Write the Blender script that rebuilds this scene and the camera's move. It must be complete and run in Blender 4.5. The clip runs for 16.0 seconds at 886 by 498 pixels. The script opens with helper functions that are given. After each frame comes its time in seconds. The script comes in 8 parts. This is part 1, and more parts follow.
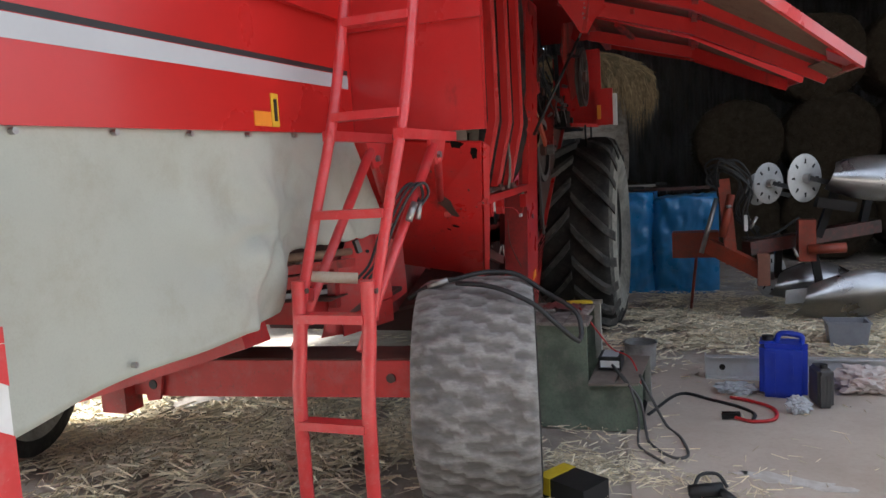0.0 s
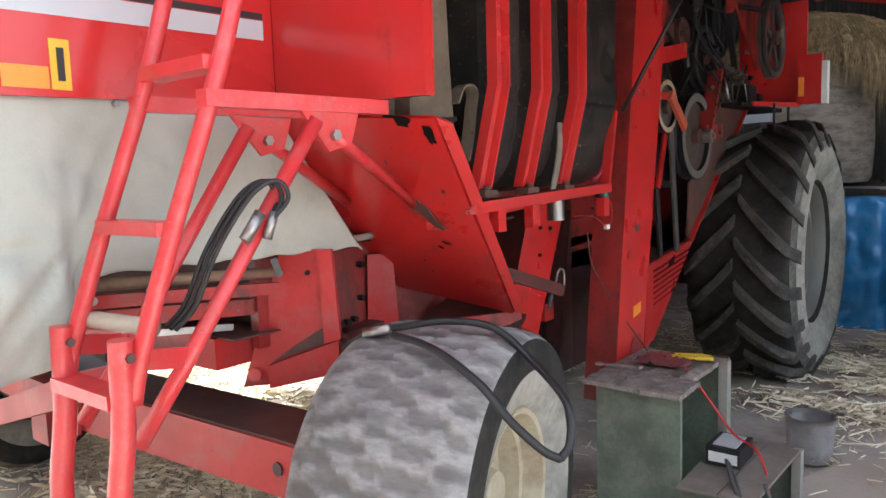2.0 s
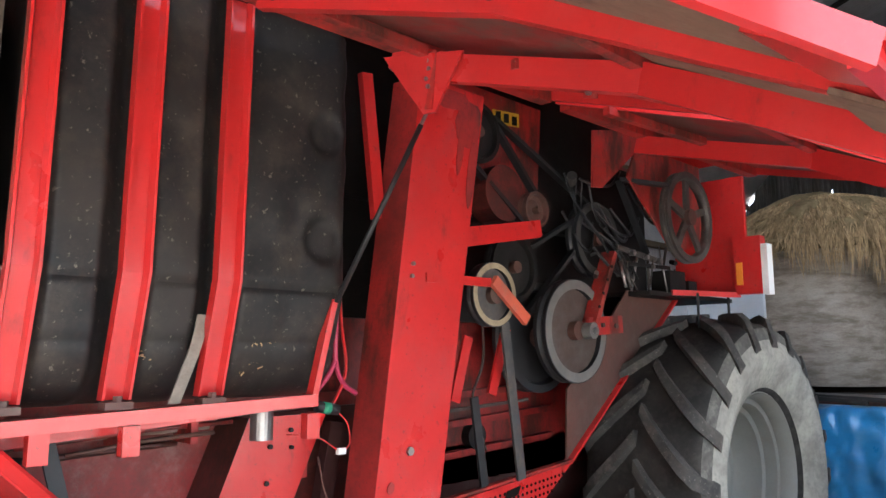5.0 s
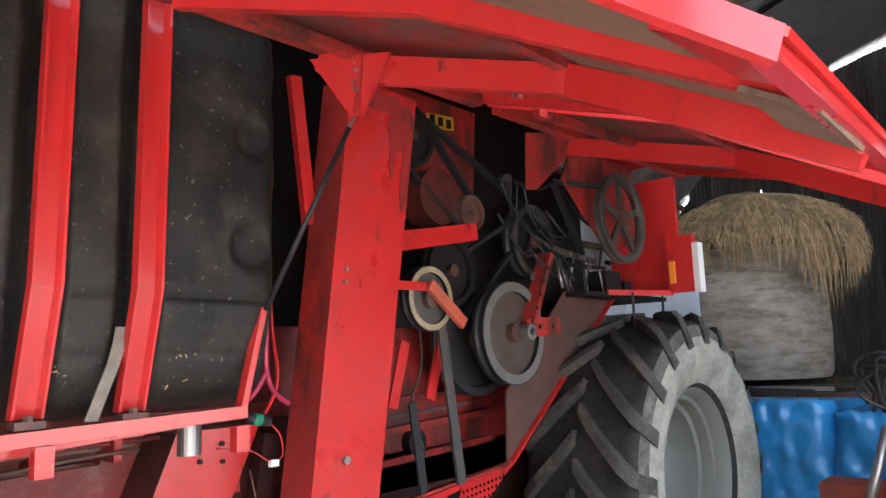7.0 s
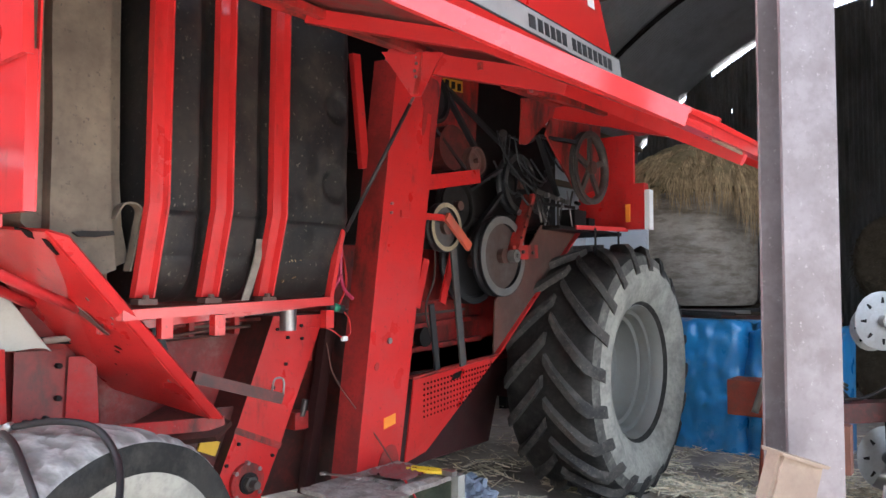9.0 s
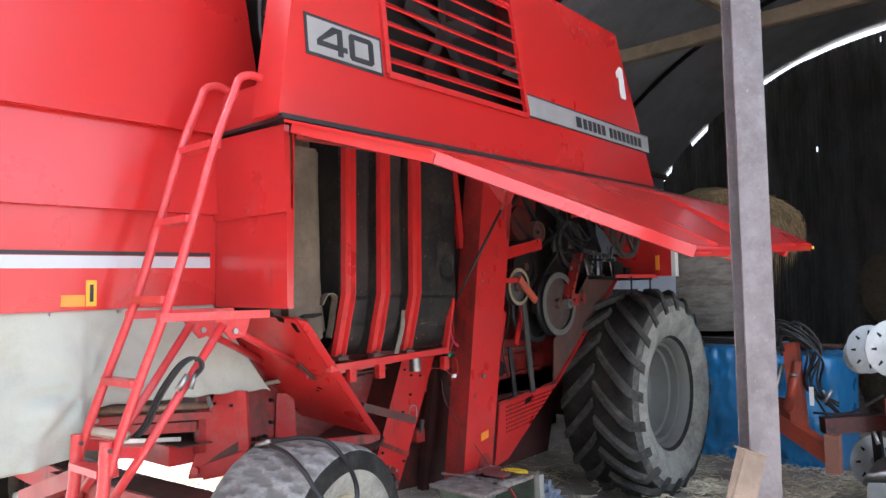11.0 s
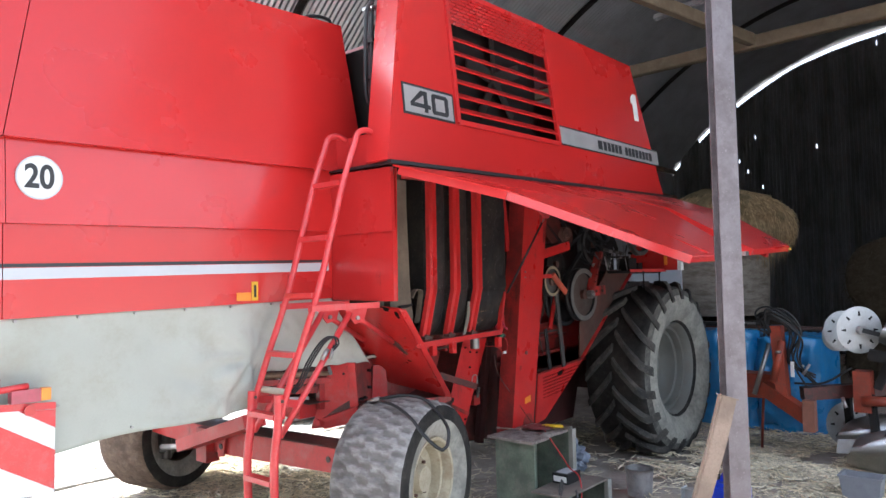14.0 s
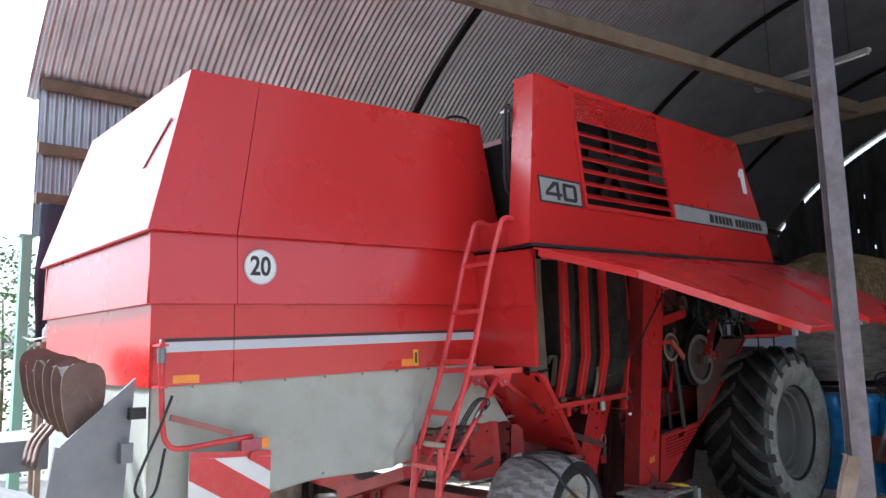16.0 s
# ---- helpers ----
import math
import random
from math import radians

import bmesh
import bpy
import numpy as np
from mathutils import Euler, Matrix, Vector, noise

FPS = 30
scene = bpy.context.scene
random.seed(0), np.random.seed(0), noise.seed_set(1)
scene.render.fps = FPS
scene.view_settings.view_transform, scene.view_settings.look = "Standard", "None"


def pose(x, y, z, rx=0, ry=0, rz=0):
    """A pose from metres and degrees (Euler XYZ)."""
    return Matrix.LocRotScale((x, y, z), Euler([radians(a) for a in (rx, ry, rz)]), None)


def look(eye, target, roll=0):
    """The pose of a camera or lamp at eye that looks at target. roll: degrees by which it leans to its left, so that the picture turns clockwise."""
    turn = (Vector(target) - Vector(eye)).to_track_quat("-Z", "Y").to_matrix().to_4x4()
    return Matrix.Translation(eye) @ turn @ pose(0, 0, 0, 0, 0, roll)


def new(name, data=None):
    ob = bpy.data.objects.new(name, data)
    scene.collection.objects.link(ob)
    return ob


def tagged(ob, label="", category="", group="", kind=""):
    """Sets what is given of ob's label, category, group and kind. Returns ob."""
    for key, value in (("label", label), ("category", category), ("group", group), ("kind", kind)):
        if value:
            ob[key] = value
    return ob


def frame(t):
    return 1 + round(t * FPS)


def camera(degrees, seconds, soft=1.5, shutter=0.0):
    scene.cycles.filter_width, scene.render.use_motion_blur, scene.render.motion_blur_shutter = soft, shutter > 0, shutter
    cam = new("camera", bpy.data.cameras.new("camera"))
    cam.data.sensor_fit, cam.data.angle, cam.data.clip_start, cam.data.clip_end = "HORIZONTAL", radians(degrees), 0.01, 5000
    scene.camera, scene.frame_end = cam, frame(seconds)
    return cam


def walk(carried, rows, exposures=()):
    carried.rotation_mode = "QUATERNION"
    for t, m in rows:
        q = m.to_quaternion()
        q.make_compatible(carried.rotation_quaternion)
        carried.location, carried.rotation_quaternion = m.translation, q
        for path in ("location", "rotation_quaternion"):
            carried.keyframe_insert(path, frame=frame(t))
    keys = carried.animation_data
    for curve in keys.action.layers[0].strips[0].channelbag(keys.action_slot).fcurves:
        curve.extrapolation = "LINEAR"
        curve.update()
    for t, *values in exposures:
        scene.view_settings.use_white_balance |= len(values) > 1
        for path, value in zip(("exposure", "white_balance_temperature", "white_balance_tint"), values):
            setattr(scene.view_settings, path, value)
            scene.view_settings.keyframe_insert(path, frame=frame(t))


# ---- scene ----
cam = camera(63.4, 16.0)
PATH = [
    (0, (0.126, -0.089, 1.52), (-0.542, 1.784, 1.311), -3.4),
    (0.5, (0.258, 0.313, 1.473), (-0.488, 2.158, 1.271), 0.6),
    (1, (0.357, 0.714, 1.492), (-0.509, 2.498, 1.234), -2.1),
    (1.5, (0.471, 1.064, 1.481), (-0.652, 2.702, 1.243), -2.9),
    (2, (0.489, 1.337, 1.496), (-0.757, 2.887, 1.284), -1.9),
    (2.5, (0.585, 1.605, 1.481), (-0.726, 3.106, 1.318), -2.6),
    (3, (0.768, 1.947, 1.454), (-0.663, 3.338, 1.328), -2.3),
    (3.5, (0.809, 2.177, 1.409), (-0.676, 3.514, 1.326), -0.6),
    (4, (0.874, 2.447, 1.411), (-0.661, 3.73, 1.404), -1.0),
    (4.5, (1.003, 2.647, 1.494), (-0.51, 3.946, 1.647), -0.8),
    (5, (1.066, 2.739, 1.557), (-0.357, 4.116, 1.842), -0.1),
    (5.2, (1.046, 2.75, 1.565), (-0.348, 4.148, 1.883), -0.0),
    (7.3, (1.08, 2.786, 1.551), (-0.22, 4.278, 1.84), -1.6),
    (7.5, (1.072, 2.76, 1.547), (-0.224, 4.257, 1.831), -1.1),
    (8, (1.175, 2.556, 1.496), (-0.121, 4.058, 1.751), -0.2),
    (8.2, (1.235, 2.411, 1.467), (-0.047, 3.931, 1.683), -0.1),
    (10.3, (1.76, 1.155, 1.697), (0.555, 2.751, 1.751), -0.2),
    (10.5, (1.802, 1.022, 1.733), (0.584, 2.607, 1.808), -0.7),
    (11, (1.975, 0.701, 1.736), (0.686, 2.225, 1.867), -0.9),
    (11.5, (2.006, 0.474, 1.773), (0.652, 1.933, 1.965), -0.1),
    (12, (1.936, 0.316, 1.708), (0.69, 1.866, 1.918), -0.7),
    (12.5, (1.965, 0.254, 1.693), (0.815, 1.874, 1.927), -2.1),
    (13, (2.121, 0.193, 1.717), (0.907, 1.777, 1.853), -1.7),
    (13.5, (2.299, -0.083, 1.684), (1.049, 1.473, 1.815), -0.6),
    (14, (2.498, -0.443, 1.797), (1.188, 1.066, 1.892), -1.2),
    (14.5, (2.55, -0.592, 1.792), (1.174, 0.852, 1.946), -0.7),
    (15, (2.62, -0.915, 1.786), (1.214, 0.493, 1.987), -0.6),
    (15.5, (2.696, -1.086, 1.839), (1.275, 0.305, 2.052), -1.8),
    (16, (2.724, -1.176, 1.852), (1.25, 0.149, 2.119), -1.2),
]
# exposure follows the clip's own brightening and darkening
EXPO = [(0.0, 1.62, 5950, 8), (1.5, 2.4, 5950, 8), (2.5, 2.7, 5900, 8), (3.2, 3.05, 5900, 8), (4.5, 3.05, 5850, 8), (5.0, 3.3, 5800, 8), (8.2, 3.33, 5750, 8), (9.3, 2.9, 5700, 8), (11.0, 2.6, 5650, 8), (12.5, 2.0, 5650, 8), (14.0, 2.35, 5600, 8), (15.0, 2.05, 5550, 8), (16.0, 1.5, 5450, 8)]
walk(cam, [(t, look(eye, target, roll)) for t, eye, target, roll in PATH], EXPO)

# ---- daylight: hazy sun and sky outside the open barn end ----
world = bpy.data.worlds.new("sky")
scene.world = world
world.use_nodes = True
wn = world.node_tree
sky = wn.nodes.new("ShaderNodeTexSky")
sky.sky_type = 'NISHITA'
sky.sun_disc = False
sky.sun_elevation = radians(53)
sky.sun_rotation = radians(239.5)
sky.air_density = 1.0
sky.dust_density = 4.0
wbg = wn.nodes["Background"]
hs = wn.nodes.new("ShaderNodeHueSaturation")
hs.inputs["Saturation"].default_value = 0.35
wn.links.new(sky.outputs[0], hs.inputs["Color"])
wn.links.new(hs.outputs[0], wbg.inputs[0])
wbg.inputs[1].default_value = 0.15
sun_data = bpy.data.lights.new("sun", 'SUN')
sun_data.energy = 4.1
sun_data.angle = radians(4)
sun_data.color = (1.0, 0.96, 0.9)
sun = new("sun", sun_data)
sun.matrix_world = look((-3.4, -2.0, 5.3), (0, 0, 0))

# ---- materials ----
MATS = {}


def mat(name, col, rough=0.5, metal=0.0, col2=None, scale=6.0, amount=0.5, fine=60.0, bump=0.1, dust=None, dust_amt=0.3,
        spec=0.5, coat=0.0, detail=6.0, stretch=None, island=0.0, rand=0.0, hard=False, speck=None, even=1.0, soil=None):
    """A surface with two scales of colour variation, relief and, where given, dust."""
    if name in MATS:
        return MATS[name]
    m = bpy.data.materials.new(name)
    m.use_nodes = True
    nt = m.node_tree
    bs = nt.nodes["Principled BSDF"]
    tc = nt.nodes.new("ShaderNodeTexCoord")
    vec = tc.outputs["Object"]
    if stretch:
        mp = nt.nodes.new("ShaderNodeMapping")
        mp.inputs["Scale"].default_value = stretch
        nt.links.new(vec, mp.inputs["Vector"])
        vec = mp.outputs[0]

    def noise_tex(s, det, rgh=0.55):
        n = nt.nodes.new("ShaderNodeTexNoise")
        n.inputs["Scale"].default_value, n.inputs["Detail"].default_value, n.inputs["Roughness"].default_value = s, det, rgh
        nt.links.new(vec, n.inputs["Vector"])
        return n.outputs["Fac"]

    def ramp(fac, a, b):
        r = nt.nodes.new("ShaderNodeMapRange")
        r.interpolation_type = 'SMOOTHSTEP'
        r.inputs["From Min"].default_value, r.inputs["From Max"].default_value = a, b
        nt.links.new(fac, r.inputs["Value"])
        return r.outputs[0]

    def mix(fac, a, b):
        x = nt.nodes.new("ShaderNodeMix")
        x.data_type = 'RGBA'
        for key, v in ((0, fac), (6, a), (7, b)):
            if hasattr(v, "links"):
                nt.links.new(v, x.inputs[key])
            elif key == 0:
                x.inputs[0].default_value = v
            else:
                x.inputs[key].default_value = (*v, 1)
        return x.outputs[2]

    def mul(a, k):
        x = nt.nodes.new("ShaderNodeMath")
        x.operation = 'MULTIPLY'
        nt.links.new(a, x.inputs[0])
        x.inputs[1].default_value = k
        return x.outputs[0]

    big = noise_tex(scale, detail)
    small = noise_tex(fine, 4.0)
    c2 = col2 or tuple(c * 0.7 for c in col)
    out = mix(mul(ramp(big, 0.44, 0.59) if hard else ramp(big, 0.35, 0.7), amount), col, c2)
    out = mix(mul(ramp(small, 0.4, 0.75), amount * 0.5), out, c2)
    if dust:
        dn = noise_tex(scale * 2.3, 8.0, 0.7)
        out = mix(mul(ramp(dn, 0.45, 0.72), dust_amt), out, dust)
    if speck:
        sn = noise_tex(fine * 1.3, 4.0, 0.65)
        out = mix(mul(ramp(sn, 0.62, 0.70), 0.7), out, speck)
    if soil:
        # greasy runs and smears, drawn out downwards
        run = nt.nodes.new("ShaderNodeMapping")
        run.inputs["Scale"].default_value = (1.0, 1.0, 0.38)
        nt.links.new(tc.outputs["Object"], run.inputs["Vector"])
        gn = nt.nodes.new("ShaderNodeTexNoise")
        gn.inputs["Scale"].default_value, gn.inputs["Detail"].default_value, gn.inputs["Roughness"].default_value = 5.5, 9.0, 0.68
        nt.links.new(run.outputs[0], gn.inputs["Vector"])
        out = mix(mul(ramp(gn.outputs["Fac"], soil[1], soil[1] + 0.16), soil[2]), out, soil[0])
    if island or rand:
        src = nt.nodes.new("ShaderNodeNewGeometry").outputs["Random Per Island"] if island else nt.nodes.new("ShaderNodeObjectInfo").outputs["Random"]
        h = nt.nodes.new("ShaderNodeHueSaturation")
        r = nt.nodes.new("ShaderNodeMapRange")
        k = island or rand
        r.inputs["To Min"].default_value, r.inputs["To Max"].default_value = 1 - k, 1 + k
        nt.links.new(src, r.inputs["Value"])
        nt.links.new(r.outputs[0], h.inputs["Value"])
        nt.links.new(out, h.inputs["Color"])
        out = h.outputs[0]
    nt.links.new(out, bs.inputs["Base Color"])
    rr = nt.nodes.new("ShaderNodeMapRange")
    rr.inputs["To Min"].default_value, rr.inputs["To Max"].default_value = max(0.03, rough - 0.1 * even), min(1.0, rough + 0.15 * even)
    nt.links.new(big, rr.inputs["Value"])
    nt.links.new(rr.outputs[0], bs.inputs["Roughness"])
    bs.inputs["Metallic"].default_value = metal
    bs.inputs["Specular IOR Level"].default_value = spec
    bs.inputs["Coat Weight"].default_value = coat
    bs.inputs["Coat Roughness"].default_value = 0.16
    if bump:
        bp = nt.nodes.new("ShaderNodeBump")
        bp.inputs["Strength"].default_value = bump
        bp.inputs["Distance"].default_value = 0.004
        ad = nt.nodes.new("ShaderNodeMath")
        ad.operation = 'ADD'
        nt.links.new(big, ad.inputs[0])
        nt.links.new(small, ad.inputs[1])
        nt.links.new(ad.outputs[0], bp.inputs["Height"])
        nt.links.new(bp.outputs[0], bs.inputs["Normal"])
    MATS[name] = m
    return m


RED = mat("red_paint", (0.58, 0.022, 0.021), 0.28, 0, (0.46, 0.014, 0.013), 3.5, 0.5, 40, 0.03, (0.36, 0.10, 0.085), 0.25, coat=0.35, speck=(0.18, 0.03, 0.027), soil=((0.045, 0.022, 0.016), 0.57, 0.7))
RED_FADED = mat("faded_red_paint", (0.54, 0.018, 0.016), 0.27, 0, (0.46, 0.018, 0.015), 0.9, 0.4, 50, 0.006, (0.47, 0.03, 0.026), 0.08, coat=0.32, even=0.35)
RED_DIRTY = mat("dirty_red_paint", (0.46, 0.016, 0.014), 0.45, 0, (0.22, 0.028, 0.023), 5, 0.8, 60, 0.08, (0.14, 0.08, 0.06), 0.55, speck=(0.3, 0.2, 0.16), soil=((0.045, 0.022, 0.016), 0.47, 0.85))
RED_GLOSS = mat("glossy_red_paint", (0.53, 0.024, 0.023), 0.28, 0, (0.46, 0.016, 0.015), 3, 0.5, 60, 0.02, (0.48, 0.11, 0.10), 0.14, coat=0.55, speck=(0.36, 0.04, 0.036), even=0.5, soil=((0.045, 0.022, 0.016), 0.58, 0.6))
LADDER_RED = mat("ladder_red_paint", (0.62, 0.042, 0.046), 0.34, 0, (0.53, 0.024, 0.024), 9, 0.6, 90, 0.06, (0.50, 0.20, 0.18), 0.28, speck=(0.62, 0.14, 0.13), coat=0.3)
RED_MATT = mat("chalky_red_paint", (0.54, 0.021, 0.020), 0.45, 0, (0.37, 0.024, 0.022), 3, 0.7, 50, 0.05, (0.34, 0.15, 0.13), 0.42, speck=(0.14, 0.04, 0.034), soil=((0.045, 0.022, 0.016), 0.59, 0.7))
BROWN_RED = mat("grimy_brown_red_metal", (0.115, 0.045, 0.033), 0.55, 0, (0.06, 0.038, 0.03), 4, 0.8, 60, 0.1, (0.11, 0.085, 0.065), 0.5)
# metal grime, blackened further to hold the shade of recesses
DARK = mat("grimy_shaded_dark_metal", (0.007, 0.0065, 0.006), 0.6, 0.0, (0.014, 0.011, 0.010), 8, 0.6, 80, 0.15, (0.03, 0.024, 0.019), 0.3, spec=0.3)
OILY_SHADED = mat("oily_shaded_grime_red", (0.085, 0.018, 0.014), 0.4, 0, (0.03, 0.02, 0.016), 5, 0.9, 60, 0.1, (0.22, 0.03, 0.025), 0.5)
GREASY = mat("greasy_grey_iron", (0.10, 0.093, 0.085), 0.45, 0.4, (0.06, 0.053, 0.047), 8, 0.8, 80, 0.08, (0.2, 0.15, 0.11), 0.3)
BLACK = mat("black_rubber", (0.012, 0.012, 0.013), 0.5, 0, (0.024, 0.024, 0.024), 8, 0.6, 90, 0.1)
STEEL = mat("bare_steel", (0.42, 0.41, 0.40), 0.35, 0.9, (0.28, 0.26, 0.24), 8, 0.6, 90, 0.08, (0.2, 0.13, 0.09), 0.25)
STRIPE_GREY = mat("silver_grey_sticker", (0.52, 0.53, 0.55), 0.45, 0, (0.46, 0.47, 0.49), 3, 0.5, 40, 0.01)
BADGE_GREY = mat("grey_badge_sticker", (0.31, 0.30, 0.29), 0.5, 0, (0.25, 0.24, 0.23), 5, 0.5, 60, 0.01)
STRIPE_BLACK = mat("black_sticker", (0.02, 0.02, 0.022), 0.5, 0, (0.03, 0.03, 0.03), 5, 0.5, 60, 0.01)
WHITE = mat("white_paint", (0.78, 0.78, 0.76), 0.5, 0, (0.68, 0.67, 0.64), 5, 0.6, 60, 0.02)
ORANGE = mat("orange_reflector", (0.85, 0.30, 0.03), 0.35, 0, (0.75, 0.22, 0.02), 10, 0.6, 150, 0.05)
YELLOW = mat("yellow_sticker", (0.75, 0.45, 0.03), 0.45, 0, (0.6, 0.35, 0.03), 10, 0.6, 100, 0.02)
CANVAS = mat("beige_canvas", (0.45, 0.465, 0.405), 0.85, 0, (0.37, 0.375, 0.325), 1.8, 0.6, 160, 0.12, (0.30, 0.265, 0.19), 0.4, spec=0.2)
TYRE = mat("dusty_tyre_rubber", (0.032, 0.031, 0.030), 0.7, 0, (0.085, 0.078, 0.068), 5, 0.8, 50, 0.25, (0.20, 0.175, 0.145), 0.42, spec=0.3, speck=(0.26, 0.24, 0.20))
TYRE_DARK = mat("dark_tyre_rubber", (0.016, 0.0155, 0.015), 0.75, 0, (0.04, 0.037, 0.033), 5, 0.8, 50, 0.22, (0.10, 0.09, 0.075), 0.35, spec=0.25)
TYRE_WALL = mat("muddy_tyre_sidewall", (0.38, 0.365, 0.315), 0.8, 0, (0.20, 0.195, 0.175), 5, 0.9, 40, 0.3, (0.48, 0.46, 0.40), 0.5, spec=0.2)
TYRE_MID = mat("dusty_tyre_shoulder", (0.14, 0.135, 0.12), 0.8, 0, (0.07, 0.068, 0.062), 9, 0.9, 40, 0.25, (0.30, 0.285, 0.25), 0.5, spec=0.2)
TYRE_WORN = mat("worn_grey_tyre_rubber", (0.36, 0.348, 0.33), 0.85, 0, (0.16, 0.155, 0.152), 11, 0.9, 60, 0.35, (0.24, 0.205, 0.17), 0.45, spec=0.2, detail=5.0, stretch=(0.8, 1.8, 1.8))
RIM_GREY = mat("grey_wheel_paint", (0.20, 0.202, 0.185), 0.5, 0, (0.16, 0.158, 0.145), 4, 0.6, 60, 0.05, (0.2, 0.17, 0.13), 0.4)
RIM_CREAM = mat("cream_wheel_paint", (0.52, 0.47, 0.34), 0.55, 0, (0.32, 0.26, 0.17), 5, 0.7, 60, 0.06, (0.22, 0.12, 0.06), 0.5)
PLASTIC = mat("dusty_black_plastic_tank", (0.012, 0.0122, 0.013), 0.5, 0, (0.030, 0.026, 0.022), 3.5, 0.8, 40, 0.1, (0.085, 0.066, 0.048), 0.38, speck=(0.18, 0.16, 0.13), spec=0.32)
PLASTIC_TAN = mat("dusty_tank_side", (0.165, 0.128, 0.088), 0.7, 0, (0.085, 0.066, 0.048), 3.5, 0.8, 40, 0.12, (0.22, 0.175, 0.125), 0.4, speck=(0.05, 0.042, 0.035), soil=((0.035, 0.03, 0.028), 0.60, 0.7))
EARTH = mat("trodden_earth", (0.52, 0.465, 0.41), 0.95, 0, (0.30, 0.25, 0.21), 2.6, 0.8, 30, 0.6, (0.54, 0.48, 0.40), 0.5, spec=0.15)
YARD = mat("pale_yard_concrete", (0.25, 0.24, 0.22), 0.85, 0, (0.20, 0.19, 0.17), 0.6, 0.7, 30, 0.2, (0.3, 0.27, 0.22), 0.35, spec=0.25)
CONCRETE = mat("dusty_concrete", (0.55, 0.475, 0.40), 0.85, 0, (0.42, 0.35, 0.285), 1.2, 0.7, 40, 0.2, (0.60, 0.55, 0.49), 0.45, spec=0.25)
STRAW = mat("loose_straw", (0.80, 0.72, 0.55), 0.8, 0, (0.58, 0.49, 0.33), 20, 0.7, 100, 0.1, spec=0.2, island=0.4)
# hay of the far bales, darkened to hold the barn's deep shade
BALE = mat("deep_shade_baled_hay", (0.050, 0.039, 0.026), 0.9, 0, (0.03, 0.023, 0.016), 9, 0.9, 90, 0.8, (0.075, 0.06, 0.04), 0.5, spec=0.1)
SHADED_STALK = mat("deep_shade_hay_stalks", (0.065, 0.05, 0.032), 0.85, 0, (0.04, 0.03, 0.02), 15, 0.8, 100, 0.1, spec=0.1, island=0.35)
DOOR_SHADE_DIRT = mat("dirty_shaded_door_underside", (0.24, 0.016, 0.013), 0.6, 0, (0.14, 0.016, 0.012), 2.5, 0.8, 60, 0.08, (0.24, 0.13, 0.10), 0.45, soil=((0.11, 0.075, 0.055), 0.44, 0.8))
SHADED_GRIME = mat("grimy_shaded_red", (0.36, 0.024, 0.022), 0.4, 0, (0.12, 0.020, 0.017), 4, 0.8, 60, 0.06, (0.40, 0.04, 0.035), 0.4, speck=(0.06, 0.02, 0.018), coat=0.2, soil=((0.045, 0.022, 0.016), 0.50, 0.85))
# near-black red: the shade inside recesses is put into the paint
RECESS = mat("shaded_red_recess", (0.05, 0.008, 0.007), 0.7, 0, (0.03, 0.01, 0.008), 4, 0.8, 60, 0.08, (0.05, 0.03, 0.022), 0.4)
TAN_DUST = mat("tan_dust_lining", (0.20, 0.13, 0.09), 0.85, 0, (0.13, 0.08, 0.056), 2.2, 0.8, 60, 0.1, (0.26, 0.19, 0.135), 0.4, spec=0.2, soil=((0.05, 0.03, 0.022), 0.55, 0.7))
HAY_STALK = mat("hay_stalks", (0.36, 0.26, 0.145), 0.85, 0, (0.17, 0.12, 0.065), 15, 0.8, 100, 0.1, spec=0.1, island=0.35)
TIN = mat("galvanised_corrugated_sheet", (0.56, 0.57, 0.60), 0.34, 0.78, (0.40, 0.41, 0.44), 1.6, 0.7, 30, 0.05, (0.26, 0.23, 0.2), 0.15)
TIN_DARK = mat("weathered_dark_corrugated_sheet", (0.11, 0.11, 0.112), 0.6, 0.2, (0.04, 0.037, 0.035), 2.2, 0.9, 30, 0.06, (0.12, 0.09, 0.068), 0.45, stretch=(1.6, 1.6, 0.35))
TIMBER = mat("rough_sawn_timber", (0.20, 0.155, 0.105), 0.85, 0, (0.13, 0.10, 0.07), 3, 0.8, 60, 0.35, (0.27, 0.22, 0.16), 0.4, stretch=(1, 1, 1), spec=0.2)
PLANK = mat("worn_wooden_offcut", (0.27, 0.205, 0.16), 0.8, 0, (0.16, 0.12, 0.095), 6, 0.8, 90, 0.3, (0.3, 0.26, 0.2), 0.3, spec=0.2)
POST = mat("weathered_post_steel", (0.17, 0.148, 0.155), 0.55, 0.15, (0.11, 0.09, 0.09), 7, 0.8, 70, 0.12, (0.25, 0.23, 0.24), 0.35, speck=(0.27, 0.25, 0.25))


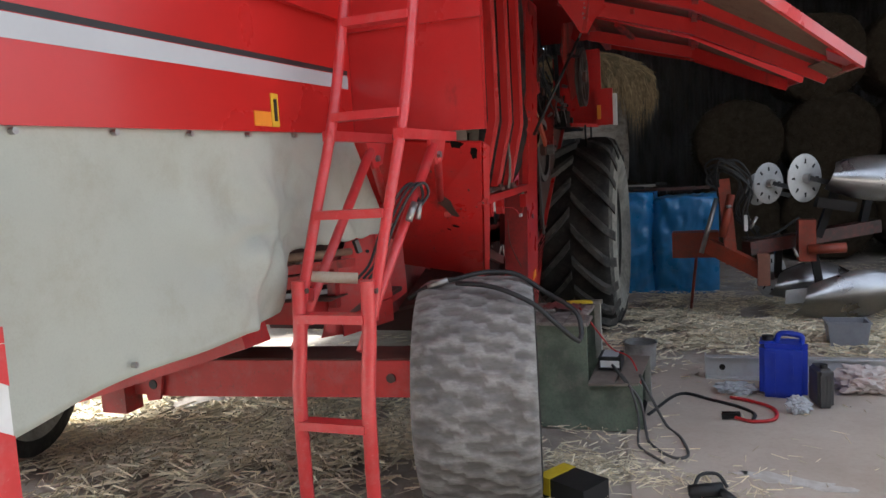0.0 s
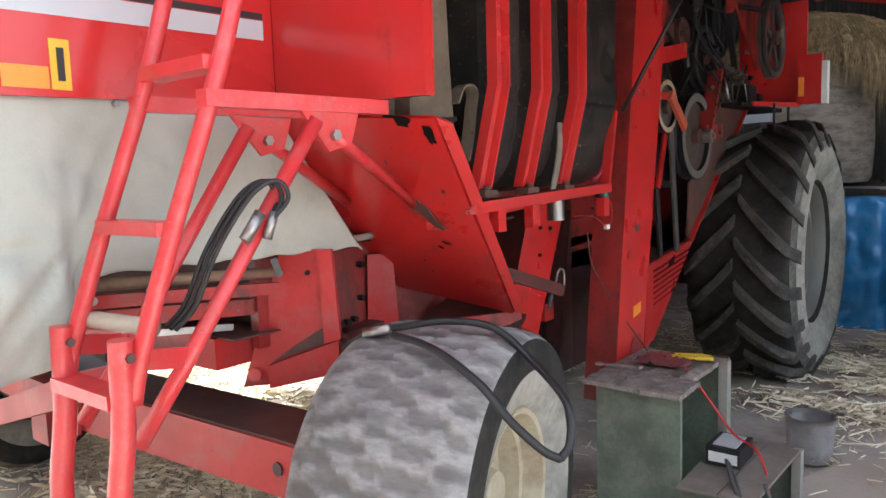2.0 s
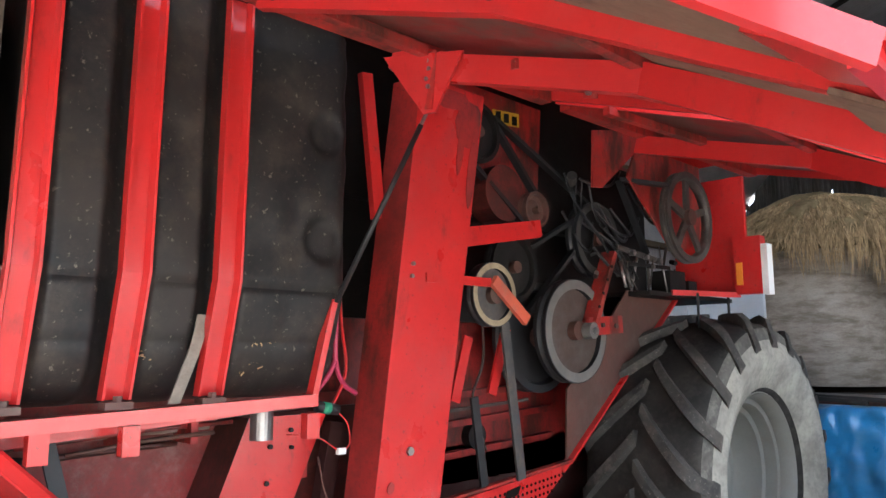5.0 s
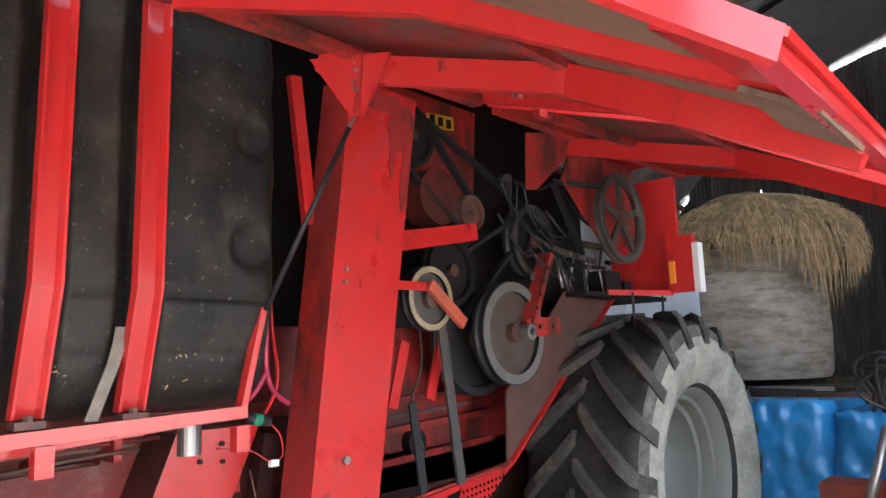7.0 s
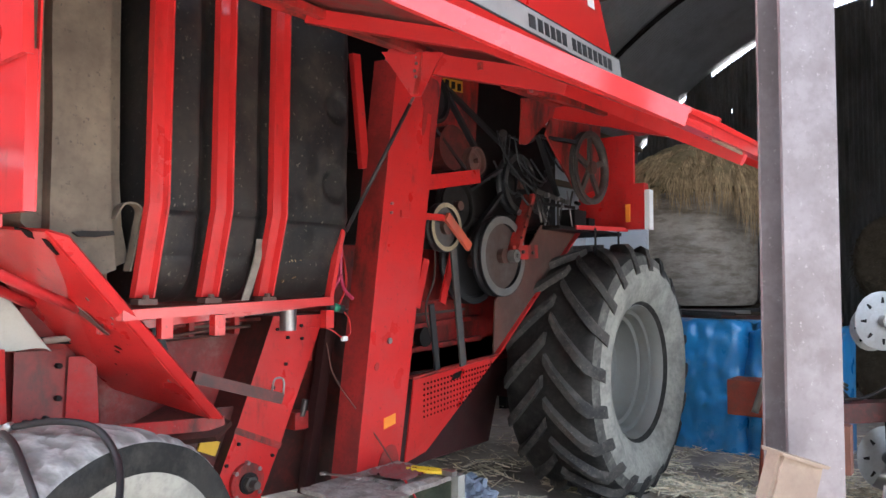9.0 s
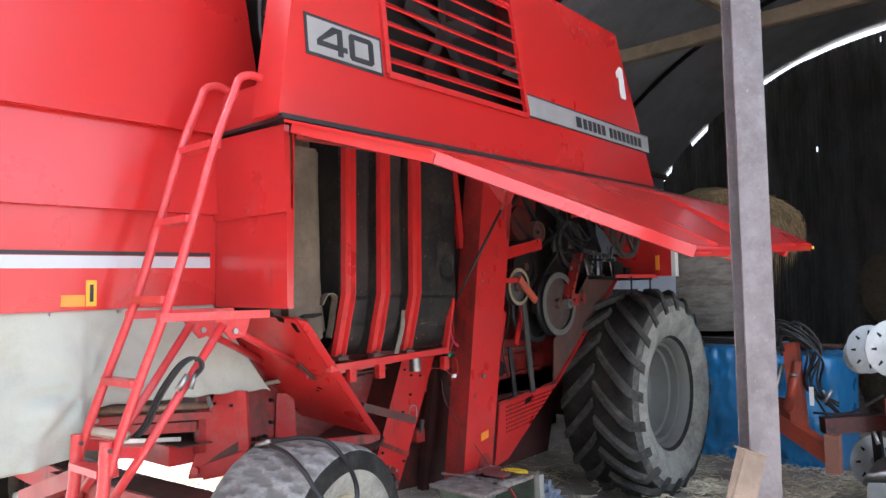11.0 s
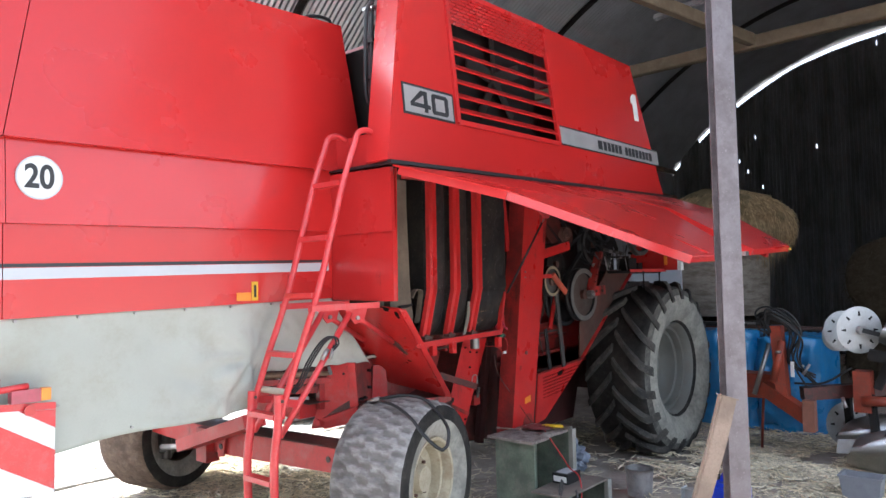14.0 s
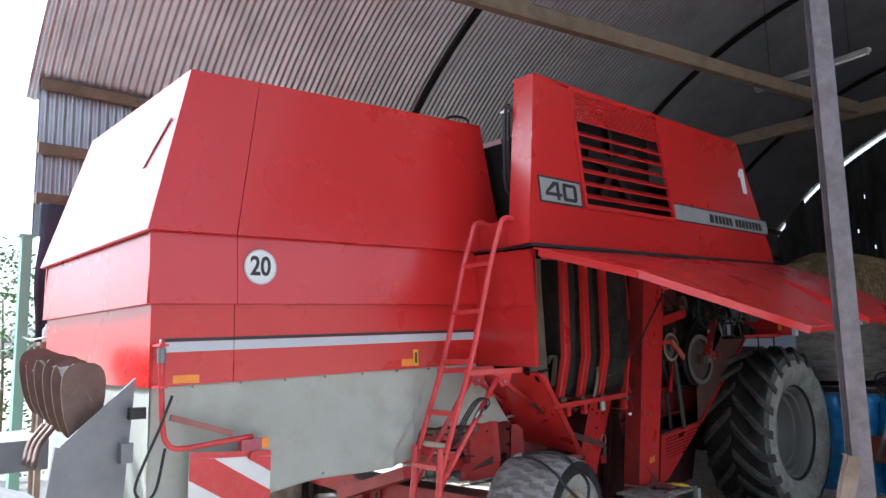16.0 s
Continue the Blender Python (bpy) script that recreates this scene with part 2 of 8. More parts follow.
# ---- mesh tools ----
def part(name, bm, material, parent=None, label="", smooth=False, bevel=0.0):
    """Links a bmesh, whose points are in world metres, as one mesh object under a thing or a part."""
    if bevel:
        es = [e for e in bm.edges if len(e.link_faces) == 2 and e.calc_face_angle(0) > 0.6]
        if es:
            bmesh.ops.bevel(bm, geom=es, offset=bevel, segments=2, affect='EDGES', clamp_overlap=True)
    bmesh.ops.recalc_face_normals(bm, faces=bm.faces)
    me = bpy.data.meshes.new(name)
    bm.to_mesh(me)
    bm.free()
    if smooth:
        me.shade_smooth()
        if smooth is not True:
            me.set_sharp_from_angle(angle=radians(smooth))
    me.materials.append(material)
    ob = new(name, me)
    if parent is not None:
        top = parent
        base = Vector((0, 0, 0))
        while top is not None:
            base += top.location
            top = top.parent
        ob.parent = parent
        ob.location = -base
        # points are in world metres, so the offset of the parents is taken back
    if label:
        ob["label"] = label
    return ob


def thing(name, at, label, category, group="", kind=""):
    ob = new(name)
    ob.location = at
    ob.empty_display_size = 0.1
    return tagged(ob, label, category, group, kind)


def B():
    return bmesh.new()


def box(bm, lo, hi, m=None):
    vs = [bm.verts.new((x, y, z)) for x in (lo[0], hi[0]) for y in (lo[1], hi[1]) for z in (lo[2], hi[2])]
    if m is not None:
        for v in vs:
            v.co = m @ v.co
    for f in ((0, 1, 3, 2), (4, 6, 7, 5), (0, 4, 5, 1), (2, 3, 7, 6), (0, 2, 6, 4), (1, 5, 7, 3)):
        bm.faces.new([vs[i] for i in f])
    return bm


def bar(bm, p, q, w, h, up=(0, 0, 1)):
    """A rectangular bar from p to q, w wide and h deep along up."""
    p, q, up = Vector(p), Vector(q), Vector(up)
    d = (q - p).normalized()
    s = d.cross(up)
    s = s.normalized() if s.length > 1e-4 else d.orthogonal().normalized()
    u = s.cross(d).normalized()
    a = [[bm.verts.new(c + s * i * w / 2 + u * j * h / 2) for i, j in ((-1, -1), (1, -1), (1, 1), (-1, 1))] for c in (p, q)]
    bm.faces.new(a[0])
    bm.faces.new(a[1][::-1])
    for i in range(4):
        bm.faces.new((a[0][i], a[0][(i + 1) % 4], a[1][(i + 1) % 4], a[1][i]))
    return bm


def plate(bm, pts, thick, normal=None):
    """A flat polygon given thickness along its normal (outer face first)."""
    pts = [Vector(p) for p in pts]
    n = Vector(normal).normalized() if normal else (pts[1] - pts[0]).cross(pts[2] - pts[0]).normalized()
    a = [bm.verts.new(p) for p in pts]
    b = [bm.verts.new(p - n * thick) for p in pts]
    bm.faces.new(a)
    bm.faces.new(b[::-1])
    k = len(pts)
    for i in range(k):
        bm.faces.new((a[i], b[i], b[(i + 1) % k], a[(i + 1) % k]))
    return bm


def smooth_line(pts, n=6):
    """A rounded line through the points."""
    pts = [Vector(p) for p in pts]
    if len(pts) < 3:
        return pts
    out = []
    ext = [pts[0] * 2 - pts[1], *pts, pts[-1] * 2 - pts[-2]]
    for i in range(1, len(ext) - 2):
        a, b, c, d = ext[i - 1 : i + 3]
        for k in range(n):
            t = k / n
            out.append(0.5 * ((2 * b) + (c - a) * t + (2 * a - 5 * b + 4 * c - d) * t * t + (3 * b - a - 3 * c + d) * t ** 3))
    return out + [pts[-1]]


def tube(bm, pts, r, n=10, caps=True):
    pts = [Vector(p) for p in pts]
    rings = []
    s = None
    for i, p in enumerate(pts):
        d = (pts[min(i + 1, len(pts) - 1)] - pts[max(i - 1, 0)]).normalized()
        s = d.orthogonal().normalized() if s is None else (s - d * s.dot(d)).normalized()
        u = d.cross(s)
        rr = r[i] if isinstance(r, (list, tuple)) else r
        rings.append([bm.verts.new(p + (s * math.cos(a) + u * math.sin(a)) * rr) for a in [2 * math.pi * k / n for k in range(n)]])
    for a, b in zip(rings, rings[1:]):
        for k in range(n):
            bm.faces.new((a[k], a[(k + 1) % n], b[(k + 1) % n], b[k]))
    if caps:
        bm.faces.new(rings[0][::-1])
        bm.faces.new(rings[-1])
    return bm


def spin(bm, profile, m, n=32, closed=False):
    """Turns a profile of (along axis, radius) round the local x axis of m."""
    rings = [[bm.verts.new(m @ Vector((x, r * math.cos(a), r * math.sin(a)))) for a in [2 * math.pi * k / n for k in range(n)]] for x, r in profile]
    pairs = list(zip(rings, rings[1:]))
    if closed:
        pairs.append((rings[-1], rings[0]))
    for a, b in pairs:
        for k in range(n):
            bm.faces.new((a[k], a[(k + 1) % n], b[(k + 1) % n], b[k]))
    return bm


def disc(bm, c, axis, r, h, n=24, r2=None):
    """A short solid cylinder or cone at c along axis."""
    q = Vector(axis).to_track_quat("X", "Z").to_matrix().to_4x4()
    return spin(bm, [(-h / 2, 1e-4), (-h / 2, r), (h / 2, r if r2 is None else r2), (h / 2, 1e-4)], Matrix.Translation(c) @ q, n)


def text_bm(body, size, m, depth=0.001, bold=0.0):
    cu = bpy.data.curves.new("lettering", 'FONT')
    cu.body, cu.size, cu.extrude, cu.align_x, cu.align_y, cu.offset = body, size, depth, 'CENTER', 'CENTER', bold
    ob = bpy.data.objects.new("lettering", cu)
    scene.collection.objects.link(ob)
    me = ob.to_mesh()
    bm = B()
    bm.from_mesh(me)
    ob.to_mesh_clear()
    bpy.data.objects.remove(ob)
    bpy.data.curves.remove(cu)
    bm.transform(m)
    return bm


# faces +x: text runs along +y, up is +z
SIDE = Matrix(((0, 0, 1, 0), (1, 0, 0, 0), (0, 1, 0, 0), (0, 0, 0, 1)))


# ---- the barn ----
EAVE_X0, EAVE_X1, BARN_Y0, BARN_Y1 = -5.3, 4.6, 0.4, 18.0
ARC_X, ARC_Z, ARC_R = 0.3, 0.1, 7.2
OPEN_X, OPEN_Y = 2.6, 3.9


def sheet_profile(s, amp=0.017, pitch=0.084):
    return amp * math.sin(2 * math.pi * s / pitch)


def roof_mesh():
    a0 = math.acos((EAVE_X1 + 0.15 - ARC_X) / ARC_R)
    a1 = math.pi - math.acos((ARC_X - EAVE_X0 + 0.12) / ARC_R)
    na, pitch = 28, 0.084
    ny = int((BARN_Y1 - BARN_Y0) / pitch * 6)
    verts, faces = [], []
    for j in range(ny + 1):
        y = BARN_Y0 + (BARN_Y1 - BARN_Y0) * j / ny
        r = ARC_R + sheet_profile(y)
        for i in range(na + 1):
            a = a0 + (a1 - a0) * i / na
            verts.append((ARC_X + r * math.cos(a), y, ARC_Z + r * math.sin(a)))
    for j in range(ny):
        for i in range(na):
            k = j * (na + 1) + i
            # the unseen east part of the front roof is left out to let skylight in
            if verts[k][1] < OPEN_Y and verts[k][0] > OPEN_X:
                continue
            faces.append((k, k + 1, k + na + 2, k + na + 1))
    me = bpy.data.meshes.new("ceiling")
    me.from_pydata(verts, [], faces)
    me.shade_smooth()
    me.materials.append(TIN)
    return me


tagged(new("ceiling", roof_mesh()), "curved roof of galvanised corrugated sheets over timber purlins", "roof", kind="structure")


def wall_mesh(name, p, q, z0, tops, material, pitch=0.084):
    """A corrugated wall from p to q in plan; tops(s) is its height along it."""
    p, q = Vector((*p, 0)), Vector((*q, 0))
    length, d = (q - p).length, (q - p).normalized()
    n = Vector((-d.y, d.x, 0))
    ns = int(length / pitch * 6)
    verts, faces = [], []
    for i in range(ns + 1):
        s = length * i / ns
        c = p + d * s + n * sheet_profile(s)
        top = tops(s)
        for z in (z0, z0 + (top - z0) * 0.5, top):
            verts.append((c.x, c.y, z))
    for i in range(ns):
        for k in (0, 1):
            a = i * 3 + k
            faces.append((a, a + 1, a + 4, a + 3))
    me = bpy.data.meshes.new(name)
    me.from_pydata(verts, [], faces)
    me.shade_smooth()
    me.materials.append(material)
    return new(name, me)


EAVE_Z = ARC_Z + math.sqrt(ARC_R ** 2 - (EAVE_X0 - ARC_X) ** 2)
tagged(wall_mesh("wall_west", (EAVE_X0, BARN_Y0 + 0.1), (EAVE_X0, 5.2), 3.02, lambda s: EAVE_Z + 0.05, TIN), "galvanised corrugated side wall, open below", "wall", kind="structure")
tagged(wall_mesh("wall_west_back", (EAVE_X0, 5.2), (EAVE_X0, BARN_Y1), -0.15, lambda s: EAVE_Z + 0.05, TIN), "galvanised corrugated side wall", "wall", kind="structure")
# unseen east side: open bay and added walls laid out to shape the daylight
EAST_Z = ARC_Z + math.sqrt(ARC_R ** 2 - (EAVE_X1 - ARC_X) ** 2)
tagged(wall_mesh("wall_east", (EAVE_X1, OPEN_Y), (EAVE_X1, 7.6), EAST_Z - 0.5, lambda s: EAST_Z + 0.02, TIN_DARK), "unseen dark corrugated strip added over the open side bay", "wall", kind="structure")
tagged(wall_mesh("wall_east_back", (EAVE_X1, 7.6), (EAVE_X1, BARN_Y1), -0.15, lambda s: EAST_Z + 0.02, TIN_DARK), "unseen dark corrugated side wall, added to keep the back dark", "wall", kind="structure")
# the end wall stops short of the roof, so that daylight shows along the arch, and has a few rusted holes
def end_wall():
    y0, pitch, nz = BARN_Y1 - 0.1, 0.084, 70
    ns = int((EAVE_X1 - EAVE_X0) / pitch * 4)
    rh = random.Random(12)
    verts, faces = [], []

    def top(x):
        full = ARC_Z + math.sqrt(max(0.0, ARC_R ** 2 - (x - ARC_X) ** 2))
        wave = noise.noise(Vector((x * 1.9, 0.5, 0)))
        gap = 0.125 + 0.05 * wave if x > -2.9 else (0.14 if wave > 0.12 else -0.03)
        return max(2.0, full - gap)

    for i in range(ns + 1):
        x = EAVE_X0 + (EAVE_X1 - EAVE_X0) * i / ns
        t = top(x)
        for k in range(nz + 1):
            verts.append((x, y0 + sheet_profile(x - EAVE_X0), -0.15 + (t + 0.15) * k / nz))
    for i in range(ns):
        for k in range(nz):
            if k > 36 and rh.random() < 0.0009:
                continue
            a = i * (nz + 1) + k
            faces.append((a, a + 1, a + nz + 2, a + nz + 1))
    me = bpy.data.meshes.new("wall_north")
    me.from_pydata(verts, [], faces)
    me.shade_smooth()
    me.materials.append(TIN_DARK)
    return new("wall_north", me)


tagged(end_wall(), "dark corrugated end wall with a strip of daylight under the arched roof", "wall", kind="structure")


def ground_mesh():
    """One sheet: trodden earth inside and out, uneven by a few centimetres, that reaches the horizon."""
    bm = B()
    xs = [-400, -120, -40, -14] + [-8 + 0.25 * i for i in range(65)] + [14, 40, 120, 400]
    ys = [-400, -120, -40, -12] + [-4 + 0.25 * i for i in range(93)] + [26, 50, 120, 400]
    vs = [[bm.verts.new((x, y, 0)) for y in ys] for x in xs]
    for row in vs:
        for v in row:
            p = v.co
            h = noise.noise(Vector((p.x * 0.9, p.y * 0.9, 0))) * 0.018 + noise.noise(Vector((p.x * 3, p.y * 3, 5))) * 0.008
            v.co.z = h - 0.012
    for i in range(len(xs) - 1):
        for j in range(len(ys) - 1):
            bm.faces.new((vs[i][j], vs[i + 1][j], vs[i + 1][j + 1], vs[i][j + 1]))
    return bm


tagged(part("ground", ground_mesh(), EARTH, smooth=True), "trodden brown earth floor strewn with straw", "ground", kind="structure")
bm = B()
slab = [(-0.15, 2.9), (0.6, 2.2), (3.2, 2.0), (6.4, 2.0), (6.4, 5.55), (2.5, 5.5), (0.9, 5.75), (-0.1, 5.3), (-0.35, 4.6)]
plate(bm, [(x, y, 0.016) for x, y in slab], 0.08)
tagged(part("floor", bm, CONCRETE), "dusty worn concrete slab", "floor", kind="structure")


def straw_mesh(name, spots, n, material, seed, ln=(0.04, 0.16), z=0.0, spread=0.012, thick=1.0):
    """Loose stalks strewn over ellipses (x, y, rx, ry)."""
    rnd = random.Random(seed)
    verts, faces = [], []
    total = sum(s[2] * s[3] for s in spots)
    for sx, sy, rx, ry in spots:
        for _ in range(int(n * rx * ry / total)):
            a, r = rnd.uniform(0, 6.283), abs(rnd.gauss(0, 0.62))
            if noise.noise(Vector((sx + rx * r * math.cos(a), sy + ry * r * math.sin(a), 2.0)) * 2.6) < rnd.uniform(-0.45, 0.25):
                continue
            x, y = sx + rx * r * math.cos(a), sy + ry * r * math.sin(a)
            t, L, w = rnd.uniform(0, 6.283), rnd.uniform(*ln), thick * rnd.uniform(0.0009, 0.0021)
            dx, dy = math.cos(t) * L / 2, math.sin(t) * L / 2
            z0, z1 = z + rnd.uniform(0.004, 0.004 + spread * 2), z + rnd.uniform(0.004, 0.004 + spread * 2)
            k = len(verts)
            verts += [(x - dx - math.sin(t) * w, y - dy + math.cos(t) * w, z0), (x - dx + math.sin(t) * w, y - dy - math.cos(t) * w, z0), (x - dx, y - dy, z0 + 2 * w),
                      (x + dx - math.sin(t) * w, y + dy + math.cos(t) * w, z1), (x + dx + math.sin(t) * w, y + dy - math.cos(t) * w, z1), (x + dx, y + dy, z1 + 2 * w)]
            faces += [(k, k + 1, k + 4, k + 3), (k + 1, k + 2, k + 5, k + 4), (k + 2, k, k + 3, k + 5)]
    me = bpy.data.meshes.new(name)
    me.from_pydata(verts, [], faces)
    me.materials.append(material)
    return new(name, me)


tagged(straw_mesh("straw_litter", [(-2.3, 3.1, 1.1, 0.7), (-3.3, 3.3, 1.1, 0.9), (-1.9, 3.9, 1.2, 0.8), (-4.4, 4.2, 1.6, 1.2), (0.2, 2.2, 1.0, 0.9), (0.6, 7.0, 3.0, 1.6), (-0.4, 3.3, 0.9, 0.6), (-1.6, 1.6, 1.6, 1.3), (2.5, 8.0, 2.5, 2.0)], 80000, STRAW, 3, (0.03, 0.12), 0.0, 0.014, 1.5),
       "loose yellow straw scattered over the earth floor", "straw", kind="stuff")
tagged(straw_mesh("straw_clump", [(-2.1, 3.15, 0.55, 0.5), (-2.0, 3.6, 0.9, 0.5), (-3.0, 3.2, 0.7, 0.6), (-2.6, 3.7, 0.7, 0.4), (-1.6, 3.6, 0.5, 0.6), (-3.6, 3.9, 1.1, 0.7), (0.4, 6.6, 1.6, 0.8)], 30000, STRAW, 8, (0.03, 0.18), 0.004, 0.024, 2.7),
       "trampled clumps of pale straw on the earth floor", "straw", kind="stuff")


# purlins, tie beams, steel ribs
def timber(name, p, q, w, h, label, material=TIMBER):
    bm = B()
    n = 10
    p, q = Vector(p), Vector(q)
    d = (q - p).normalized()
    s = d.cross(Vector((0, 0, 1))).normalized()
    rings = []
    for i in range(n + 1):
        c = p.lerp(q, i / n) + s * noise.noise(Vector((i * 0.7, p.x, p.z))) * 0.012
        ww, hh = w * (1 + 0.06 * noise.noise(Vector((i, p.y, 1)))), h * (1 + 0.06 * noise.noise(Vector((i, p.z, 4))))
        rings.append([bm.verts.new(c + s * a * ww / 2 + Vector((0, 0, b * hh / 2))) for a, b in ((-1, -.8), (-.8, -1), (.8, -1), (1, -.8), (1, .8), (.8, 1), (-.8, 1), (-1, .8))])
    for a, b in zip(rings, rings[1:]):
        for k in range(8):
            bm.faces.new((a[k], a[(k + 1) % 8], b[(k + 1) % 8], b[k]))
    bm.faces.new(rings[0])
    bm.faces.new(rings[-1][::-1])
    return tagged(part(name, bm, material), label, "beam", kind="structure")


timber("beam", (-2.1, 0.5, 5.0), (-0.58, 9.55, 5.0), 0.11, 0.16, "long rough-sawn timber beam under the roof")
timber("beam", (-5.2, 9.75, 4.94), (4.5, 9.75, 5.10), 0.14, 0.18, "rough timber tie beam across the barn")
for z in (4.60, 3.92, 3.40):
    timber("beam", (EAVE_X0 + 0.07, BARN_Y0 + 0.1, z), (EAVE_X0 + 0.07, BARN_Y1, z), 0.08, 0.11, "weathered timber wall rail")
for a in (78, 58):
    timber("beam", (ARC_X + 7.1 * math.cos(radians(a)), BARN_Y0 + 0.1 if a > 70 else OPEN_Y + 0.05, ARC_Z + 7.1 * math.sin(radians(a))),
           (ARC_X + 7.1 * math.cos(radians(a)), BARN_Y1, ARC_Z + 7.1 * math.sin(radians(a))), 0.07, 0.1, "weathered timber purlin under the roof sheets")
for y in (5.08, 9.9, 14.2):
    bm = B()
    pts = [(ARC_X + 7.12 * math.cos(a), y, ARC_Z + 7.12 * math.sin(a)) for a in [radians(55 + 3.0 * i) for i in range(29)]]
    for p, q in zip(pts, pts[1:]):
        bar(bm, p, q, 0.06, 0.08, (0, 1, 0))
    tagged(part("rib", bm, DARK), "dark steel arch rib under the roof sheets", "rib", kind="structure")

# steel stanchion: an I section with its flange towards the open end
PX, PY = 1.145, 3.42
bm = B()
R = pose(PX, PY, 0, 0, 0, 42)
SK = 0.82
section = [(-0.066, -0.056), (0.066, -0.056), (0.066, -0.045), (0.004, -0.045), (0.004, 0.045), (0.066, 0.045), (0.066, 0.056), (-0.066, 0.056), (-0.066, 0.045), (-0.004, 0.045), (-0.004, -0.045), (-0.066, -0.045)]
ends = [[bm.verts.new(R @ Vector((x * SK, y * SK, z))) for x, y in section] for z in (-0.05, 6.9)]
bm.faces.new(ends[0][::-1])
bm.faces.new(ends[1])
for k in range(12):
    bm.faces.new((ends[0][k], ends[0][(k + 1) % 12], ends[1][(k + 1) % 12], ends[1][k]))
tagged(part("post", bm, POST, bevel=0.002), "purplish-grey steel stanchion standing on the concrete slab", "post", kind="structure")

# pale yard outside the open end; its unseen east arm is added to bounce light in
plate_bm = plate(B(), [(-13.0, -7.9, 0.012), (16.0, -7.9, 0.012), (16.0, 9.0, 0.012), (7.0, 9.0, 0.012), (7.0, -0.25, 0.012), (-4.5, -0.25, 0.012), (-4.5, 6.5, 0.012), (-13.0, 6.5, 0.012)], 0.08, (0, 0, 1))
tagged(part("pavement", plate_bm, YARD), "pale worn concrete yard outside the barn, its unseen east arm added to bounce light", "pavement", kind="structure")
# unseen wall across the yard, added to block the low sky
tagged(part("wall_south", box(B(), (-7.0, -8.4, -0.1), (14.0, -8.0, 8.0)), mat("weathered_render", (0.26, 0.24, 0.21), 0.9, 0, (0.18, 0.165, 0.14), 0.8, 0.8, 30, 0.2, (0.12, 0.13, 0.09), 0.3, spec=0.2)), "plain weathered wall, unseen, added across the yard to block low skylight", "wall", kind="structure")


# ---- the combine harvester ----
combine = thing("combine_harvester", (-2.33, 3.0, 0), "old red combine harvester with its side door raised", "combine harvester")
HX, HC = -1.25, -2.335  # hood side and the machine's centre line


def tilt(y, z):
    """The machine stands nose up by a degree."""
    return z + 0.021 * (y - 0.25)


def mirror_x(p):
    return (2 * HC - p[0], p[1], p[2])


def hood_panel(name, pts, label="", material=RED, thick=0.02, flip=True):
    for far in (False, True):
        q = [mirror_x(p) for p in pts][::-1] if far else pts
        bm = plate(B(), q, thick)
        part(name, bm, material, combine, label, bevel=0.004)


def hp(x, y, z):
    return (x, y, tilt(y, z))


SEAM = 0.735
for y0, y1 in ((0.25, SEAM - 0.002), (SEAM + 0.002, 2.728)):
    hood_panel("hood_lower_panel", [hp(HX, y0, 1.66), hp(HX, y1, 1.66), hp(HX, y1, 2.14), hp(HX, y0, 2.14)], material=RED_FADED)
for y0, y1 in ((0.225, SEAM - 0.002), (SEAM + 0.002, 2.78)):
    hood_panel("hood_middle_panel", [hp(HX + 0.038, y0, 2.11), hp(HX + 0.038, y1, 2.11), hp(HX + 0.018, y1, 2.54), hp(HX + 0.018, y0, 2.54)], material=RED_FADED)
TOPX, TZ0, TZ1 = -1.36, 3.54, 3.66


def upper(y, f):
    """A point of the leaning upper side: f 0 at its foot, 1 at its top."""
    y0, y1 = 0.195 + 0.287 * f, 2.99 - 0.06 * f
    yy = y0 + (y1 - y0) * y
    return (HX + 0.065 + (TOPX - HX - 0.065) * f, yy, tilt(yy, 2.515) * (1 - f) + f * (TZ0 + (TZ1 - TZ0) * y))


for a, b in ((0.0, 0.184), (0.186, 1.0)):
    hood_panel("hood_upper_panel", [upper(a, 0), upper(b, 0), upper(b, 1), upper(a, 1)], material=RED_FADED)
# rear faces
W = [HX, 2 * HC - HX]
part("hood_rear_panel", plate(B(), [(W[1] + 0.02, 0.25, 1.66), (W[0] - 0.02, 0.25, 1.66), (W[0] - 0.02, 0.25, 2.14), (W[1] + 0.02, 0.25, 2.14)], 0.02), RED_FADED, combine)
part("hood_rear_panel", plate(B(), [(W[1], 0.215, 2.11), (W[0] + 0.03, 0.215, 2.11), (W[0] + 0.012, 0.235, 2.54), (W[1], 0.235, 2.54)], 0.02), RED_FADED, combine)
ua, ub = upper(0, 0), upper(0, 1)
part("hood_rear_panel", plate(B(), [mirror_x(ua), ua, ub, mirror_x(ub)], 0.02), RED_FADED, combine)
part("rear_slot", plate(B(), [(-1.40, 0.385, 3.23), (-1.44, 0.385, 3.23), (-1.66, 0.312, 2.96), (-1.62, 0.312, 2.96)], 0.006, (0, -1, 0.27)), GREASY, combine, "narrow slot in the rear panel")
part("hood_top", plate(B(), [upper(0, 1), upper(1, 1), mirror_x(upper(1, 1)), mirror_x(upper(0, 1))], 0.02, (0, 0, 1)), RED_FADED, combine)
part("hood_front_panel", plate(B(), [mirror_x(upper(1, 1)), upper(1, 1), upper(1, 0), mirror_x(upper(1, 0))], 0.02), RED_DIRTY, combine)
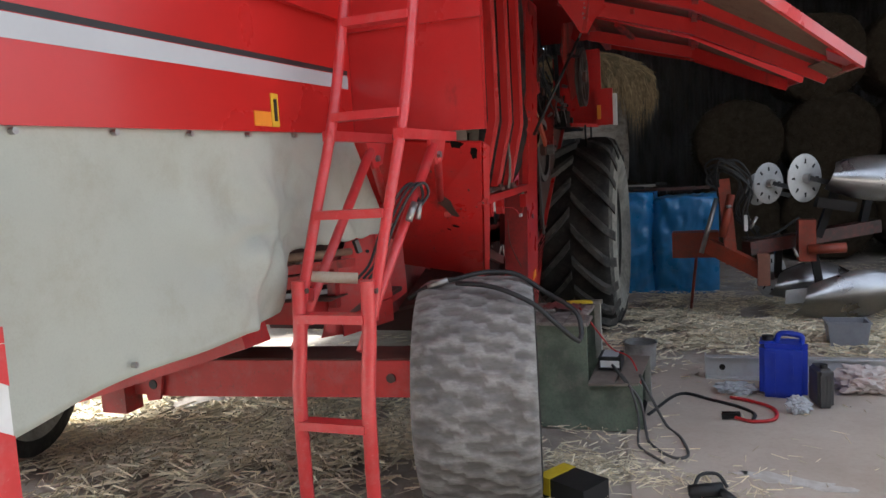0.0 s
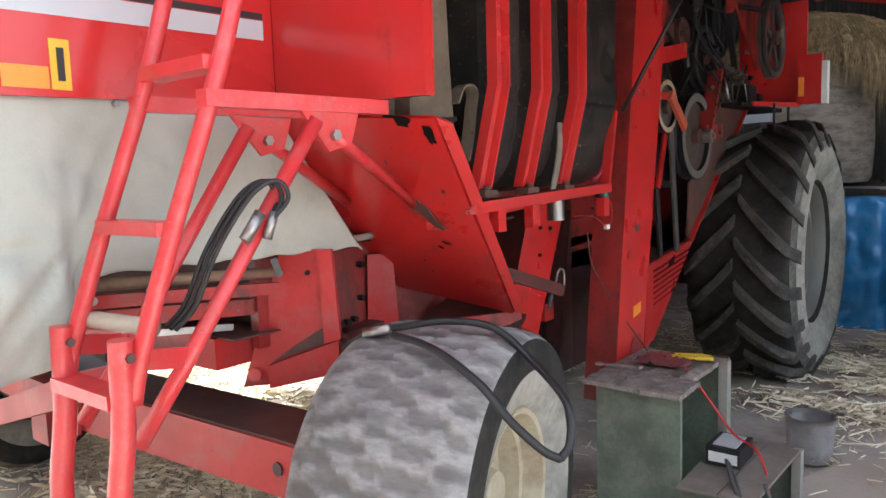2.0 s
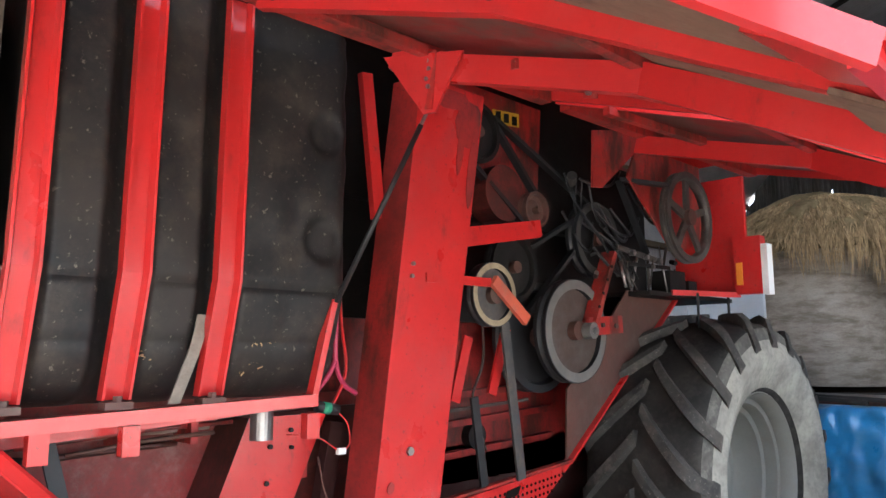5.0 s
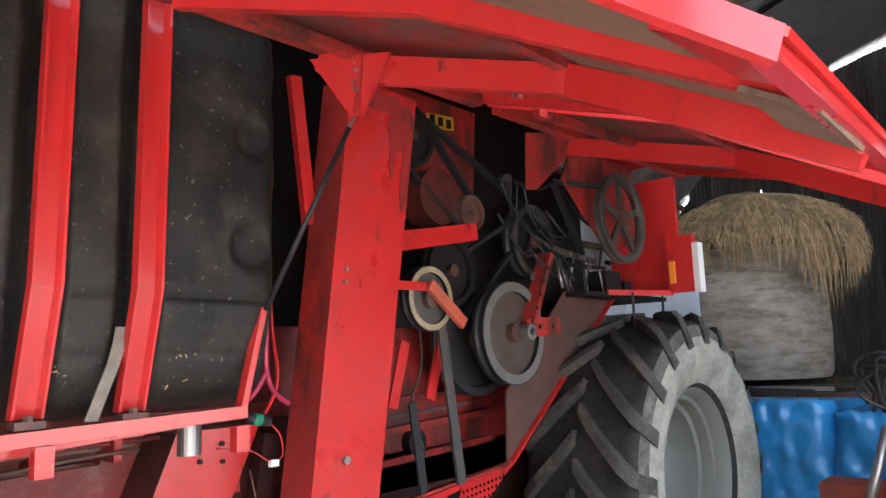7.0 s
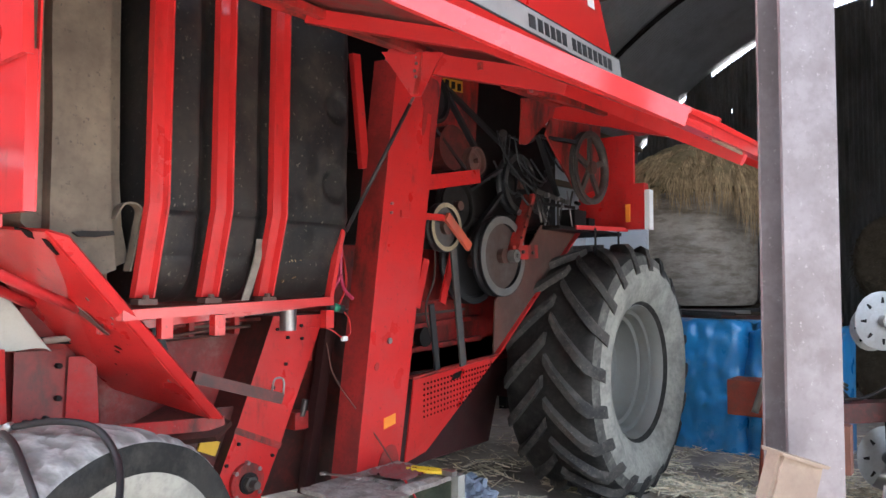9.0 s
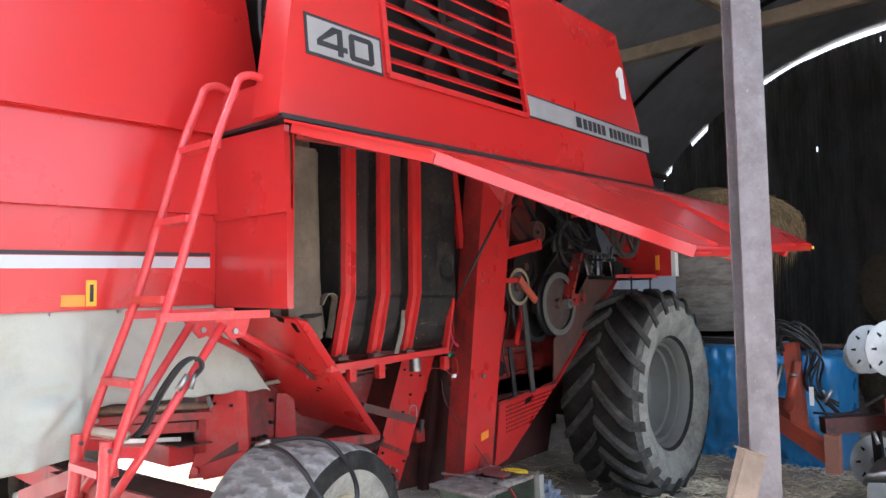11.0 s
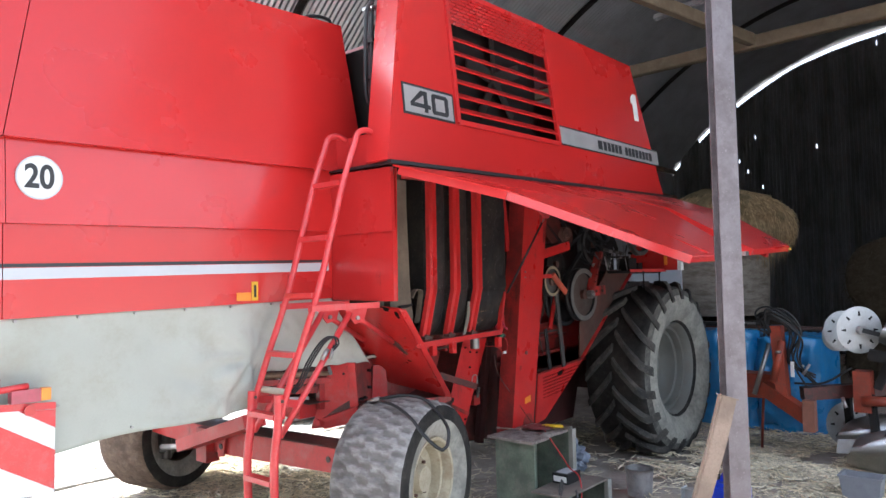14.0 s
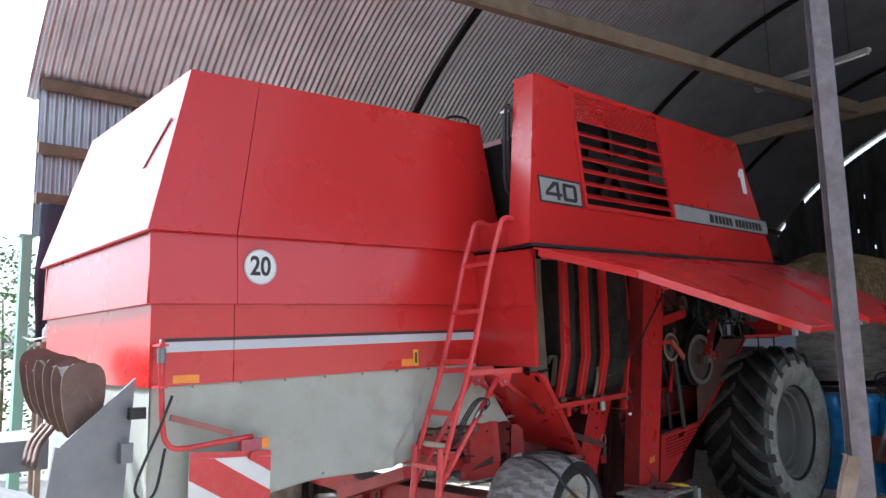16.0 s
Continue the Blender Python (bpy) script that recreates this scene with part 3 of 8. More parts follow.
# stripe, thin dark line and reflectors on the hood side
for y0, y1 in ((0.30, SEAM - 0.002), (SEAM + 0.002, 2.695)):
    part("silver_stripe", plate(B(), [hp(HX + 0.002, y0, 1.844), hp(HX + 0.002, y1, 1.844), hp(HX + 0.002, y1, 1.899), hp(HX + 0.002, y0, 1.899)], 0.003), STRIPE_GREY, combine, "silver-grey stripe")
    part("black_line", plate(B(), [hp(HX + 0.002, y0, 1.902), hp(HX + 0.002, y1, 1.902), hp(HX + 0.002, y1, 1.92), hp(HX + 0.002, y0, 1.92)], 0.003), STRIPE_BLACK, combine, "thin black line")


def sticker(y0, y1, z0, z1, material, label, x=HX + 0.003, name="reflector"):
    return part(name, plate(B(), [(x, y0, z0), (x, y1, z0), (x, y1, z1), (x, y0, z1)], 0.004), material, combine, label)


sticker(1.985, 2.085, 1.715, 1.765, ORANGE, "orange reflector strip")
sticker(2.09, 2.135, 1.715, 1.83, YELLOW, "yellow and black sticker")
sticker(2.105, 2.12, 1.735, 1.81, STRIPE_BLACK, "black bar on the sticker", HX + 0.007, "sticker_bar")
sticker(0.38, 0.53, 1.675, 1.72, ORANGE, "orange reflector strip")
# speed sign
sign = part("speed_sign", disc(B(), (HX + 0.034, 0.88, 2.345), (1, 0, 0), 0.106, 0.004, 40), WHITE, combine, "round white speed sign with a grey rim")
bm = B()
spin(bm, [(0.0, 0.098), (0.003, 0.098), (0.003, 0.106), (0.0, 0.106)], Matrix.Translation((HX + 0.0355, 0.88, 2.345)), 40, True)
part("rim", bm, STRIPE_GREY, sign)
part("numerals", text_bm("20", 0.16, Matrix.Translation((HX + 0.0375, 0.88, 2.345)) @ SIDE @ Matrix.Diagonal((0.85, 1, 1, 1)), 0.001, 0.004), STRIPE_BLACK, sign, "black numerals 20")

# rear-facing step box in front of the hood
YB = 2.73
part("step_box_lower_panel", plate(B(), [(HX, YB, 1.70), (-0.67, YB, 1.69), (-0.67, YB, 2.15), (HX, YB, 2.15)], 0.03), RED_GLOSS, combine, bevel=0.006)
part("step_box_middle_panel", plate(B(), [(HX, YB - 0.015, 2.13), (-0.66, YB - 0.015, 2.13), (-0.655, YB - 0.03, 2.53), (HX, YB - 0.03, 2.54)], 0.03), RED_GLOSS, combine, bevel=0.006)
part("step_box_upper_panel", plate(B(), [(HX, YB + 0.0, 2.56), (-0.72, YB + 0.0, 2.56), (-0.74, YB + 0.02, 2.77), (HX, YB + 0.02, 2.77)], 0.03), RED_FADED, combine, bevel=0.006)
part("step_box_top", box(B(), (HX, YB + 0.02, 2.76), (-0.74, 3.0, 2.78)), RED_FADED, combine)
part("step_box_side", plate(B(), [(-0.67, YB + 0.03, 1.69), (-0.67, YB + 0.036, 1.69), (-0.66, YB + 0.036, 2.53), (-0.66, YB + 0.03, 2.53)], 0.02), RED, combine)


# engine housing
def eng(y, z, off=0.0):
    return (-0.60 - 0.10 * (z - 2.555) - 0.03 * (y - 2.63) + off, y, z)


EBL, EBR, ETR, ETL = (2.63, 2.565), (6.92, 2.69), (6.47, 4.03), (2.92, 3.93)


def eng_panel(name, corners, off=0.0, thick=0.02, material=RED_FADED, label="", parent=None, bevel=0.003):
    return part(name, plate(B(), [eng(y, z, off) for y, z in corners], thick), material, parent or combine, label, bevel=bevel)


def lerp2(a, b, t):
    return (a[0] + (b[0] - a[0]) * t, a[1] + (b[1] - a[1]) * t)


GB0, GB1, GT0, GT1 = (3.375, 2.915), (4.775, 2.955), (3.37, 3.90), (4.70, 3.955)
eng_panel("engine_side_panel", [EBL, (GB0[0], 2.59), GB0, GT0, ETL])
eng_panel("engine_side_panel", [(GB0[0], 2.59), (GB1[0], 2.63), GB1, GB0])
eng_panel("engine_side_panel", [(GB1[0], 2.63), EBR, ETR, GT1, GB1])
# rear and front flanges and top of the housing
e0, e1 = eng(*EBL), eng(*ETL)
part("engine_rear_flange", plate(B(), [(e0[0] - 0.2, *e0[1:]), e0, e1, (e1[0] - 0.2, *e1[1:])], 0.02), RED_FADED, combine, bevel=0.004)
f0, f1 = eng(*EBR), eng(*ETR)
part("engine_front_flange", plate(B(), [f0, (f0[0] - 0.5, *f0[1:]), (f1[0] - 0.5, *f1[1:]), f1], 0.02), RED_FADED, combine)
part("engine_top", plate(B(), [e1, f1, (f1[0] - 2.6, f1[1], f1[2] - 0.05), (e1[0] - 0.22, e1[1], e1[2])], 0.02, (0, 0, 1)), RED_FADED, combine)
# a near-black block gives the engine bay its shade by colour
part("engine_block", box(B(), (-3.4, 3.3, 2.2), (-1.28, 6.5, 3.5)), DARK, combine, "engine bay filled by a near-black block, shade in its colour")

# canvas curtain below the hood, torn at its front end
def curtain():
    bm = B()
    ny, nz = 168, 36
    ys = [0.27 + (3.07 - 0.27) * i / ny for i in range(ny + 1)]

    def top(y):
        return 1.668 + 0.02 * (y - 0.27) if y < 2.72 else 1.715 - (y - 2.72) * 1.345

    def low(y):
        if y < 2.08:
            return 0.97 + 0.055 * (y - 0.27) + 0.012 * math.sin(y * 6)
        if y < 2.16:
            return 1.075 + (y - 2.08) / 0.08 * (0.215 + 0.02 * math.sin(y * 160))
        return 1.272 - 0.02 * (y - 2.16) / 0.9 + 0.004 * math.sin(y * 40)

    grid = []
    for y in ys:
        t, b = top(y), min(low(y), top(y) - 0.002)
        col = []
        for k in range(nz + 1):
            f = k / nz
            z = t + (b - t) * f
            d = (y - 1.2) / 0.9
            crease = noise.noise(Vector((y * 2.2 + z * 1.4, z * 2.0 - y, 0.3))) * 0.030 + noise.noise(Vector((y * 7 + z * 6, z * 6 - y * 3, 2))) * 0.010 * max(0.0, min(1.0, d))
            pull = 0.022 * math.exp(-((y - 2.02) / 0.28) ** 2) * math.sin(z * 26 + y * 13 + 2.0 * noise.noise(Vector((y * 4, z * 4, 0)))) * min(1.0, f * 1.6)
            pull += 0.03 * math.exp(-((y - 1.93 - (z - 1.2) * 0.35) / 0.03) ** 2) * f - 0.02 * math.exp(-((y - 2.04 - (z - 1.2) * 0.5) / 0.025) ** 2) * f
            pull += 0.018 * math.exp(-((y - 2.3 - (1.7 - z) * 0.9) / 0.05) ** 2) * (1 if y > 2.15 else 0) + 0.014 * math.sin((y * 5 + z * 9)) * max(0.0, 1 - abs(y - 2.45) / 0.35)
            r_, th = math.hypot(y - 2.11, z - 1.37), math.atan2(z - 1.37, 2.11 - y)
            fan = math.sin(8.5 * th + 2.5 * noise.noise(Vector((y * 3, z * 3, 8)))) + 0.5 * math.sin(17 * th + 1.3 + 3 * noise.noise(Vector((y * 5, z * 5, 3))))
            pull += 0.026 * fan * min(1.0, r_ / 0.12) * math.exp(-max(0.0, r_ - 0.1) / 0.30) * (1.0 if -1.7 < th < 0.25 else 0.25)
            pull += 0.035 * (0.22 - abs(noise.noise(Vector(((y + z) * 3.1, (y - z) * 1.3, 6.0))))) * max(0.0, min(1.0, (y - 1.35) / 0.5))
            pull += 0.035 * max(0.0, 1 - abs(y - 2.08) / 0.07) * min(1.0, f * 1.5) * (1 if y < 2.1 else 0)
            col.append(bm.verts.new((HX - 0.028 + (crease + pull * 0.55) * min(1.0, f * 3 + 0.1) + 0.012, y, z)))
        grid.append(col)
    for i in range(ny):
        for k in range(nz):
            bm.faces.new((grid[i][k], grid[i + 1][k], grid[i + 1][k + 1], grid[i][k + 1]))
    ext = bmesh.ops.extrude_face_region(bm, geom=list(bm.faces))
    for v in [g for g in ext["geom"] if isinstance(g, bmesh.types.BMVert)]:
        v.co.x -= 0.006
    return bm


cloth = part("canvas_curtain", curtain(), CANVAS, combine, "creased beige canvas curtain with a torn corner", smooth=True)
for y in (0.5, 0.79, 1.08, 1.37, 1.66, 1.95, 2.24):
    part("stud", disc(B(), (HX - 0.004, y, tilt(y, 1.648)), (1, 0, 0), 0.008, 0.016, 10), STEEL, cloth)
for y, z in ((1.35, 1.075), (0.98, 1.24)):
    part("stud", disc(B(), (HX + 0.0, y, z), (1, 0, 0), 0.008, 0.014, 10), STEEL, cloth)
# rear apron
bm = B()
n = 30
g = [[bm.verts.new((HX - 0.02 - i * (2.13 / n), 0.262 + 0.02 * math.sin(i * 0.9) * k / 4 + 0.015 * noise.noise(Vector((i, k, 0))), 1.67 - k * 0.175)) for k in range(5)] for i in range(n + 1)]
for i in range(n):
    for k in range(4):
        bm.faces.new((g[i][k], g[i][k + 1], g[i + 1][k + 1], g[i + 1][k]))
part("rear_apron", bm, CANVAS, combine, "beige canvas rear apron", smooth=True)
part("far_curtain", box(B(), (2 * HC - HX - 0.01, 0.27, 1.0), (2 * HC - HX + 0.0, 2.9, 1.7)), CANVAS, combine, "beige canvas curtain of the far side")
# inside of the straw hood: its shade put in as near-black boxes
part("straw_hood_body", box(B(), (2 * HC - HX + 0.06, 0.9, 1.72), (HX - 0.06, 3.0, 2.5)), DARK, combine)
part("straw_walker_housing", box(B(), (-3.3, 2.95, 1.15), (-1.42, 6.9, 2.4)), RECESS, combine, "red threshing body, its deep shade put into a near-black red")


# ---- tyres and wheels ----
def tyre_mesh(cx, cy, cz, R, half, rim, bulge=0.02):
    """The carcass: rounded shoulders and bulging sidewalls, axis along x."""
    h = half
    prof = [(-h * 0.72, rim * 0.98), (-h * 0.86, rim * 1.06), (-h * 1.0 - bulge * 0.4, (rim + R) * 0.5), (-h * 1.0, R * 0.87), (-h * 0.93, R * 0.945), (-h * 0.78, R * 0.975),
            (-h * 0.4, R * 0.99), (0, R * 0.995), (h * 0.4, R * 0.99), (h * 0.78, R * 0.975), (h * 0.93, R * 0.945), (h * 1.0, R * 0.87), (h * 1.0 + bulge * 0.4, (rim + R) * 0.5), (h * 0.86, rim * 1.06), (h * 0.72, rim * 0.98)]
    return spin(B(), prof, Matrix.Translation((cx, cy, cz)), 64)


def lug(bm, c, R, half, ang, side, lean, depth, w, rise):
    """One chevron bar: from the middle of the tread out over the shoulder."""
    cx, cy, cz = c
    pts = []
    n = 6
    for i in range(n + 1):
        f = i / n
        x = side * half * (0.02 + f * 1.04)
        a = ang + lean * (f ** 0.9)
        r = R * (0.985 if f < 0.75 else 0.985 - 0.15 * ((f - 0.75) / 0.25) ** 1.5)
        pts.append((x, a, r))
    rows = []
    for i, (x, a, r) in enumerate(pts):
        f = i / n
        ww = w * (0.95 + 0.12 * f) / R
        d = depth if f < 0.8 else depth * (1 - 0.55 * (f - 0.8) / 0.2)
        row = []
        for da, dr in ((-ww * 0.62, -0.012), (-ww * 0.42, d), (ww * 0.42, d), (ww * 0.62, -0.012)):
            row.append(bm.verts.new((cx + x, cy + (r + dr) * math.cos(a + da), cz + (r + dr) * math.sin(a + da))))
        rows.append(row)
    for a, b in zip(rows, rows[1:]):
        for k in range(3):
            bm.faces.new((a[k], a[k + 1], b[k + 1], b[k]))
    bm.faces.new(rows[0])
    bm.faces.new(rows[-1][::-1])


def drive_wheel(cx, side):
    """The big front wheel; side +1 has its outer face towards +x."""
    cy, cz, R, half, rim = 6.77, 0.87, 0.865, 0.335, 0.465
    w = part("drive_wheel", disc(B(), (cx - side * 0.10, cy, cz), (1, 0, 0), 0.11, 0.26, 24), RIM_GREY, combine, "large drive wheel with a ribbed tractor tyre", bevel=0.01)
    t = part("tyre", tyre_mesh(cx, cy, cz, R, half, rim, 0.07), TYRE_DARK, w, "black tractor tyre with deep chevron lugs", smooth=50)
    me = t.data
    me.materials.append(TYRE_WALL)
    me.materials.append(TYRE_MID)
    for p in me.polygons:
        rr = math.hypot(p.center.y - cy, p.center.z - cz)
        if abs(p.center.x - cx) > half * 0.8 and rr < R * 0.95:
            p.material_index = 1 if rr < R * 0.82 else 2
    nl = 20
    for i in range(nl):
        for s in (-1, 1):
            bm = B()
            lug(bm, (cx, cy, cz), R, half, 2 * math.pi * (i + (0.5 if s > 0 else 0)) / nl, s, 0.42, 0.052, 0.074, 0)
            part("lug", bm, TYRE, t, smooth=40)
    ox = cx + side * half * 0.75
    prof = [(0.0, rim * 1.03), (side * 0.014, rim * 1.0), (-side * 0.015, rim * 0.95), (-side * 0.07, rim * 0.93), (-side * 0.075, rim * 0.87), (-side * 0.14, rim * 0.85), (-side * 0.15, rim * 0.79), (-side * 0.24, rim * 0.77),
            (-side * 0.30, rim * 0.70), (-side * 0.33, rim * 0.45), (-side * 0.29, rim * 0.40), (-side * 0.29, 0.001)]
    part("rim", spin(B(), prof, Matrix.Translation((ox, cy, cz)), 48), RIM_GREY, w, "stepped grey steel rim", smooth=35)
    for k in range(8):
        a = 2 * math.pi * k / 8
        part("wheel_nut", disc(B(), (ox - side * 0.28, cy + 0.145 * math.cos(a), cz + 0.145 * math.sin(a)), (1, 0, 0), 0.016, 0.03, 6), STEEL, w)
    return w


drive_wheel(-0.875, 1)
drive_wheel(2 * HC + 0.875, -1)


def steer_wheel(cx, side, cy, rubber, turn):
    cz, R, half, rim = 0.545, 0.505, 0.25, 0.26
    w = part("steering_wheel", disc(B(), (cx - side * 0.05, cy, cz), (1, 0, 0), 0.09, 0.2, 24), RIM_CREAM, combine, "small rear wheel with a worn grey tyre", bevel=0.01)
    h = half

    def tread(x, a):
        """Outer radius at x across and angle a round, and how deep the spot lies in a worn hollow between the lugs."""
        q = abs(x) / h
        r = R * (1.0 - 0.018 * q ** 2 - 0.045 * max(0.0, (q - 0.70) / 0.3) ** 2.2)
        c = a * R / 0.088
        deep = 0.0
        row = round(x / 0.105)
        for k in (row - 1, row, row + 1):
            cc = c - (0.5 if k % 2 else 0.0)
            m = round(cc)
            seat = Vector((m * 3.1, k * 5.3, cx))
            u = (x - k * 0.105 - 0.03 * noise.noise(seat)) / (0.058 * (1 + 0.6 * noise.noise(seat + Vector((9, 0, 0)))))
            v = (cc - m - 0.35 * noise.noise(seat + Vector((0, 7, 0)))) / (0.23 * (1 + 0.7 * noise.noise(seat + Vector((0, 0, 5)))))
            d = math.hypot(u, v - 0.25 * u) + 0.55 * noise.noise(Vector((x * 26, a * 13, cx))) + 0.35 * noise.noise(Vector((x * 9, a * 5, cx + 3)))
            deep = max(deep, min(1.0, max(0.0, (1.12 - d) / 0.2)))
        return r, deep * (1.0 if q < 0.93 else max(0.0, (1.0 - q) / 0.07))

    bm = B()
    na, nx = 216, 46
    rings, depth = [], {}
    side_prof = [(0.75, rim), (0.9, rim * 1.1), (1.03, R * 0.76), (1.02, R * 0.86)]
    for i in range(na):
        a = 2 * math.pi * i / na
        ring = []
        for fx, r in [(-p, q) for p, q in side_prof]:
            ring.append(bm.verts.new((cx + fx * h, cy + r * math.cos(a), cz + r * math.sin(a))))
        for k in range(nx + 1):
            x = h * (2 * k / nx - 1)
            r, deep = tread(x, a)
            r += 0.0035 * noise.noise(Vector((x * 14, r * math.cos(a) * 14, r * math.sin(a) * 14))) - 0.009 * deep
            v = bm.verts.new((cx + x, cy + r * math.cos(a), cz + r * math.sin(a)))
            depth[v] = deep
            ring.append(v)
        for fx, r in side_prof[::-1]:
            ring.append(bm.verts.new((cx + fx * h, cy + r * math.cos(a), cz + r * math.sin(a))))
        rings.append(ring)
    for i in range(na):
        a, b = rings[i], rings[(i + 1) % na]
        for k in range(len(a) - 1):
            f = bm.faces.new((a[k], a[k + 1], b[k + 1], b[k]))
            if k < 4 or k > len(a) - 6:
                f.material_index = 1 if k in (2, 3, len(a) - 4, len(a) - 5) else 2
    hollow_tone = [depth.get(v, 0.0) for v in bm.verts]
    t = part("tyre", bm, rubber, w, "worn tyre, its tread rubbed down to shallow hollows", smooth=50)
    for m in (TYRE_DARK, TYRE_WALL):
        t.data.materials.append(m)
    t.data.attributes.new("hollow_tone", 'FLOAT', 'POINT').data.foreach_set("value", hollow_tone)
    ox = cx + side * h * 0.8
    prof = [(0.0, rim * 1.06), (side * 0.016, rim * 1.03), (side * 0.012, rim * 0.97), (-side * 0.02, rim * 0.93), (-side * 0.05, rim * 0.90), (-side * 0.055, rim * 0.84), (-side * 0.12, rim * 0.80), (-side * 0.14, rim * 0.60), (-side * 0.10, rim * 0.48), (-side * 0.10, rim * 0.36), (-side * 0.05, rim * 0.30), (-side * 0.05, 0.001)]
    part("rim", spin(B(), prof, Matrix.Translation((ox, cy, cz)), 40), RIM_CREAM, w, "cream steel rim streaked with rust", smooth=35)
    for k in range(6):
        a = 2 * math.pi * k / 6
        part("wheel_nut", disc(B(), (ox - side * 0.095, cy + 0.108 * math.cos(a), cz + 0.108 * math.sin(a)), (1, 0, 0), 0.011, 0.03, 6), BROWN_RED, w)
    # the steering is turned a little
    c = Matrix.Translation((cx, cy, cz))
    w.matrix_basis = Matrix.Translation(w.location) @ c @ Matrix.Rotation(radians(turn), 4, 'Z') @ c.inverted()
    return w


MUDDY = mat("mud_brown_tyre_rubber", (0.17, 0.125, 0.095), 0.9, 0, (0.08, 0.06, 0.05), 9, 0.8, 60, 0.35, (0.26, 0.20, 0.15), 0.5, spec=0.15)
# the worn tread's colour turns darker the deeper a hollow lies
wt = TYRE_WORN.node_tree
hollow_attr, blend, ease = wt.nodes.new("ShaderNodeAttribute"), wt.nodes.new("ShaderNodeMix"), wt.nodes.new("ShaderNodeMath")
hollow_attr.attribute_name = "hollow_tone"
ease.operation = 'MULTIPLY'
ease.inputs[1].default_value = 0.62
blend.data_type = 'RGBA'
paint = wt.nodes["Principled BSDF"].inputs["Base Color"]
wt.links.new(hollow_attr.outputs["Fac"], ease.inputs[0])
wt.links.new(ease.outputs[0], blend.inputs[0])
wt.links.new(paint.links[0].from_socket, blend.inputs[6])
blend.inputs[7].default_value = (0.115, 0.102, 0.092, 1)
wt.links.new(blend.outputs[2], paint)
steer_wheel(-0.81, 1, 2.945, TYRE_WORN, 13)
steer_wheel(2 * HC + 1.0, -1, 2.80, MUDDY, 16)
part("hub_carrier", disc(B(), (-3.42, 2.70, 0.50), (1, -0.25, 0), 0.11, 0.10, 20), GREASY, combine, "greasy hub carrier of the far wheel", bevel=0.008)
part("king_pin", tube(B(), [(-3.36, 2.66, 0.36), (-3.36, 2.66, 0.72)], 0.04, 14), GREASY, combine, smooth=40)
part("steering_arm", bar(B(), (-3.36, 2.62, 0.44), (-3.05, 2.47, 0.52), 0.05, 0.06), GREASY, combine, bevel=0.008)
part("steering_ram", tube(B(), [(-3.05, 2.46, 0.53), (-2.62, 2.42, 0.60)], 0.022, 12), STEEL, combine, smooth=True)

# rear axle and frame behind it
def axle_bar(name, y0, y1, low, high, material, label="", bevel=0.0):
    """Runs across the machine, lower in the middle than at the wheels."""
    bm = B()
    rows = [[bm.verts.new((x, y, z)) for y, z in ((y0, a), (y1, a), (y1, b), (y0, b))] for x, a, b in ((-0.93, 0.63 + low, 0.78 + high), (-2.17, 0.575 + low, 0.745 + high), (-2.5, 0.575 + low, 0.745 + high), (-3.74, 0.63 + low, 0.78 + high))]
    for r0, r1 in zip(rows, rows[1:]):
        for k in range(4):
            bm.faces.new((r0[k], r0[(k + 1) % 4], r1[(k + 1) % 4], r1[k]))
    bm.faces.new(rows[0])
    bm.faces.new(rows[-1][::-1])
    return part(name, bm, material, combine, label, bevel=bevel)


axle_bar("axle_dust", 2.525, 2.745, 0.152, 0.006, BROWN_RED, "brown dust lying on the axle")
part("beam_dust", box(B(), (-3.35, 2.615, 1.001), (-1.37, 2.85, 1.006)), BROWN_RED, combine)
axle_bar("rear_axle", 2.515, 2.755, 0.0, 0.0, RED_MATT, "red box-section rear axle", 0.006)
part("axle_mark", disc(B(), (-1.06, 2.513, 0.705), (0, -1, 0), 0.02, 0.008, 14), OILY_SHADED, combine)
part("axle_pivot", box(B(), (-2.52, 2.45, 0.50), (-2.38, 2.56, 0.75)), RED_DIRTY, combine, bevel=0.006)
part("cross_beam", box(B(), (-3.4, 2.60, 0.90), (-1.455, 2.86, 1.0)), RED_MATT, combine, "red cross beam with a dusty top", bevel=0.006)
ear = part("axle_bracket", plate(B(), [(-1.48, 2.715, 0.815), (-1.40, 2.771, 0.822), (-1.212, 2.903, 0.868), (-1.222, 2.896, 1.263), (-1.36, 2.80, 1.266)], 0.012, (0.574, -0.82, 0)), RED_MATT, combine, "red gusset bracket with a folded foot", bevel=0.003)
NB = Vector((0.574, -0.82, 0.0))
part("bracket_flange", plate(B(), [Vector(p) + NB * 0.022 for p in ((-1.25, 2.876, 0.96), (-1.206, 2.907, 0.975), (-1.220, 2.897, 1.264), (-1.258, 2.871, 1.264))], 0.03, NB), RED_MATT, ear, bevel=0.004)
part("bracket_foot", plate(B(), [Vector(p) + NB * 0.034 for p in ((-1.40, 2.771, 0.818), (-1.210, 2.904, 0.866), (-1.210, 2.904, 0.972), (-1.40, 2.771, 0.892))], 0.036, NB), RED_MATT, ear, bevel=0.006)
# darker patch on the plate just above the foot
part("foot_grime", plate(B(), [Vector(p) + NB * 0.003 for p in ((-1.40, 2.771, 0.895), (-1.255, 2.873, 0.955), (-1.255, 2.873, 1.01), (-1.33, 2.82, 0.955))], 0.003, NB), OILY_SHADED, ear)
part("bracket_pin", disc(B(), (-1.443, 2.738, 0.858), NB, 0.023, 0.03, 16), LADDER_RED, ear)
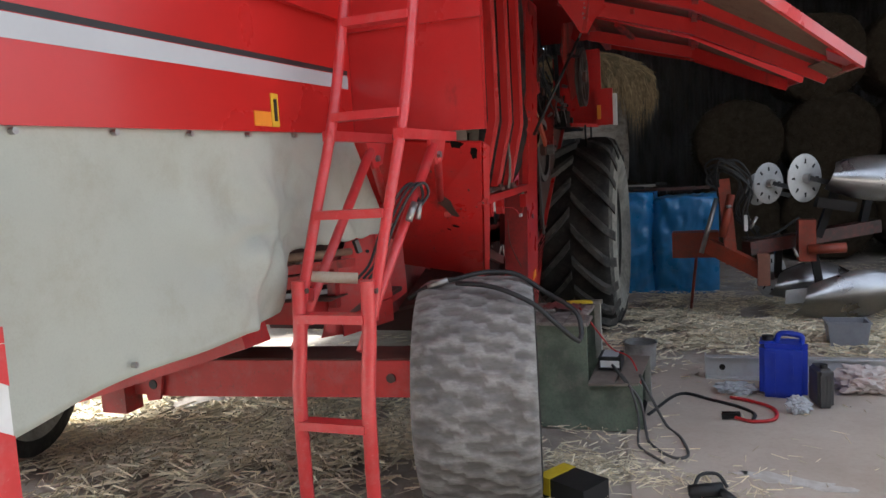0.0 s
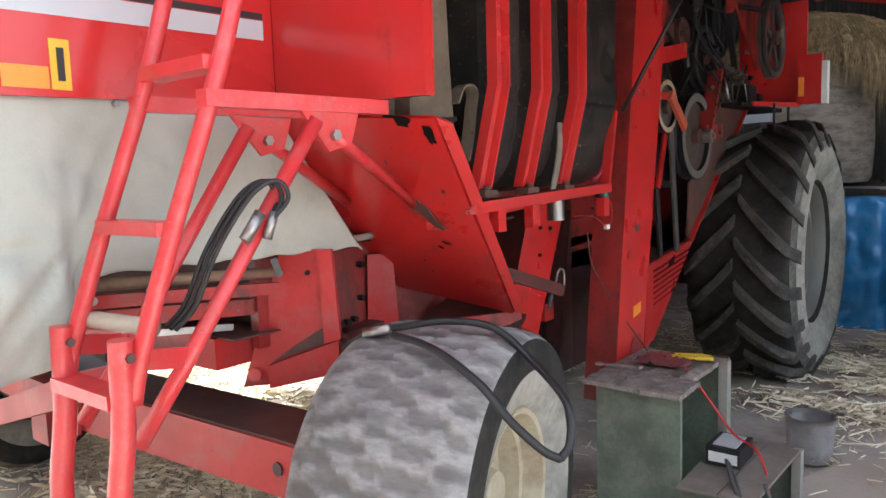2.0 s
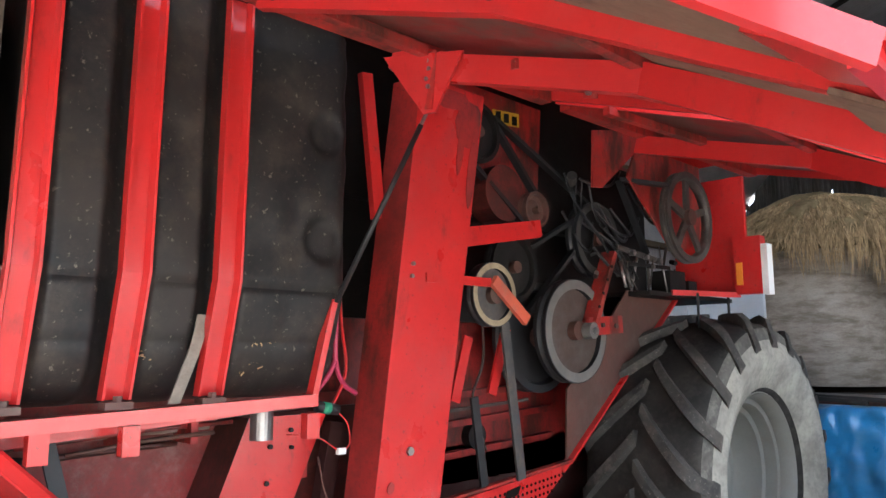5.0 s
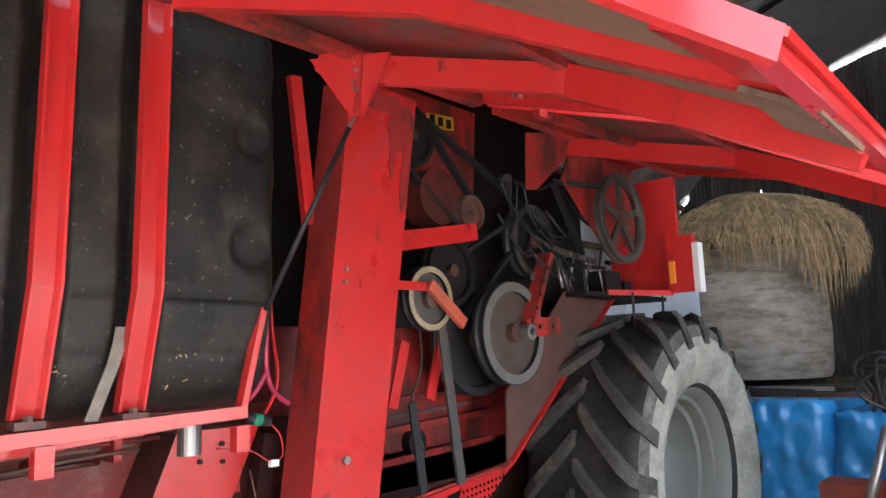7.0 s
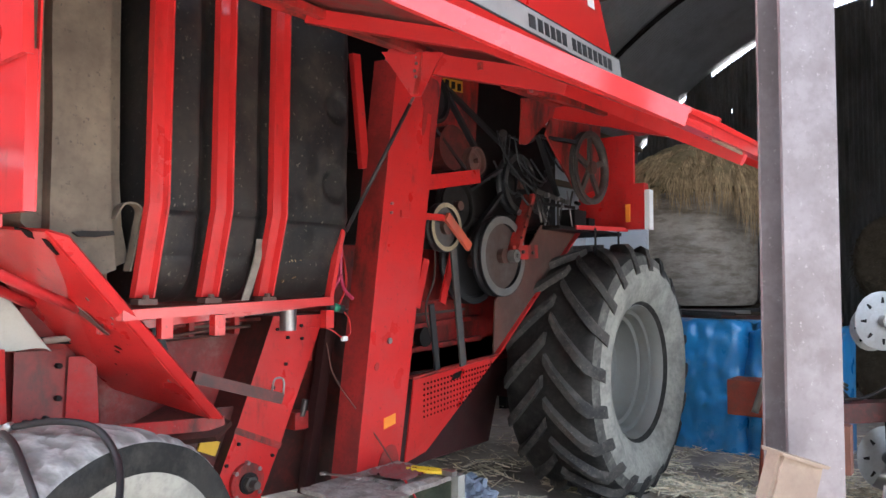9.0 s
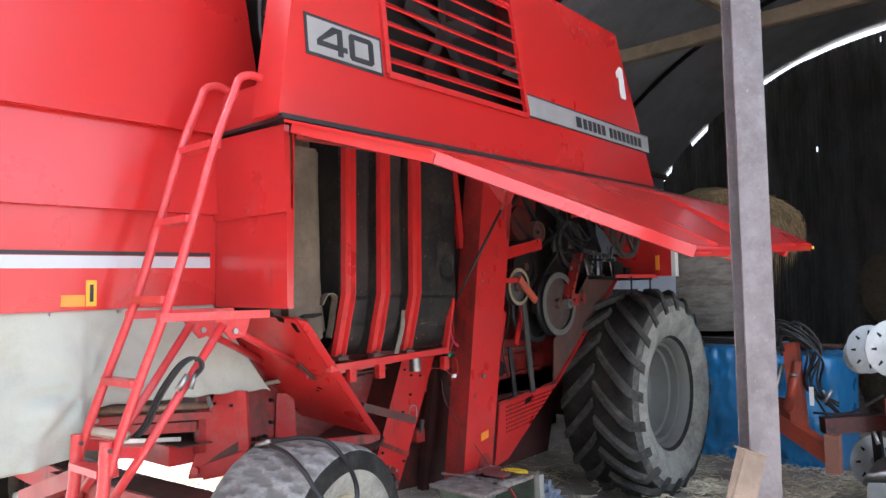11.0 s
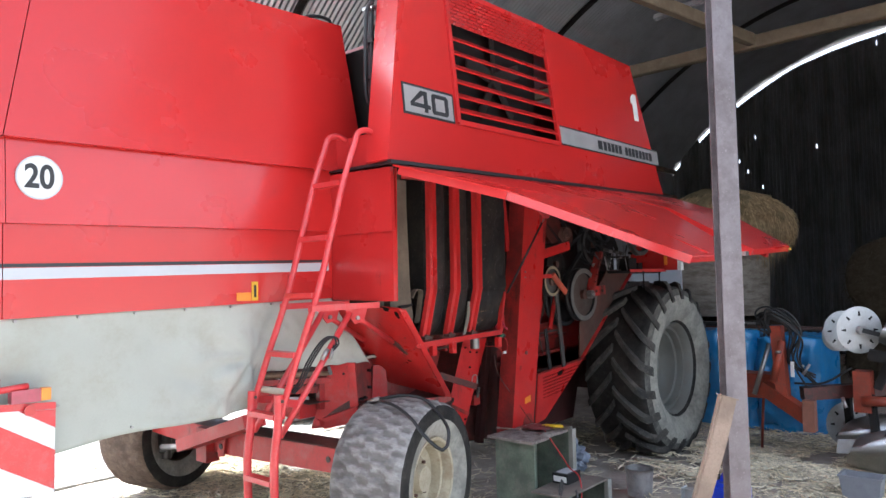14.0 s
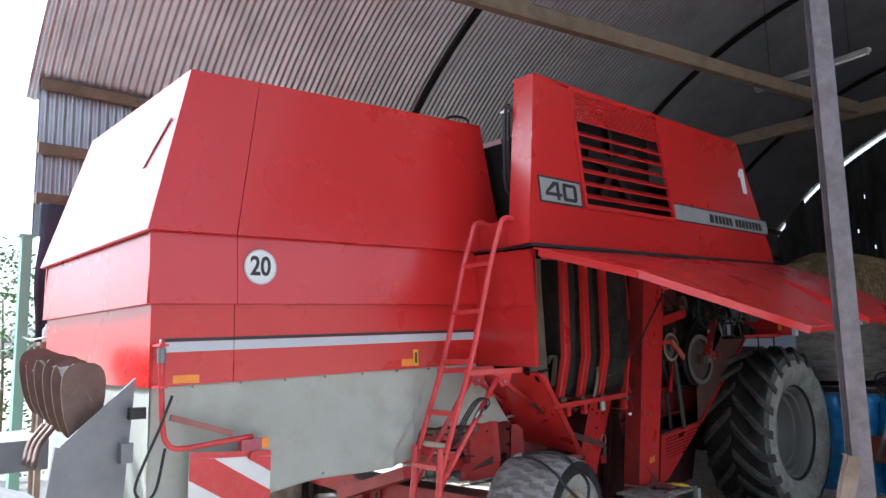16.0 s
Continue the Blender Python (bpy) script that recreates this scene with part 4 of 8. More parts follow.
for q in ((-1.285, 2.845, 1.19), (-1.36, 2.795, 1.20)):
    part("bracket_bolt", disc(B(), q, NB, 0.008, 0.02, 6), DARK, ear)

# discharge chute plate with folded edge
bm = plate(B(), [(-1.32, 2.76, 1.69), (-0.712, 2.815, 1.646), (-0.945, 3.53, 0.98), (-1.38, 3.35, 1.08)], 0.012)
part("chute_plate", bm, RED, combine, "red inclined chute plate with rust-edged holes", bevel=0.003)
bm = plate(B(), [(-0.712, 2.815, 1.646), (-0.70, 2.87, 1.63), (-0.93, 3.57, 0.975), (-0.945, 3.53, 0.98)], 0.012)
part("chute_flange", bm, RED_GLOSS, combine, bevel=0.003)

# plastic tank seen in the door opening
WEB = mat("dust_caked_grey_clip", (0.30, 0.25, 0.21), 0.8, 0, (0.2, 0.14, 0.11), 12, 0.8, 80, 0.2)
def tank_mesh(y0, y1, x0, x1, z0, z1, seed, r=0.09, cuts=5, grooves=()):
    bm = box(B(), (x0, y0, z0), (x1, y1, z1))
    bmesh.ops.bevel(bm, geom=list(bm.edges), offset=r, segments=4, affect='EDGES')
    bmesh.ops.subdivide_edges(bm, edges=[e for e in bm.edges if e.calc_length() > 0.12], cuts=cuts, use_grid_fill=True)
    for v in bm.verts:
        v.co.x += 0.012 * noise.noise(v.co * 3 + Vector((seed, 0, 0))) + 0.02 * math.sin((v.co.z - 1.5) * 5.5) * (1 if v.co.x > -1.2 else 0) * 0.4
        if grooves and v.co.x > -1.2:
            v.co.x -= sum(0.07 * math.exp(-((v.co.y - g) / 0.05) ** 2) for g in grooves) - 0.012
            v.co.x -= 0.010 * math.exp(-((v.co.z - 1.70) / 0.012) ** 2) + 0.008 * math.exp(-((v.co.z - 1.60) / 0.01) ** 2)
    return bm


def tank_end_mesh():
    """The rear end of the tank; its underside follows the chute."""
    bm = tank_mesh(2.82, 3.13, -1.4, -0.86, 1.46, 2.56, 4, 0.06)
    for v in bm.verts:
        if v.co.y > 2.95:
            # bellied and rounded at the foot
            v.co.y += (v.co.y - 2.95) * 0.22 * max(0.0, min(1.0, (1.72 - v.co.z) / 0.12))
            if v.co.z < 1.60:
                v.co.z += 0.7 * max(0.0, v.co.y - 3.06) * (1.60 - v.co.z) / 0.14
        v.co.z = max(v.co.z, 1.70 - (v.co.y - 2.76) * 1.03 + 0.04)
    return bm


def belly_tank():
    """Moulded tank with a rounded belly between the posts and two round dimples."""
    bm = B()
    ny, nz, y0, y1, z0, z1 = 120, 110, 3.19, 4.13, 1.42, 2.60
    rows = []
    for j in range(nz + 1):
        z = z0 + (z1 - z0) * j / nz
        row = []
        for i in range(ny + 1):
            y = y0 + (y1 - y0) * i / ny
            x = -0.785 - 0.07 * max(0.0, (1.755 - z) / 0.335)
            for g in (3.17, 3.422, 3.676):
                u = abs(y - g) / 0.075
                if u < 1:
                    x -= 0.055 * (1 - u * u) ** 1.5
            for e, r in ((z - z0, 0.14), (y1 - y, 0.09)):
                if e < r:
                    x -= r - math.sqrt(max(0.0, r * r - (r - e) ** 2))
            x -= 0.010 * math.exp(-((z - 1.745) / 0.012) ** 2) + 0.006 * math.exp(-((z - 1.585) / 0.01) ** 2)
            for cy, cz, r in ((4.02, 2.245, 0.062), (4.02, 1.905, 0.068)):
                d = math.hypot(y - cy, z - cz)
                x -= 0.016 / (1 + math.exp((d - r) / 0.005))
            x += 0.012 * noise.noise(Vector((1.0, y * 4, z * 4))) + 0.004 * noise.noise(Vector((5.0, y * 16, z * 12)))
            row.append(bm.verts.new((x, y + 0.012 * noise.noise(Vector((9.0, 0.0, z * 9))) * (i / ny) ** 6, z)))
        rows.append(row)
    for a, b in zip(rows, rows[1:]):
        for k in range(ny):
            bm.faces.new((a[k], a[k + 1], b[k + 1], b[k]))
    rim = rows[0] + [r[-1] for r in rows[1:]] + rows[-1][-2::-1] + [r[0] for r in rows[-2:0:-1]]
    back = [bm.verts.new((-1.4, v.co.y, v.co.z)) for v in rim]
    for k in range(len(rim)):
        q = (k + 1) % len(rim)
        bm.faces.new((rim[q], rim[k], back[k], back[q]))
    bm.faces.new(back[::-1])
    return bm


part("fuel_tank", belly_tank(), PLASTIC, combine, "dusty black moulded plastic tank", smooth=45)
te = part("tank_end", tank_end_mesh(), PLASTIC_TAN, combine, "dust-caked tan tank end", smooth=45)
bm = B()
curl = smooth_line([(-0.85, 3.075, 1.70), (-0.845, 3.10, 1.748), (-0.84, 3.135, 1.757), (-0.84, 3.160, 1.735), (-0.845, 3.155, 1.68), (-0.85, 3.145, 1.60), (-0.86, 3.135, 1.53)], 4)
rows = []
for k, p in enumerate(curl):
    d = Vector(curl[min(k + 1, len(curl) - 1)]) - Vector(curl[max(k - 1, 0)])
    out = d.cross(Vector((1, 0, 0))).normalized() * 0.003
    rows.append([bm.verts.new(Vector(p) + Vector((sx * 0.022, 0, 0)) + out * so) for sx, so in ((-1, -1), (1, -1), (1, 1), (-1, 1))])
for r0, r1 in zip(rows, rows[1:]):
    for k in range(4):
        bm.faces.new((r0[k], r0[(k + 1) % 4], r1[(k + 1) % 4], r1[k]))
bm.faces.new(rows[0])
bm.faces.new(rows[-1][::-1])
part("peeled_strip", bm, PLASTIC_TAN, te, "curled strip peeling off the tank end", smooth=40)
part("scorch_mark", plate(B(), [(-0.838, 2.945, 1.650), (-0.838, 2.975, 1.656), (-0.838, 3.03, 1.658), (-0.838, 3.075, 1.662), (-0.838, 3.078, 1.648), (-0.838, 3.02, 1.638), (-0.838, 2.965, 1.637)], 0.02, (1, 0, 0)), DARK, te)
for y in (3.17, 3.42, 3.67):
    bm = B()
    prof = [(0.008, -0.036), (0.008, -0.029), (-0.016, -0.022), (-0.016, 0.022), (0.008, 0.029), (0.008, 0.036), (-0.028, 0.036), (-0.028, -0.036)]
    rows = [[bm.verts.new((x + dx, yy + dy, z)) for dx, dy in prof] for x, yy, z in ((-0.815, y, 1.44), (-0.74, y + 0.005, 1.755), (-0.74, y + 0.012, 2.57))]
    for r0, r1 in zip(rows, rows[1:]):
        for k in range(8):
            bm.faces.new((r0[k], r0[(k + 1) % 8], r1[(k + 1) % 8], r1[k]))
    bm.faces.new(rows[0])
    bm.faces.new(rows[-1][::-1])
    c = part("channel_post", bm, RED_GLOSS, combine, "red pressed-steel channel post")
    fc = part("foot_clip", box(B(), (-0.835, y - 0.034, 1.418), (-0.785, y + 0.034, 1.436)), BROWN_RED, c, bevel=0.005)
    part("clip_bolt", disc(B(), (-0.80, y, 1.44), (0, 0, 1), 0.012, 0.02, 6), BROWN_RED, fc)
part("tank_rail", bar(B(), (-0.80, 3.08, 1.385), (-0.80, 4.0, 1.415), 0.045, 0.035), RED_GLOSS, combine, "red angle rail under the tank", bevel=0.003)
part("rail_end_post", bar(B(), (-0.80, 3.985, 1.40), (-0.80, 4.06, 1.72), 0.035, 0.02, (0, 1, 0)), RED, combine)

# column with its two visible faces
bm = B()
lo = [(-0.88, 4.22, 0.45), (-0.88, 4.51, 0.45), (-1.14, 4.51, 0.45), (-1.02, 4.20, 0.45)]
hi = [(-0.86, 4.49, 2.60), (-0.86, 4.84, 2.60), (-1.12, 4.84, 2.60), (-1.0, 4.47, 2.60)]
a = [bm.verts.new(p) for p in lo]
b = [bm.verts.new(p) for p in hi]
bm.faces.new(a[::-1])
bm.faces.new(b)
for i in range(4):
    bm.faces.new((a[i], a[(i + 1) % 4], b[(i + 1) % 4], b[i]))
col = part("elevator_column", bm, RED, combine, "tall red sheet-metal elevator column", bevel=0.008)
# rear and inner faces carry their shade as a darker, grimier red
col.data.materials.append(SHADED_GRIME)
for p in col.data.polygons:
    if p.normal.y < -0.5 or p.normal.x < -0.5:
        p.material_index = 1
part("bolt", disc(B(), (-0.868, 4.449, 1.215), (1, 0, 0), 0.016, 0.012, 6), STEEL, col)
part("sticker", plate(B(), [(-0.873, 4.42, 0.80), (-0.873, 4.50, 0.815), (-0.873, 4.50, 0.865), (-0.873, 4.42, 0.85)], 0.004), ORANGE, col, "small orange sticker")

# inclined return elevator
EX = -1.15
bm = plate(B(), [(EX, 3.98, 1.34), (EX, 3.78, 0.84), (EX, 3.70, 0.66), (EX, 3.73, 0.55), (EX, 3.82, 0.49), (EX, 3.92, 0.54), (EX, 4.02, 0.745), (EX, 4.29, 1.34)], 0.24, (1, 0, 0))
elev = part("return_elevator", bm, RED, combine, "red inclined return elevator with a bearing at its foot", bevel=0.006)
# edge and inner faces: grime and their own shade in one dark red
elev.data.materials.append(OILY_SHADED)
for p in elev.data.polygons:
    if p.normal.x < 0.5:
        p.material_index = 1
part("elevator_seam", plate(B(), [(EX + 0.006, 3.775, 0.85), (EX + 0.006, 4.02, 0.74), (EX + 0.006, 4.035, 0.765), (EX + 0.006, 3.785, 0.875)], 0.006, (1, 0, 0)), RED_DIRTY, combine)
pl = part("bearing_plate", disc(B(), (EX + 0.01, 3.84, 0.63), (1, 0, 0), 0.085, 0.02, 28), RED_DIRTY, combine, bevel=0.004)
part("bearing_ring", disc(B(), (EX + 0.022, 3.84, 0.63), (1, 0, 0), 0.046, 0.016, 24), DARK, pl, bevel=0.003)
part("shaft", disc(B(), (EX + 0.045, 3.84, 0.63), (1, 0, 0), 0.018, 0.08, 16), GREASY, pl, bevel=0.003)
part("shaft_nut", disc(B(), (EX + 0.038, 3.84, 0.63), (1, 0, 0), 0.034, 0.022, 6), GREASY, pl, bevel=0.003)

# perforated guard, mudguard plate, lamp box
bm = plate(B(), [(-0.90, 4.60, 0.60), (-0.93, 4.80, 0.62), (-1.02, 5.60, 1.04), (-0.91, 4.68, 1.0)], 0.008)
part("guard", bm, RED, combine, "red perforated guard plate")
bm = plate(B(), [(-1.05, 5.60, 1.05), (-1.05, 6.77, 1.92), (-1.05, 6.19, 1.89), (-1.05, 5.62, 1.38)], 0.01)
part("mudguard_plate", bm, BROWN_RED, combine, "grimy mudguard plate with a red edge")
part("mudguard_edge", bar(B(), (-1.035, 5.60, 1.04), (-1.035, 6.77, 1.92), 0.03, 0.012), RED, combine)
part("lamp_box", box(B(), (-0.75, 6.87, 1.885), (-0.592, 6.94, 2.22)), RED, combine, bevel=0.01)
part("lamp_bracket_panel", box(B(), (-1.15, 6.93, 1.9), (-0.70, 6.96, 2.6)), RED, combine)

# raised side door
def mid(a, b, t):
    return tuple(a[i] + (b[i] - a[i]) * t for i in range(3))


H1, H2 = (-0.56, 2.63, 2.525), (-0.66, 6.95, 2.66)
DOORS = ((H1, mid(H1, H2, 0.530), (0.15, 2.80, 2.31), (0.13, 4.94, 2.352), (0.862, 3.66, 1.925), (0.832, 4.58, 1.958)),
         (mid(H1, H2, 0.538), H2, (0.13, 5.04, 2.356), (0.12, 6.45, 2.39), (0.785, 4.98, 1.995), (0.765, 5.95, 2.045)))
door, front_door = [part("side_door", plate(B(), [ha, ka, kb, hb], 0.012, (0.3, 0, 1)), RED_FADED, combine, lb) for (ha, hb, ka, kb, ta, tb), lb in zip(DOORS, ("rear half of the large red side door, swung up on a gas strut", "front half of the large red side door, swung up"))]
for (ha, hb, ka, kb, ta, tb), dr in zip(DOORS, (door, front_door)):
    part("door_lower_panel", plate(B(), [ka, ta, tb, kb], 0.012, (0.4, 0, 1)), RED_FADED, dr)

# ladder
RAIL = [(-0.79, 2.71, 2.75), (-0.79, 2.63, 2.768), (-0.79, 2.56, 2.74), (-0.79, 2.525, 2.66), (-0.795, 2.44, 2.43), (-0.805, 2.342, 2.083), (-0.822, 2.246, 1.738), (-0.858, 2.135, 1.40), (-0.885, 2.06, 1.15), (-0.895, 2.04, 1.05)]


def ladder():
    L = part("ladder", tube(B(), smooth_line(RAIL, 5), 0.019, 14), LADDER_RED, combine, "red tubular access ladder", smooth=True)
    part("rail", tube(B(), smooth_line([(x - 0.268, y - 0.012, z) for x, y, z in RAIL], 5), 0.019, 14), LADDER_RED, L, smooth=True)
    for dx in (0.0, -0.26):
        part("lower_rail", tube(B(), smooth_line([(-0.898 + dx, 2.025, 1.185), (-0.903 + dx, 2.02, 1.0), (-0.912 + dx, 2.0, 0.80), (-0.922 + dx, 2.01, 0.55), (-0.932 + dx, 2.03, 0.30)], 5), 0.025, 12), LADDER_RED, L, smooth=40)
        part("pivot_bolt", disc(B(), (-0.874 + dx, 2.03, 1.15), (1, 0, 0), 0.010, 0.014, 6), BROWN_RED, L)
        part("ladder_link", bar(B(), (-0.885 + dx, 2.02, 1.145), (-0.945 + dx, 2.20, 1.105), 0.012, 0.045), LADDER_RED, L, bevel=0.004)
        part("brace", tube(B(), [(-0.808 + dx, 2.49, 1.63), (-0.945 + dx, 2.20, 1.10), (-0.965 + dx, 2.08, 0.93)], 0.019, 12), LADDER_RED, L, smooth=True)
        part("hinge_plate", plate(B(), [(-0.805 + dx, 2.44, 1.655), (-0.805 + dx, 2.63, 1.655), (-0.815 + dx, 2.61, 1.575), (-0.82 + dx, 2.54, 1.555)], 0.012, (1, 0, 0)), LADDER_RED, L, bevel=0.003)
        part("hinge_bolt", disc(B(), (-0.81 + dx, 2.55, 1.595), (1, 0, 0), 0.014, 0.02, 6), STEEL, L)
    for z, x, y in ((0.345, -0.93, 2.02), (0.69, -0.918, 2.005), (1.058, -0.905, 2.025), (1.40, -0.858, 2.13), (1.74, -0.823, 2.24), (2.083, -0.805, 2.337), (2.42, -0.795, 2.44)):
        part("rung", box(B(), (x - 0.262, y - 0.03, z - 0.015), (x - 0.006, y + 0.03, z + 0.015)), LADDER_RED, L, bevel=0.006)
    # top bars and the stays that carry the ladder
    part("top_bar", bar(B(), (-0.828, 2.20, 1.665), (-0.81, 2.725, 1.668), 0.038, 0.036), LADDER_RED, L, bevel=0.014)
    part("back_bar", bar(B(), (-1.10, 2.20, 1.675), (-1.09, 2.72, 1.678), 0.038, 0.036), LADDER_RED, L, bevel=0.014)
    part("stay", tube(B(), [(-0.82, 2.56, 1.59), (-0.84, 2.62, 1.57), (-0.985, 3.03, 1.405)], 0.017, 12), LADDER_RED, L, smooth=True)
    part("stay", tube(B(), [(-1.09, 2.54, 1.60), (-1.11, 2.60, 1.58), (-1.25, 3.0, 1.41)], 0.017, 12), LADDER_RED, L, smooth=True)


ladder()

# warning board on a bent pole
bm = tube(B(), smooth_line([(-1.16, 0.282, 1.915), (-1.16, 0.285, 1.70), (-1.16, 0.30, 1.45), (-1.16, 0.325, 1.37), (-1.16, 0.39, 1.335), (-1.165, 0.60, 1.345), (-1.17, 0.82, 1.36)], 5), 0.015, 12)
pole = part("board_pole", bm, LADDER_RED, combine, "bent red tube carrying the warning board", smooth=True)
BTL, BTR = Vector((-1.175, 0.455, 1.30)), Vector((-1.195, 0.95, 1.262))
BU, BV = (BTR - BTL) / 0.43, Vector((0.0, 0.01, 1.0))


def on_board(u, v, off=0.0):
    return BTL + BU * u - BV * (0.425 - v) + Vector((off, 0, 0))


bd = part("warning_board", plate(B(), [on_board(0, 0), on_board(0.43, 0), on_board(0.43, 0.425), on_board(0, 0.425)], 0.006, (1, 0, 0)), WHITE, pole, "red and white striped warning board")


def clip(poly, f):
    out = []
    for i, p in enumerate(poly):
        q = poly[(i + 1) % len(poly)]
        a, b = f(p), f(q)
        if a >= 0:
            out.append(p)
        if a * b < 0:
            t = a / (a - b)
            out.append((p[0] + (q[0] - p[0]) * t, p[1] + (q[1] - p[1]) * t))
    return out


def band(lo_, hi_, sq):
    poly = clip(clip(sq, lambda p: p[1] + 0.62 * p[0] - lo_), lambda p: hi_ - p[1] - 0.62 * p[0])
    if len(poly) > 2:
        part("red_band", plate(B(), [on_board(u, v, 0.004) for u, v in poly], 0.003, (1, 0, 0)), LADDER_RED, bd)


for lo_, hi_ in ((-0.1, 0.10), (0.285, 0.47), (0.575, 0.66)):
    band(lo_, hi_, [(0, 0), (0.43, 0), (0.43, 0.395), (0, 0.395)])
part("top_strip", plate(B(), [on_board(0, 0.397, 0.004), on_board(0.43, 0.397, 0.004), on_board(0.43, 0.43, 0.004), on_board(0, 0.43, 0.004)], 0.003, (1, 0, 0)), LADDER_RED, bd)

# ---- engine housing details ----
grille = part("grille_frame", B(), RED, combine, "red louvred engine grille")
bm = B()
for a, b in ((GB0, GB1), (GB0, GT0), (GB1, GT1), (GT0, GT1)):
    bar(bm, eng(*a, 0.006), eng(*b, 0.006), 0.035, 0.03, (1, 0, 0))
bmesh.ops.recalc_face_normals(bm, faces=bm.faces)
bm.to_mesh(grille.data)
bm.free()
for i in range(1, 7):
    f = i / 7 * 0.75
    a, b = lerp2(GB0, GT0, f), lerp2(GB1, GT1, f)
    p, q = Vector(eng(*a, 0.0)), Vector(eng(*b, 0.0))
    part("slat", plate(B(), [p + Vector((0.016, 0, -0.024)), q + Vector((0.016, 0, -0.024)), q + Vector((-0.04, 0, 0.022)), p + Vector((-0.04, 0, 0.022))], 0.012), RED, grille)
# pressed mesh above the louvres: rows of small raised links
bm = B()
for r in range(9):
    f = 0.745 + r * 0.029
    for k in range(16):
        g0, g1 = (k + (0.5 if r % 2 else 0.0)) / 16.5, (k + 0.8 + (0.5 if r % 2 else 0.0)) / 16.5
        if g1 > 1:
            continue
        p = eng(*lerp2(lerp2(GB0, GT0, f), lerp2(GB1, GT1, f), g0), 0.0)
        q = eng(*lerp2(lerp2(GB0, GT0, f), lerp2(GB1, GT1, f), g1), 0.0)
        bar(bm, p, q, 0.014, 0.014, (1, 0, 0))
    bar(bm, eng(*lerp2(GB0, GT0, f + 0.0145), -0.004), eng(*lerp2(GB1, GT1, f + 0.0145), -0.004), 0.006, 0.005, (1, 0, 0))
for k in range(34):
    a = lerp2(lerp2(GB0, GT0, 0.735), lerp2(GB1, GT1, 0.735), k / 33)
    b = lerp2(lerp2(GB0, GT0, 0.99), lerp2(GB1, GT1, 0.99), k / 33)
    bar(bm, eng(*a, -0.004), eng(*b, -0.004), 0.008, 0.005, (0, 1, 0))
tagged(part("grille_mesh", bm, RED, grille, "red pressed mesh"), kind="stuff")
part("radiator", box(B(), (-1.02, 3.38, 2.9), (-0.92, 4.75, 3.9)), DARK, combine, "dusty dark radiator behind the grille")
bm = B()
for k in range(5):
    a = 2 * math.pi * k / 5 + 0.4
    bar(bm, (-0.87, 4.1, 3.4), (-0.87, 4.1 + 0.36 * math.cos(a), 3.4 + 0.36 * math.sin(a)), 0.11, 0.012, (1, 0.4, 0))
part("cooling_fan", bm, mat("fan_plastic", (0.03, 0.03, 0.027), 0.6), combine, "dusty cooling fan behind the louvres")


def eng_rect(name, y0, y1, z0, z1, off, material, parent, label="", slope=0.02, thick=0.003, round_=0.0):
    pts = [(y0, z0), (y1, z0 + slope * (y1 - y0)), (y1, z1 + slope * (y1 - y0)), (y0, z1)]
    return part(name, plate(B(), [eng(y, z, off) for y, z in pts], thick), material, parent, label)


badge = eng_rect("model_badge", 2.815, 3.345, 2.885, 3.095, 0.004, STRIPE_BLACK, combine, "grey model badge with a black border")
eng_rect("badge_face", 2.832, 3.328, 2.902, 3.078, 0.007, BADGE_GREY, badge)
ang = math.atan(0.02)


def block_numeral(polys, label):
    bm = B()
    for poly in polys:
        plate(bm, [eng(y, z + 0.02 * (y - 2.83), 0.0105) for y, z in poly], 0.003)
    return part("numeral", bm, STRIPE_BLACK, badge, label)


block_numeral([[(2.885, 2.945), (3.085, 2.945), (3.085, 2.972), (2.885, 2.972)], [(2.885, 2.9721), (2.918, 2.9721), (3.02, 3.0349), (3.02, 3.0599), (2.99, 3.0599)], [(3.02, 2.9721), (3.055, 2.9721), (3.055, 3.0599), (3.02, 3.0599)], [(3.02, 2.918), (3.055, 2.918), (3.055, 2.9449), (3.02, 2.9449)]], "black block numeral 4")
block_numeral([[(3.115, 2.918), (3.255, 2.918), (3.275, 2.9349), (3.275, 2.945), (3.10, 2.945), (3.10, 2.9349)], [(3.10, 2.9451), (3.137, 2.9451), (3.137, 3.0329), (3.10, 3.0329)], [(3.238, 2.9451), (3.275, 2.9451), (3.275, 3.0329), (3.238, 3.0329)], [(3.10, 3.033), (3.275, 3.033), (3.275, 3.043), (3.255, 3.06), (3.115, 3.06), (3.10, 3.043)]], "black block numeral 0")
band = eng_rect("name_band", 4.755, 6.90, 2.955, 3.125, 0.004, STRIPE_BLACK, combine, "long grey band with dark lettering bars", 0.022)
eng_rect("band_face", 4.77, 6.885, 2.968, 3.112, 0.007, BADGE_GREY, band, "", 0.022)
yy = 5.50
for w in (0.10, 0.075, 0.07, 0.07, 0.07, 0.075, -0.05, 0.07, 0.07, 0.075, 0.075, 0.075, 0.07, 0.075, 0.08):
    if w > 0:
        zc = 3.035 + 0.022 * (yy - 4.77)
        eng_rect("lettering_bar", yy, yy + w * 0.82, zc - 0.042, zc + 0.042, 0.010, STRIPE_BLACK, band, "", 0.022, 0.002)
    yy += abs(w) * 1.13
part("number_sticker", plate(B(), [eng(y, z, 0.010) for y, z in ((6.40, 3.43), (6.51, 3.435), (6.505, 3.72), (6.43, 3.72), (6.36, 3.66), (6.36, 3.60), (6.40, 3.62))], 0.004), WHITE, combine, "white sticker numeral 1")
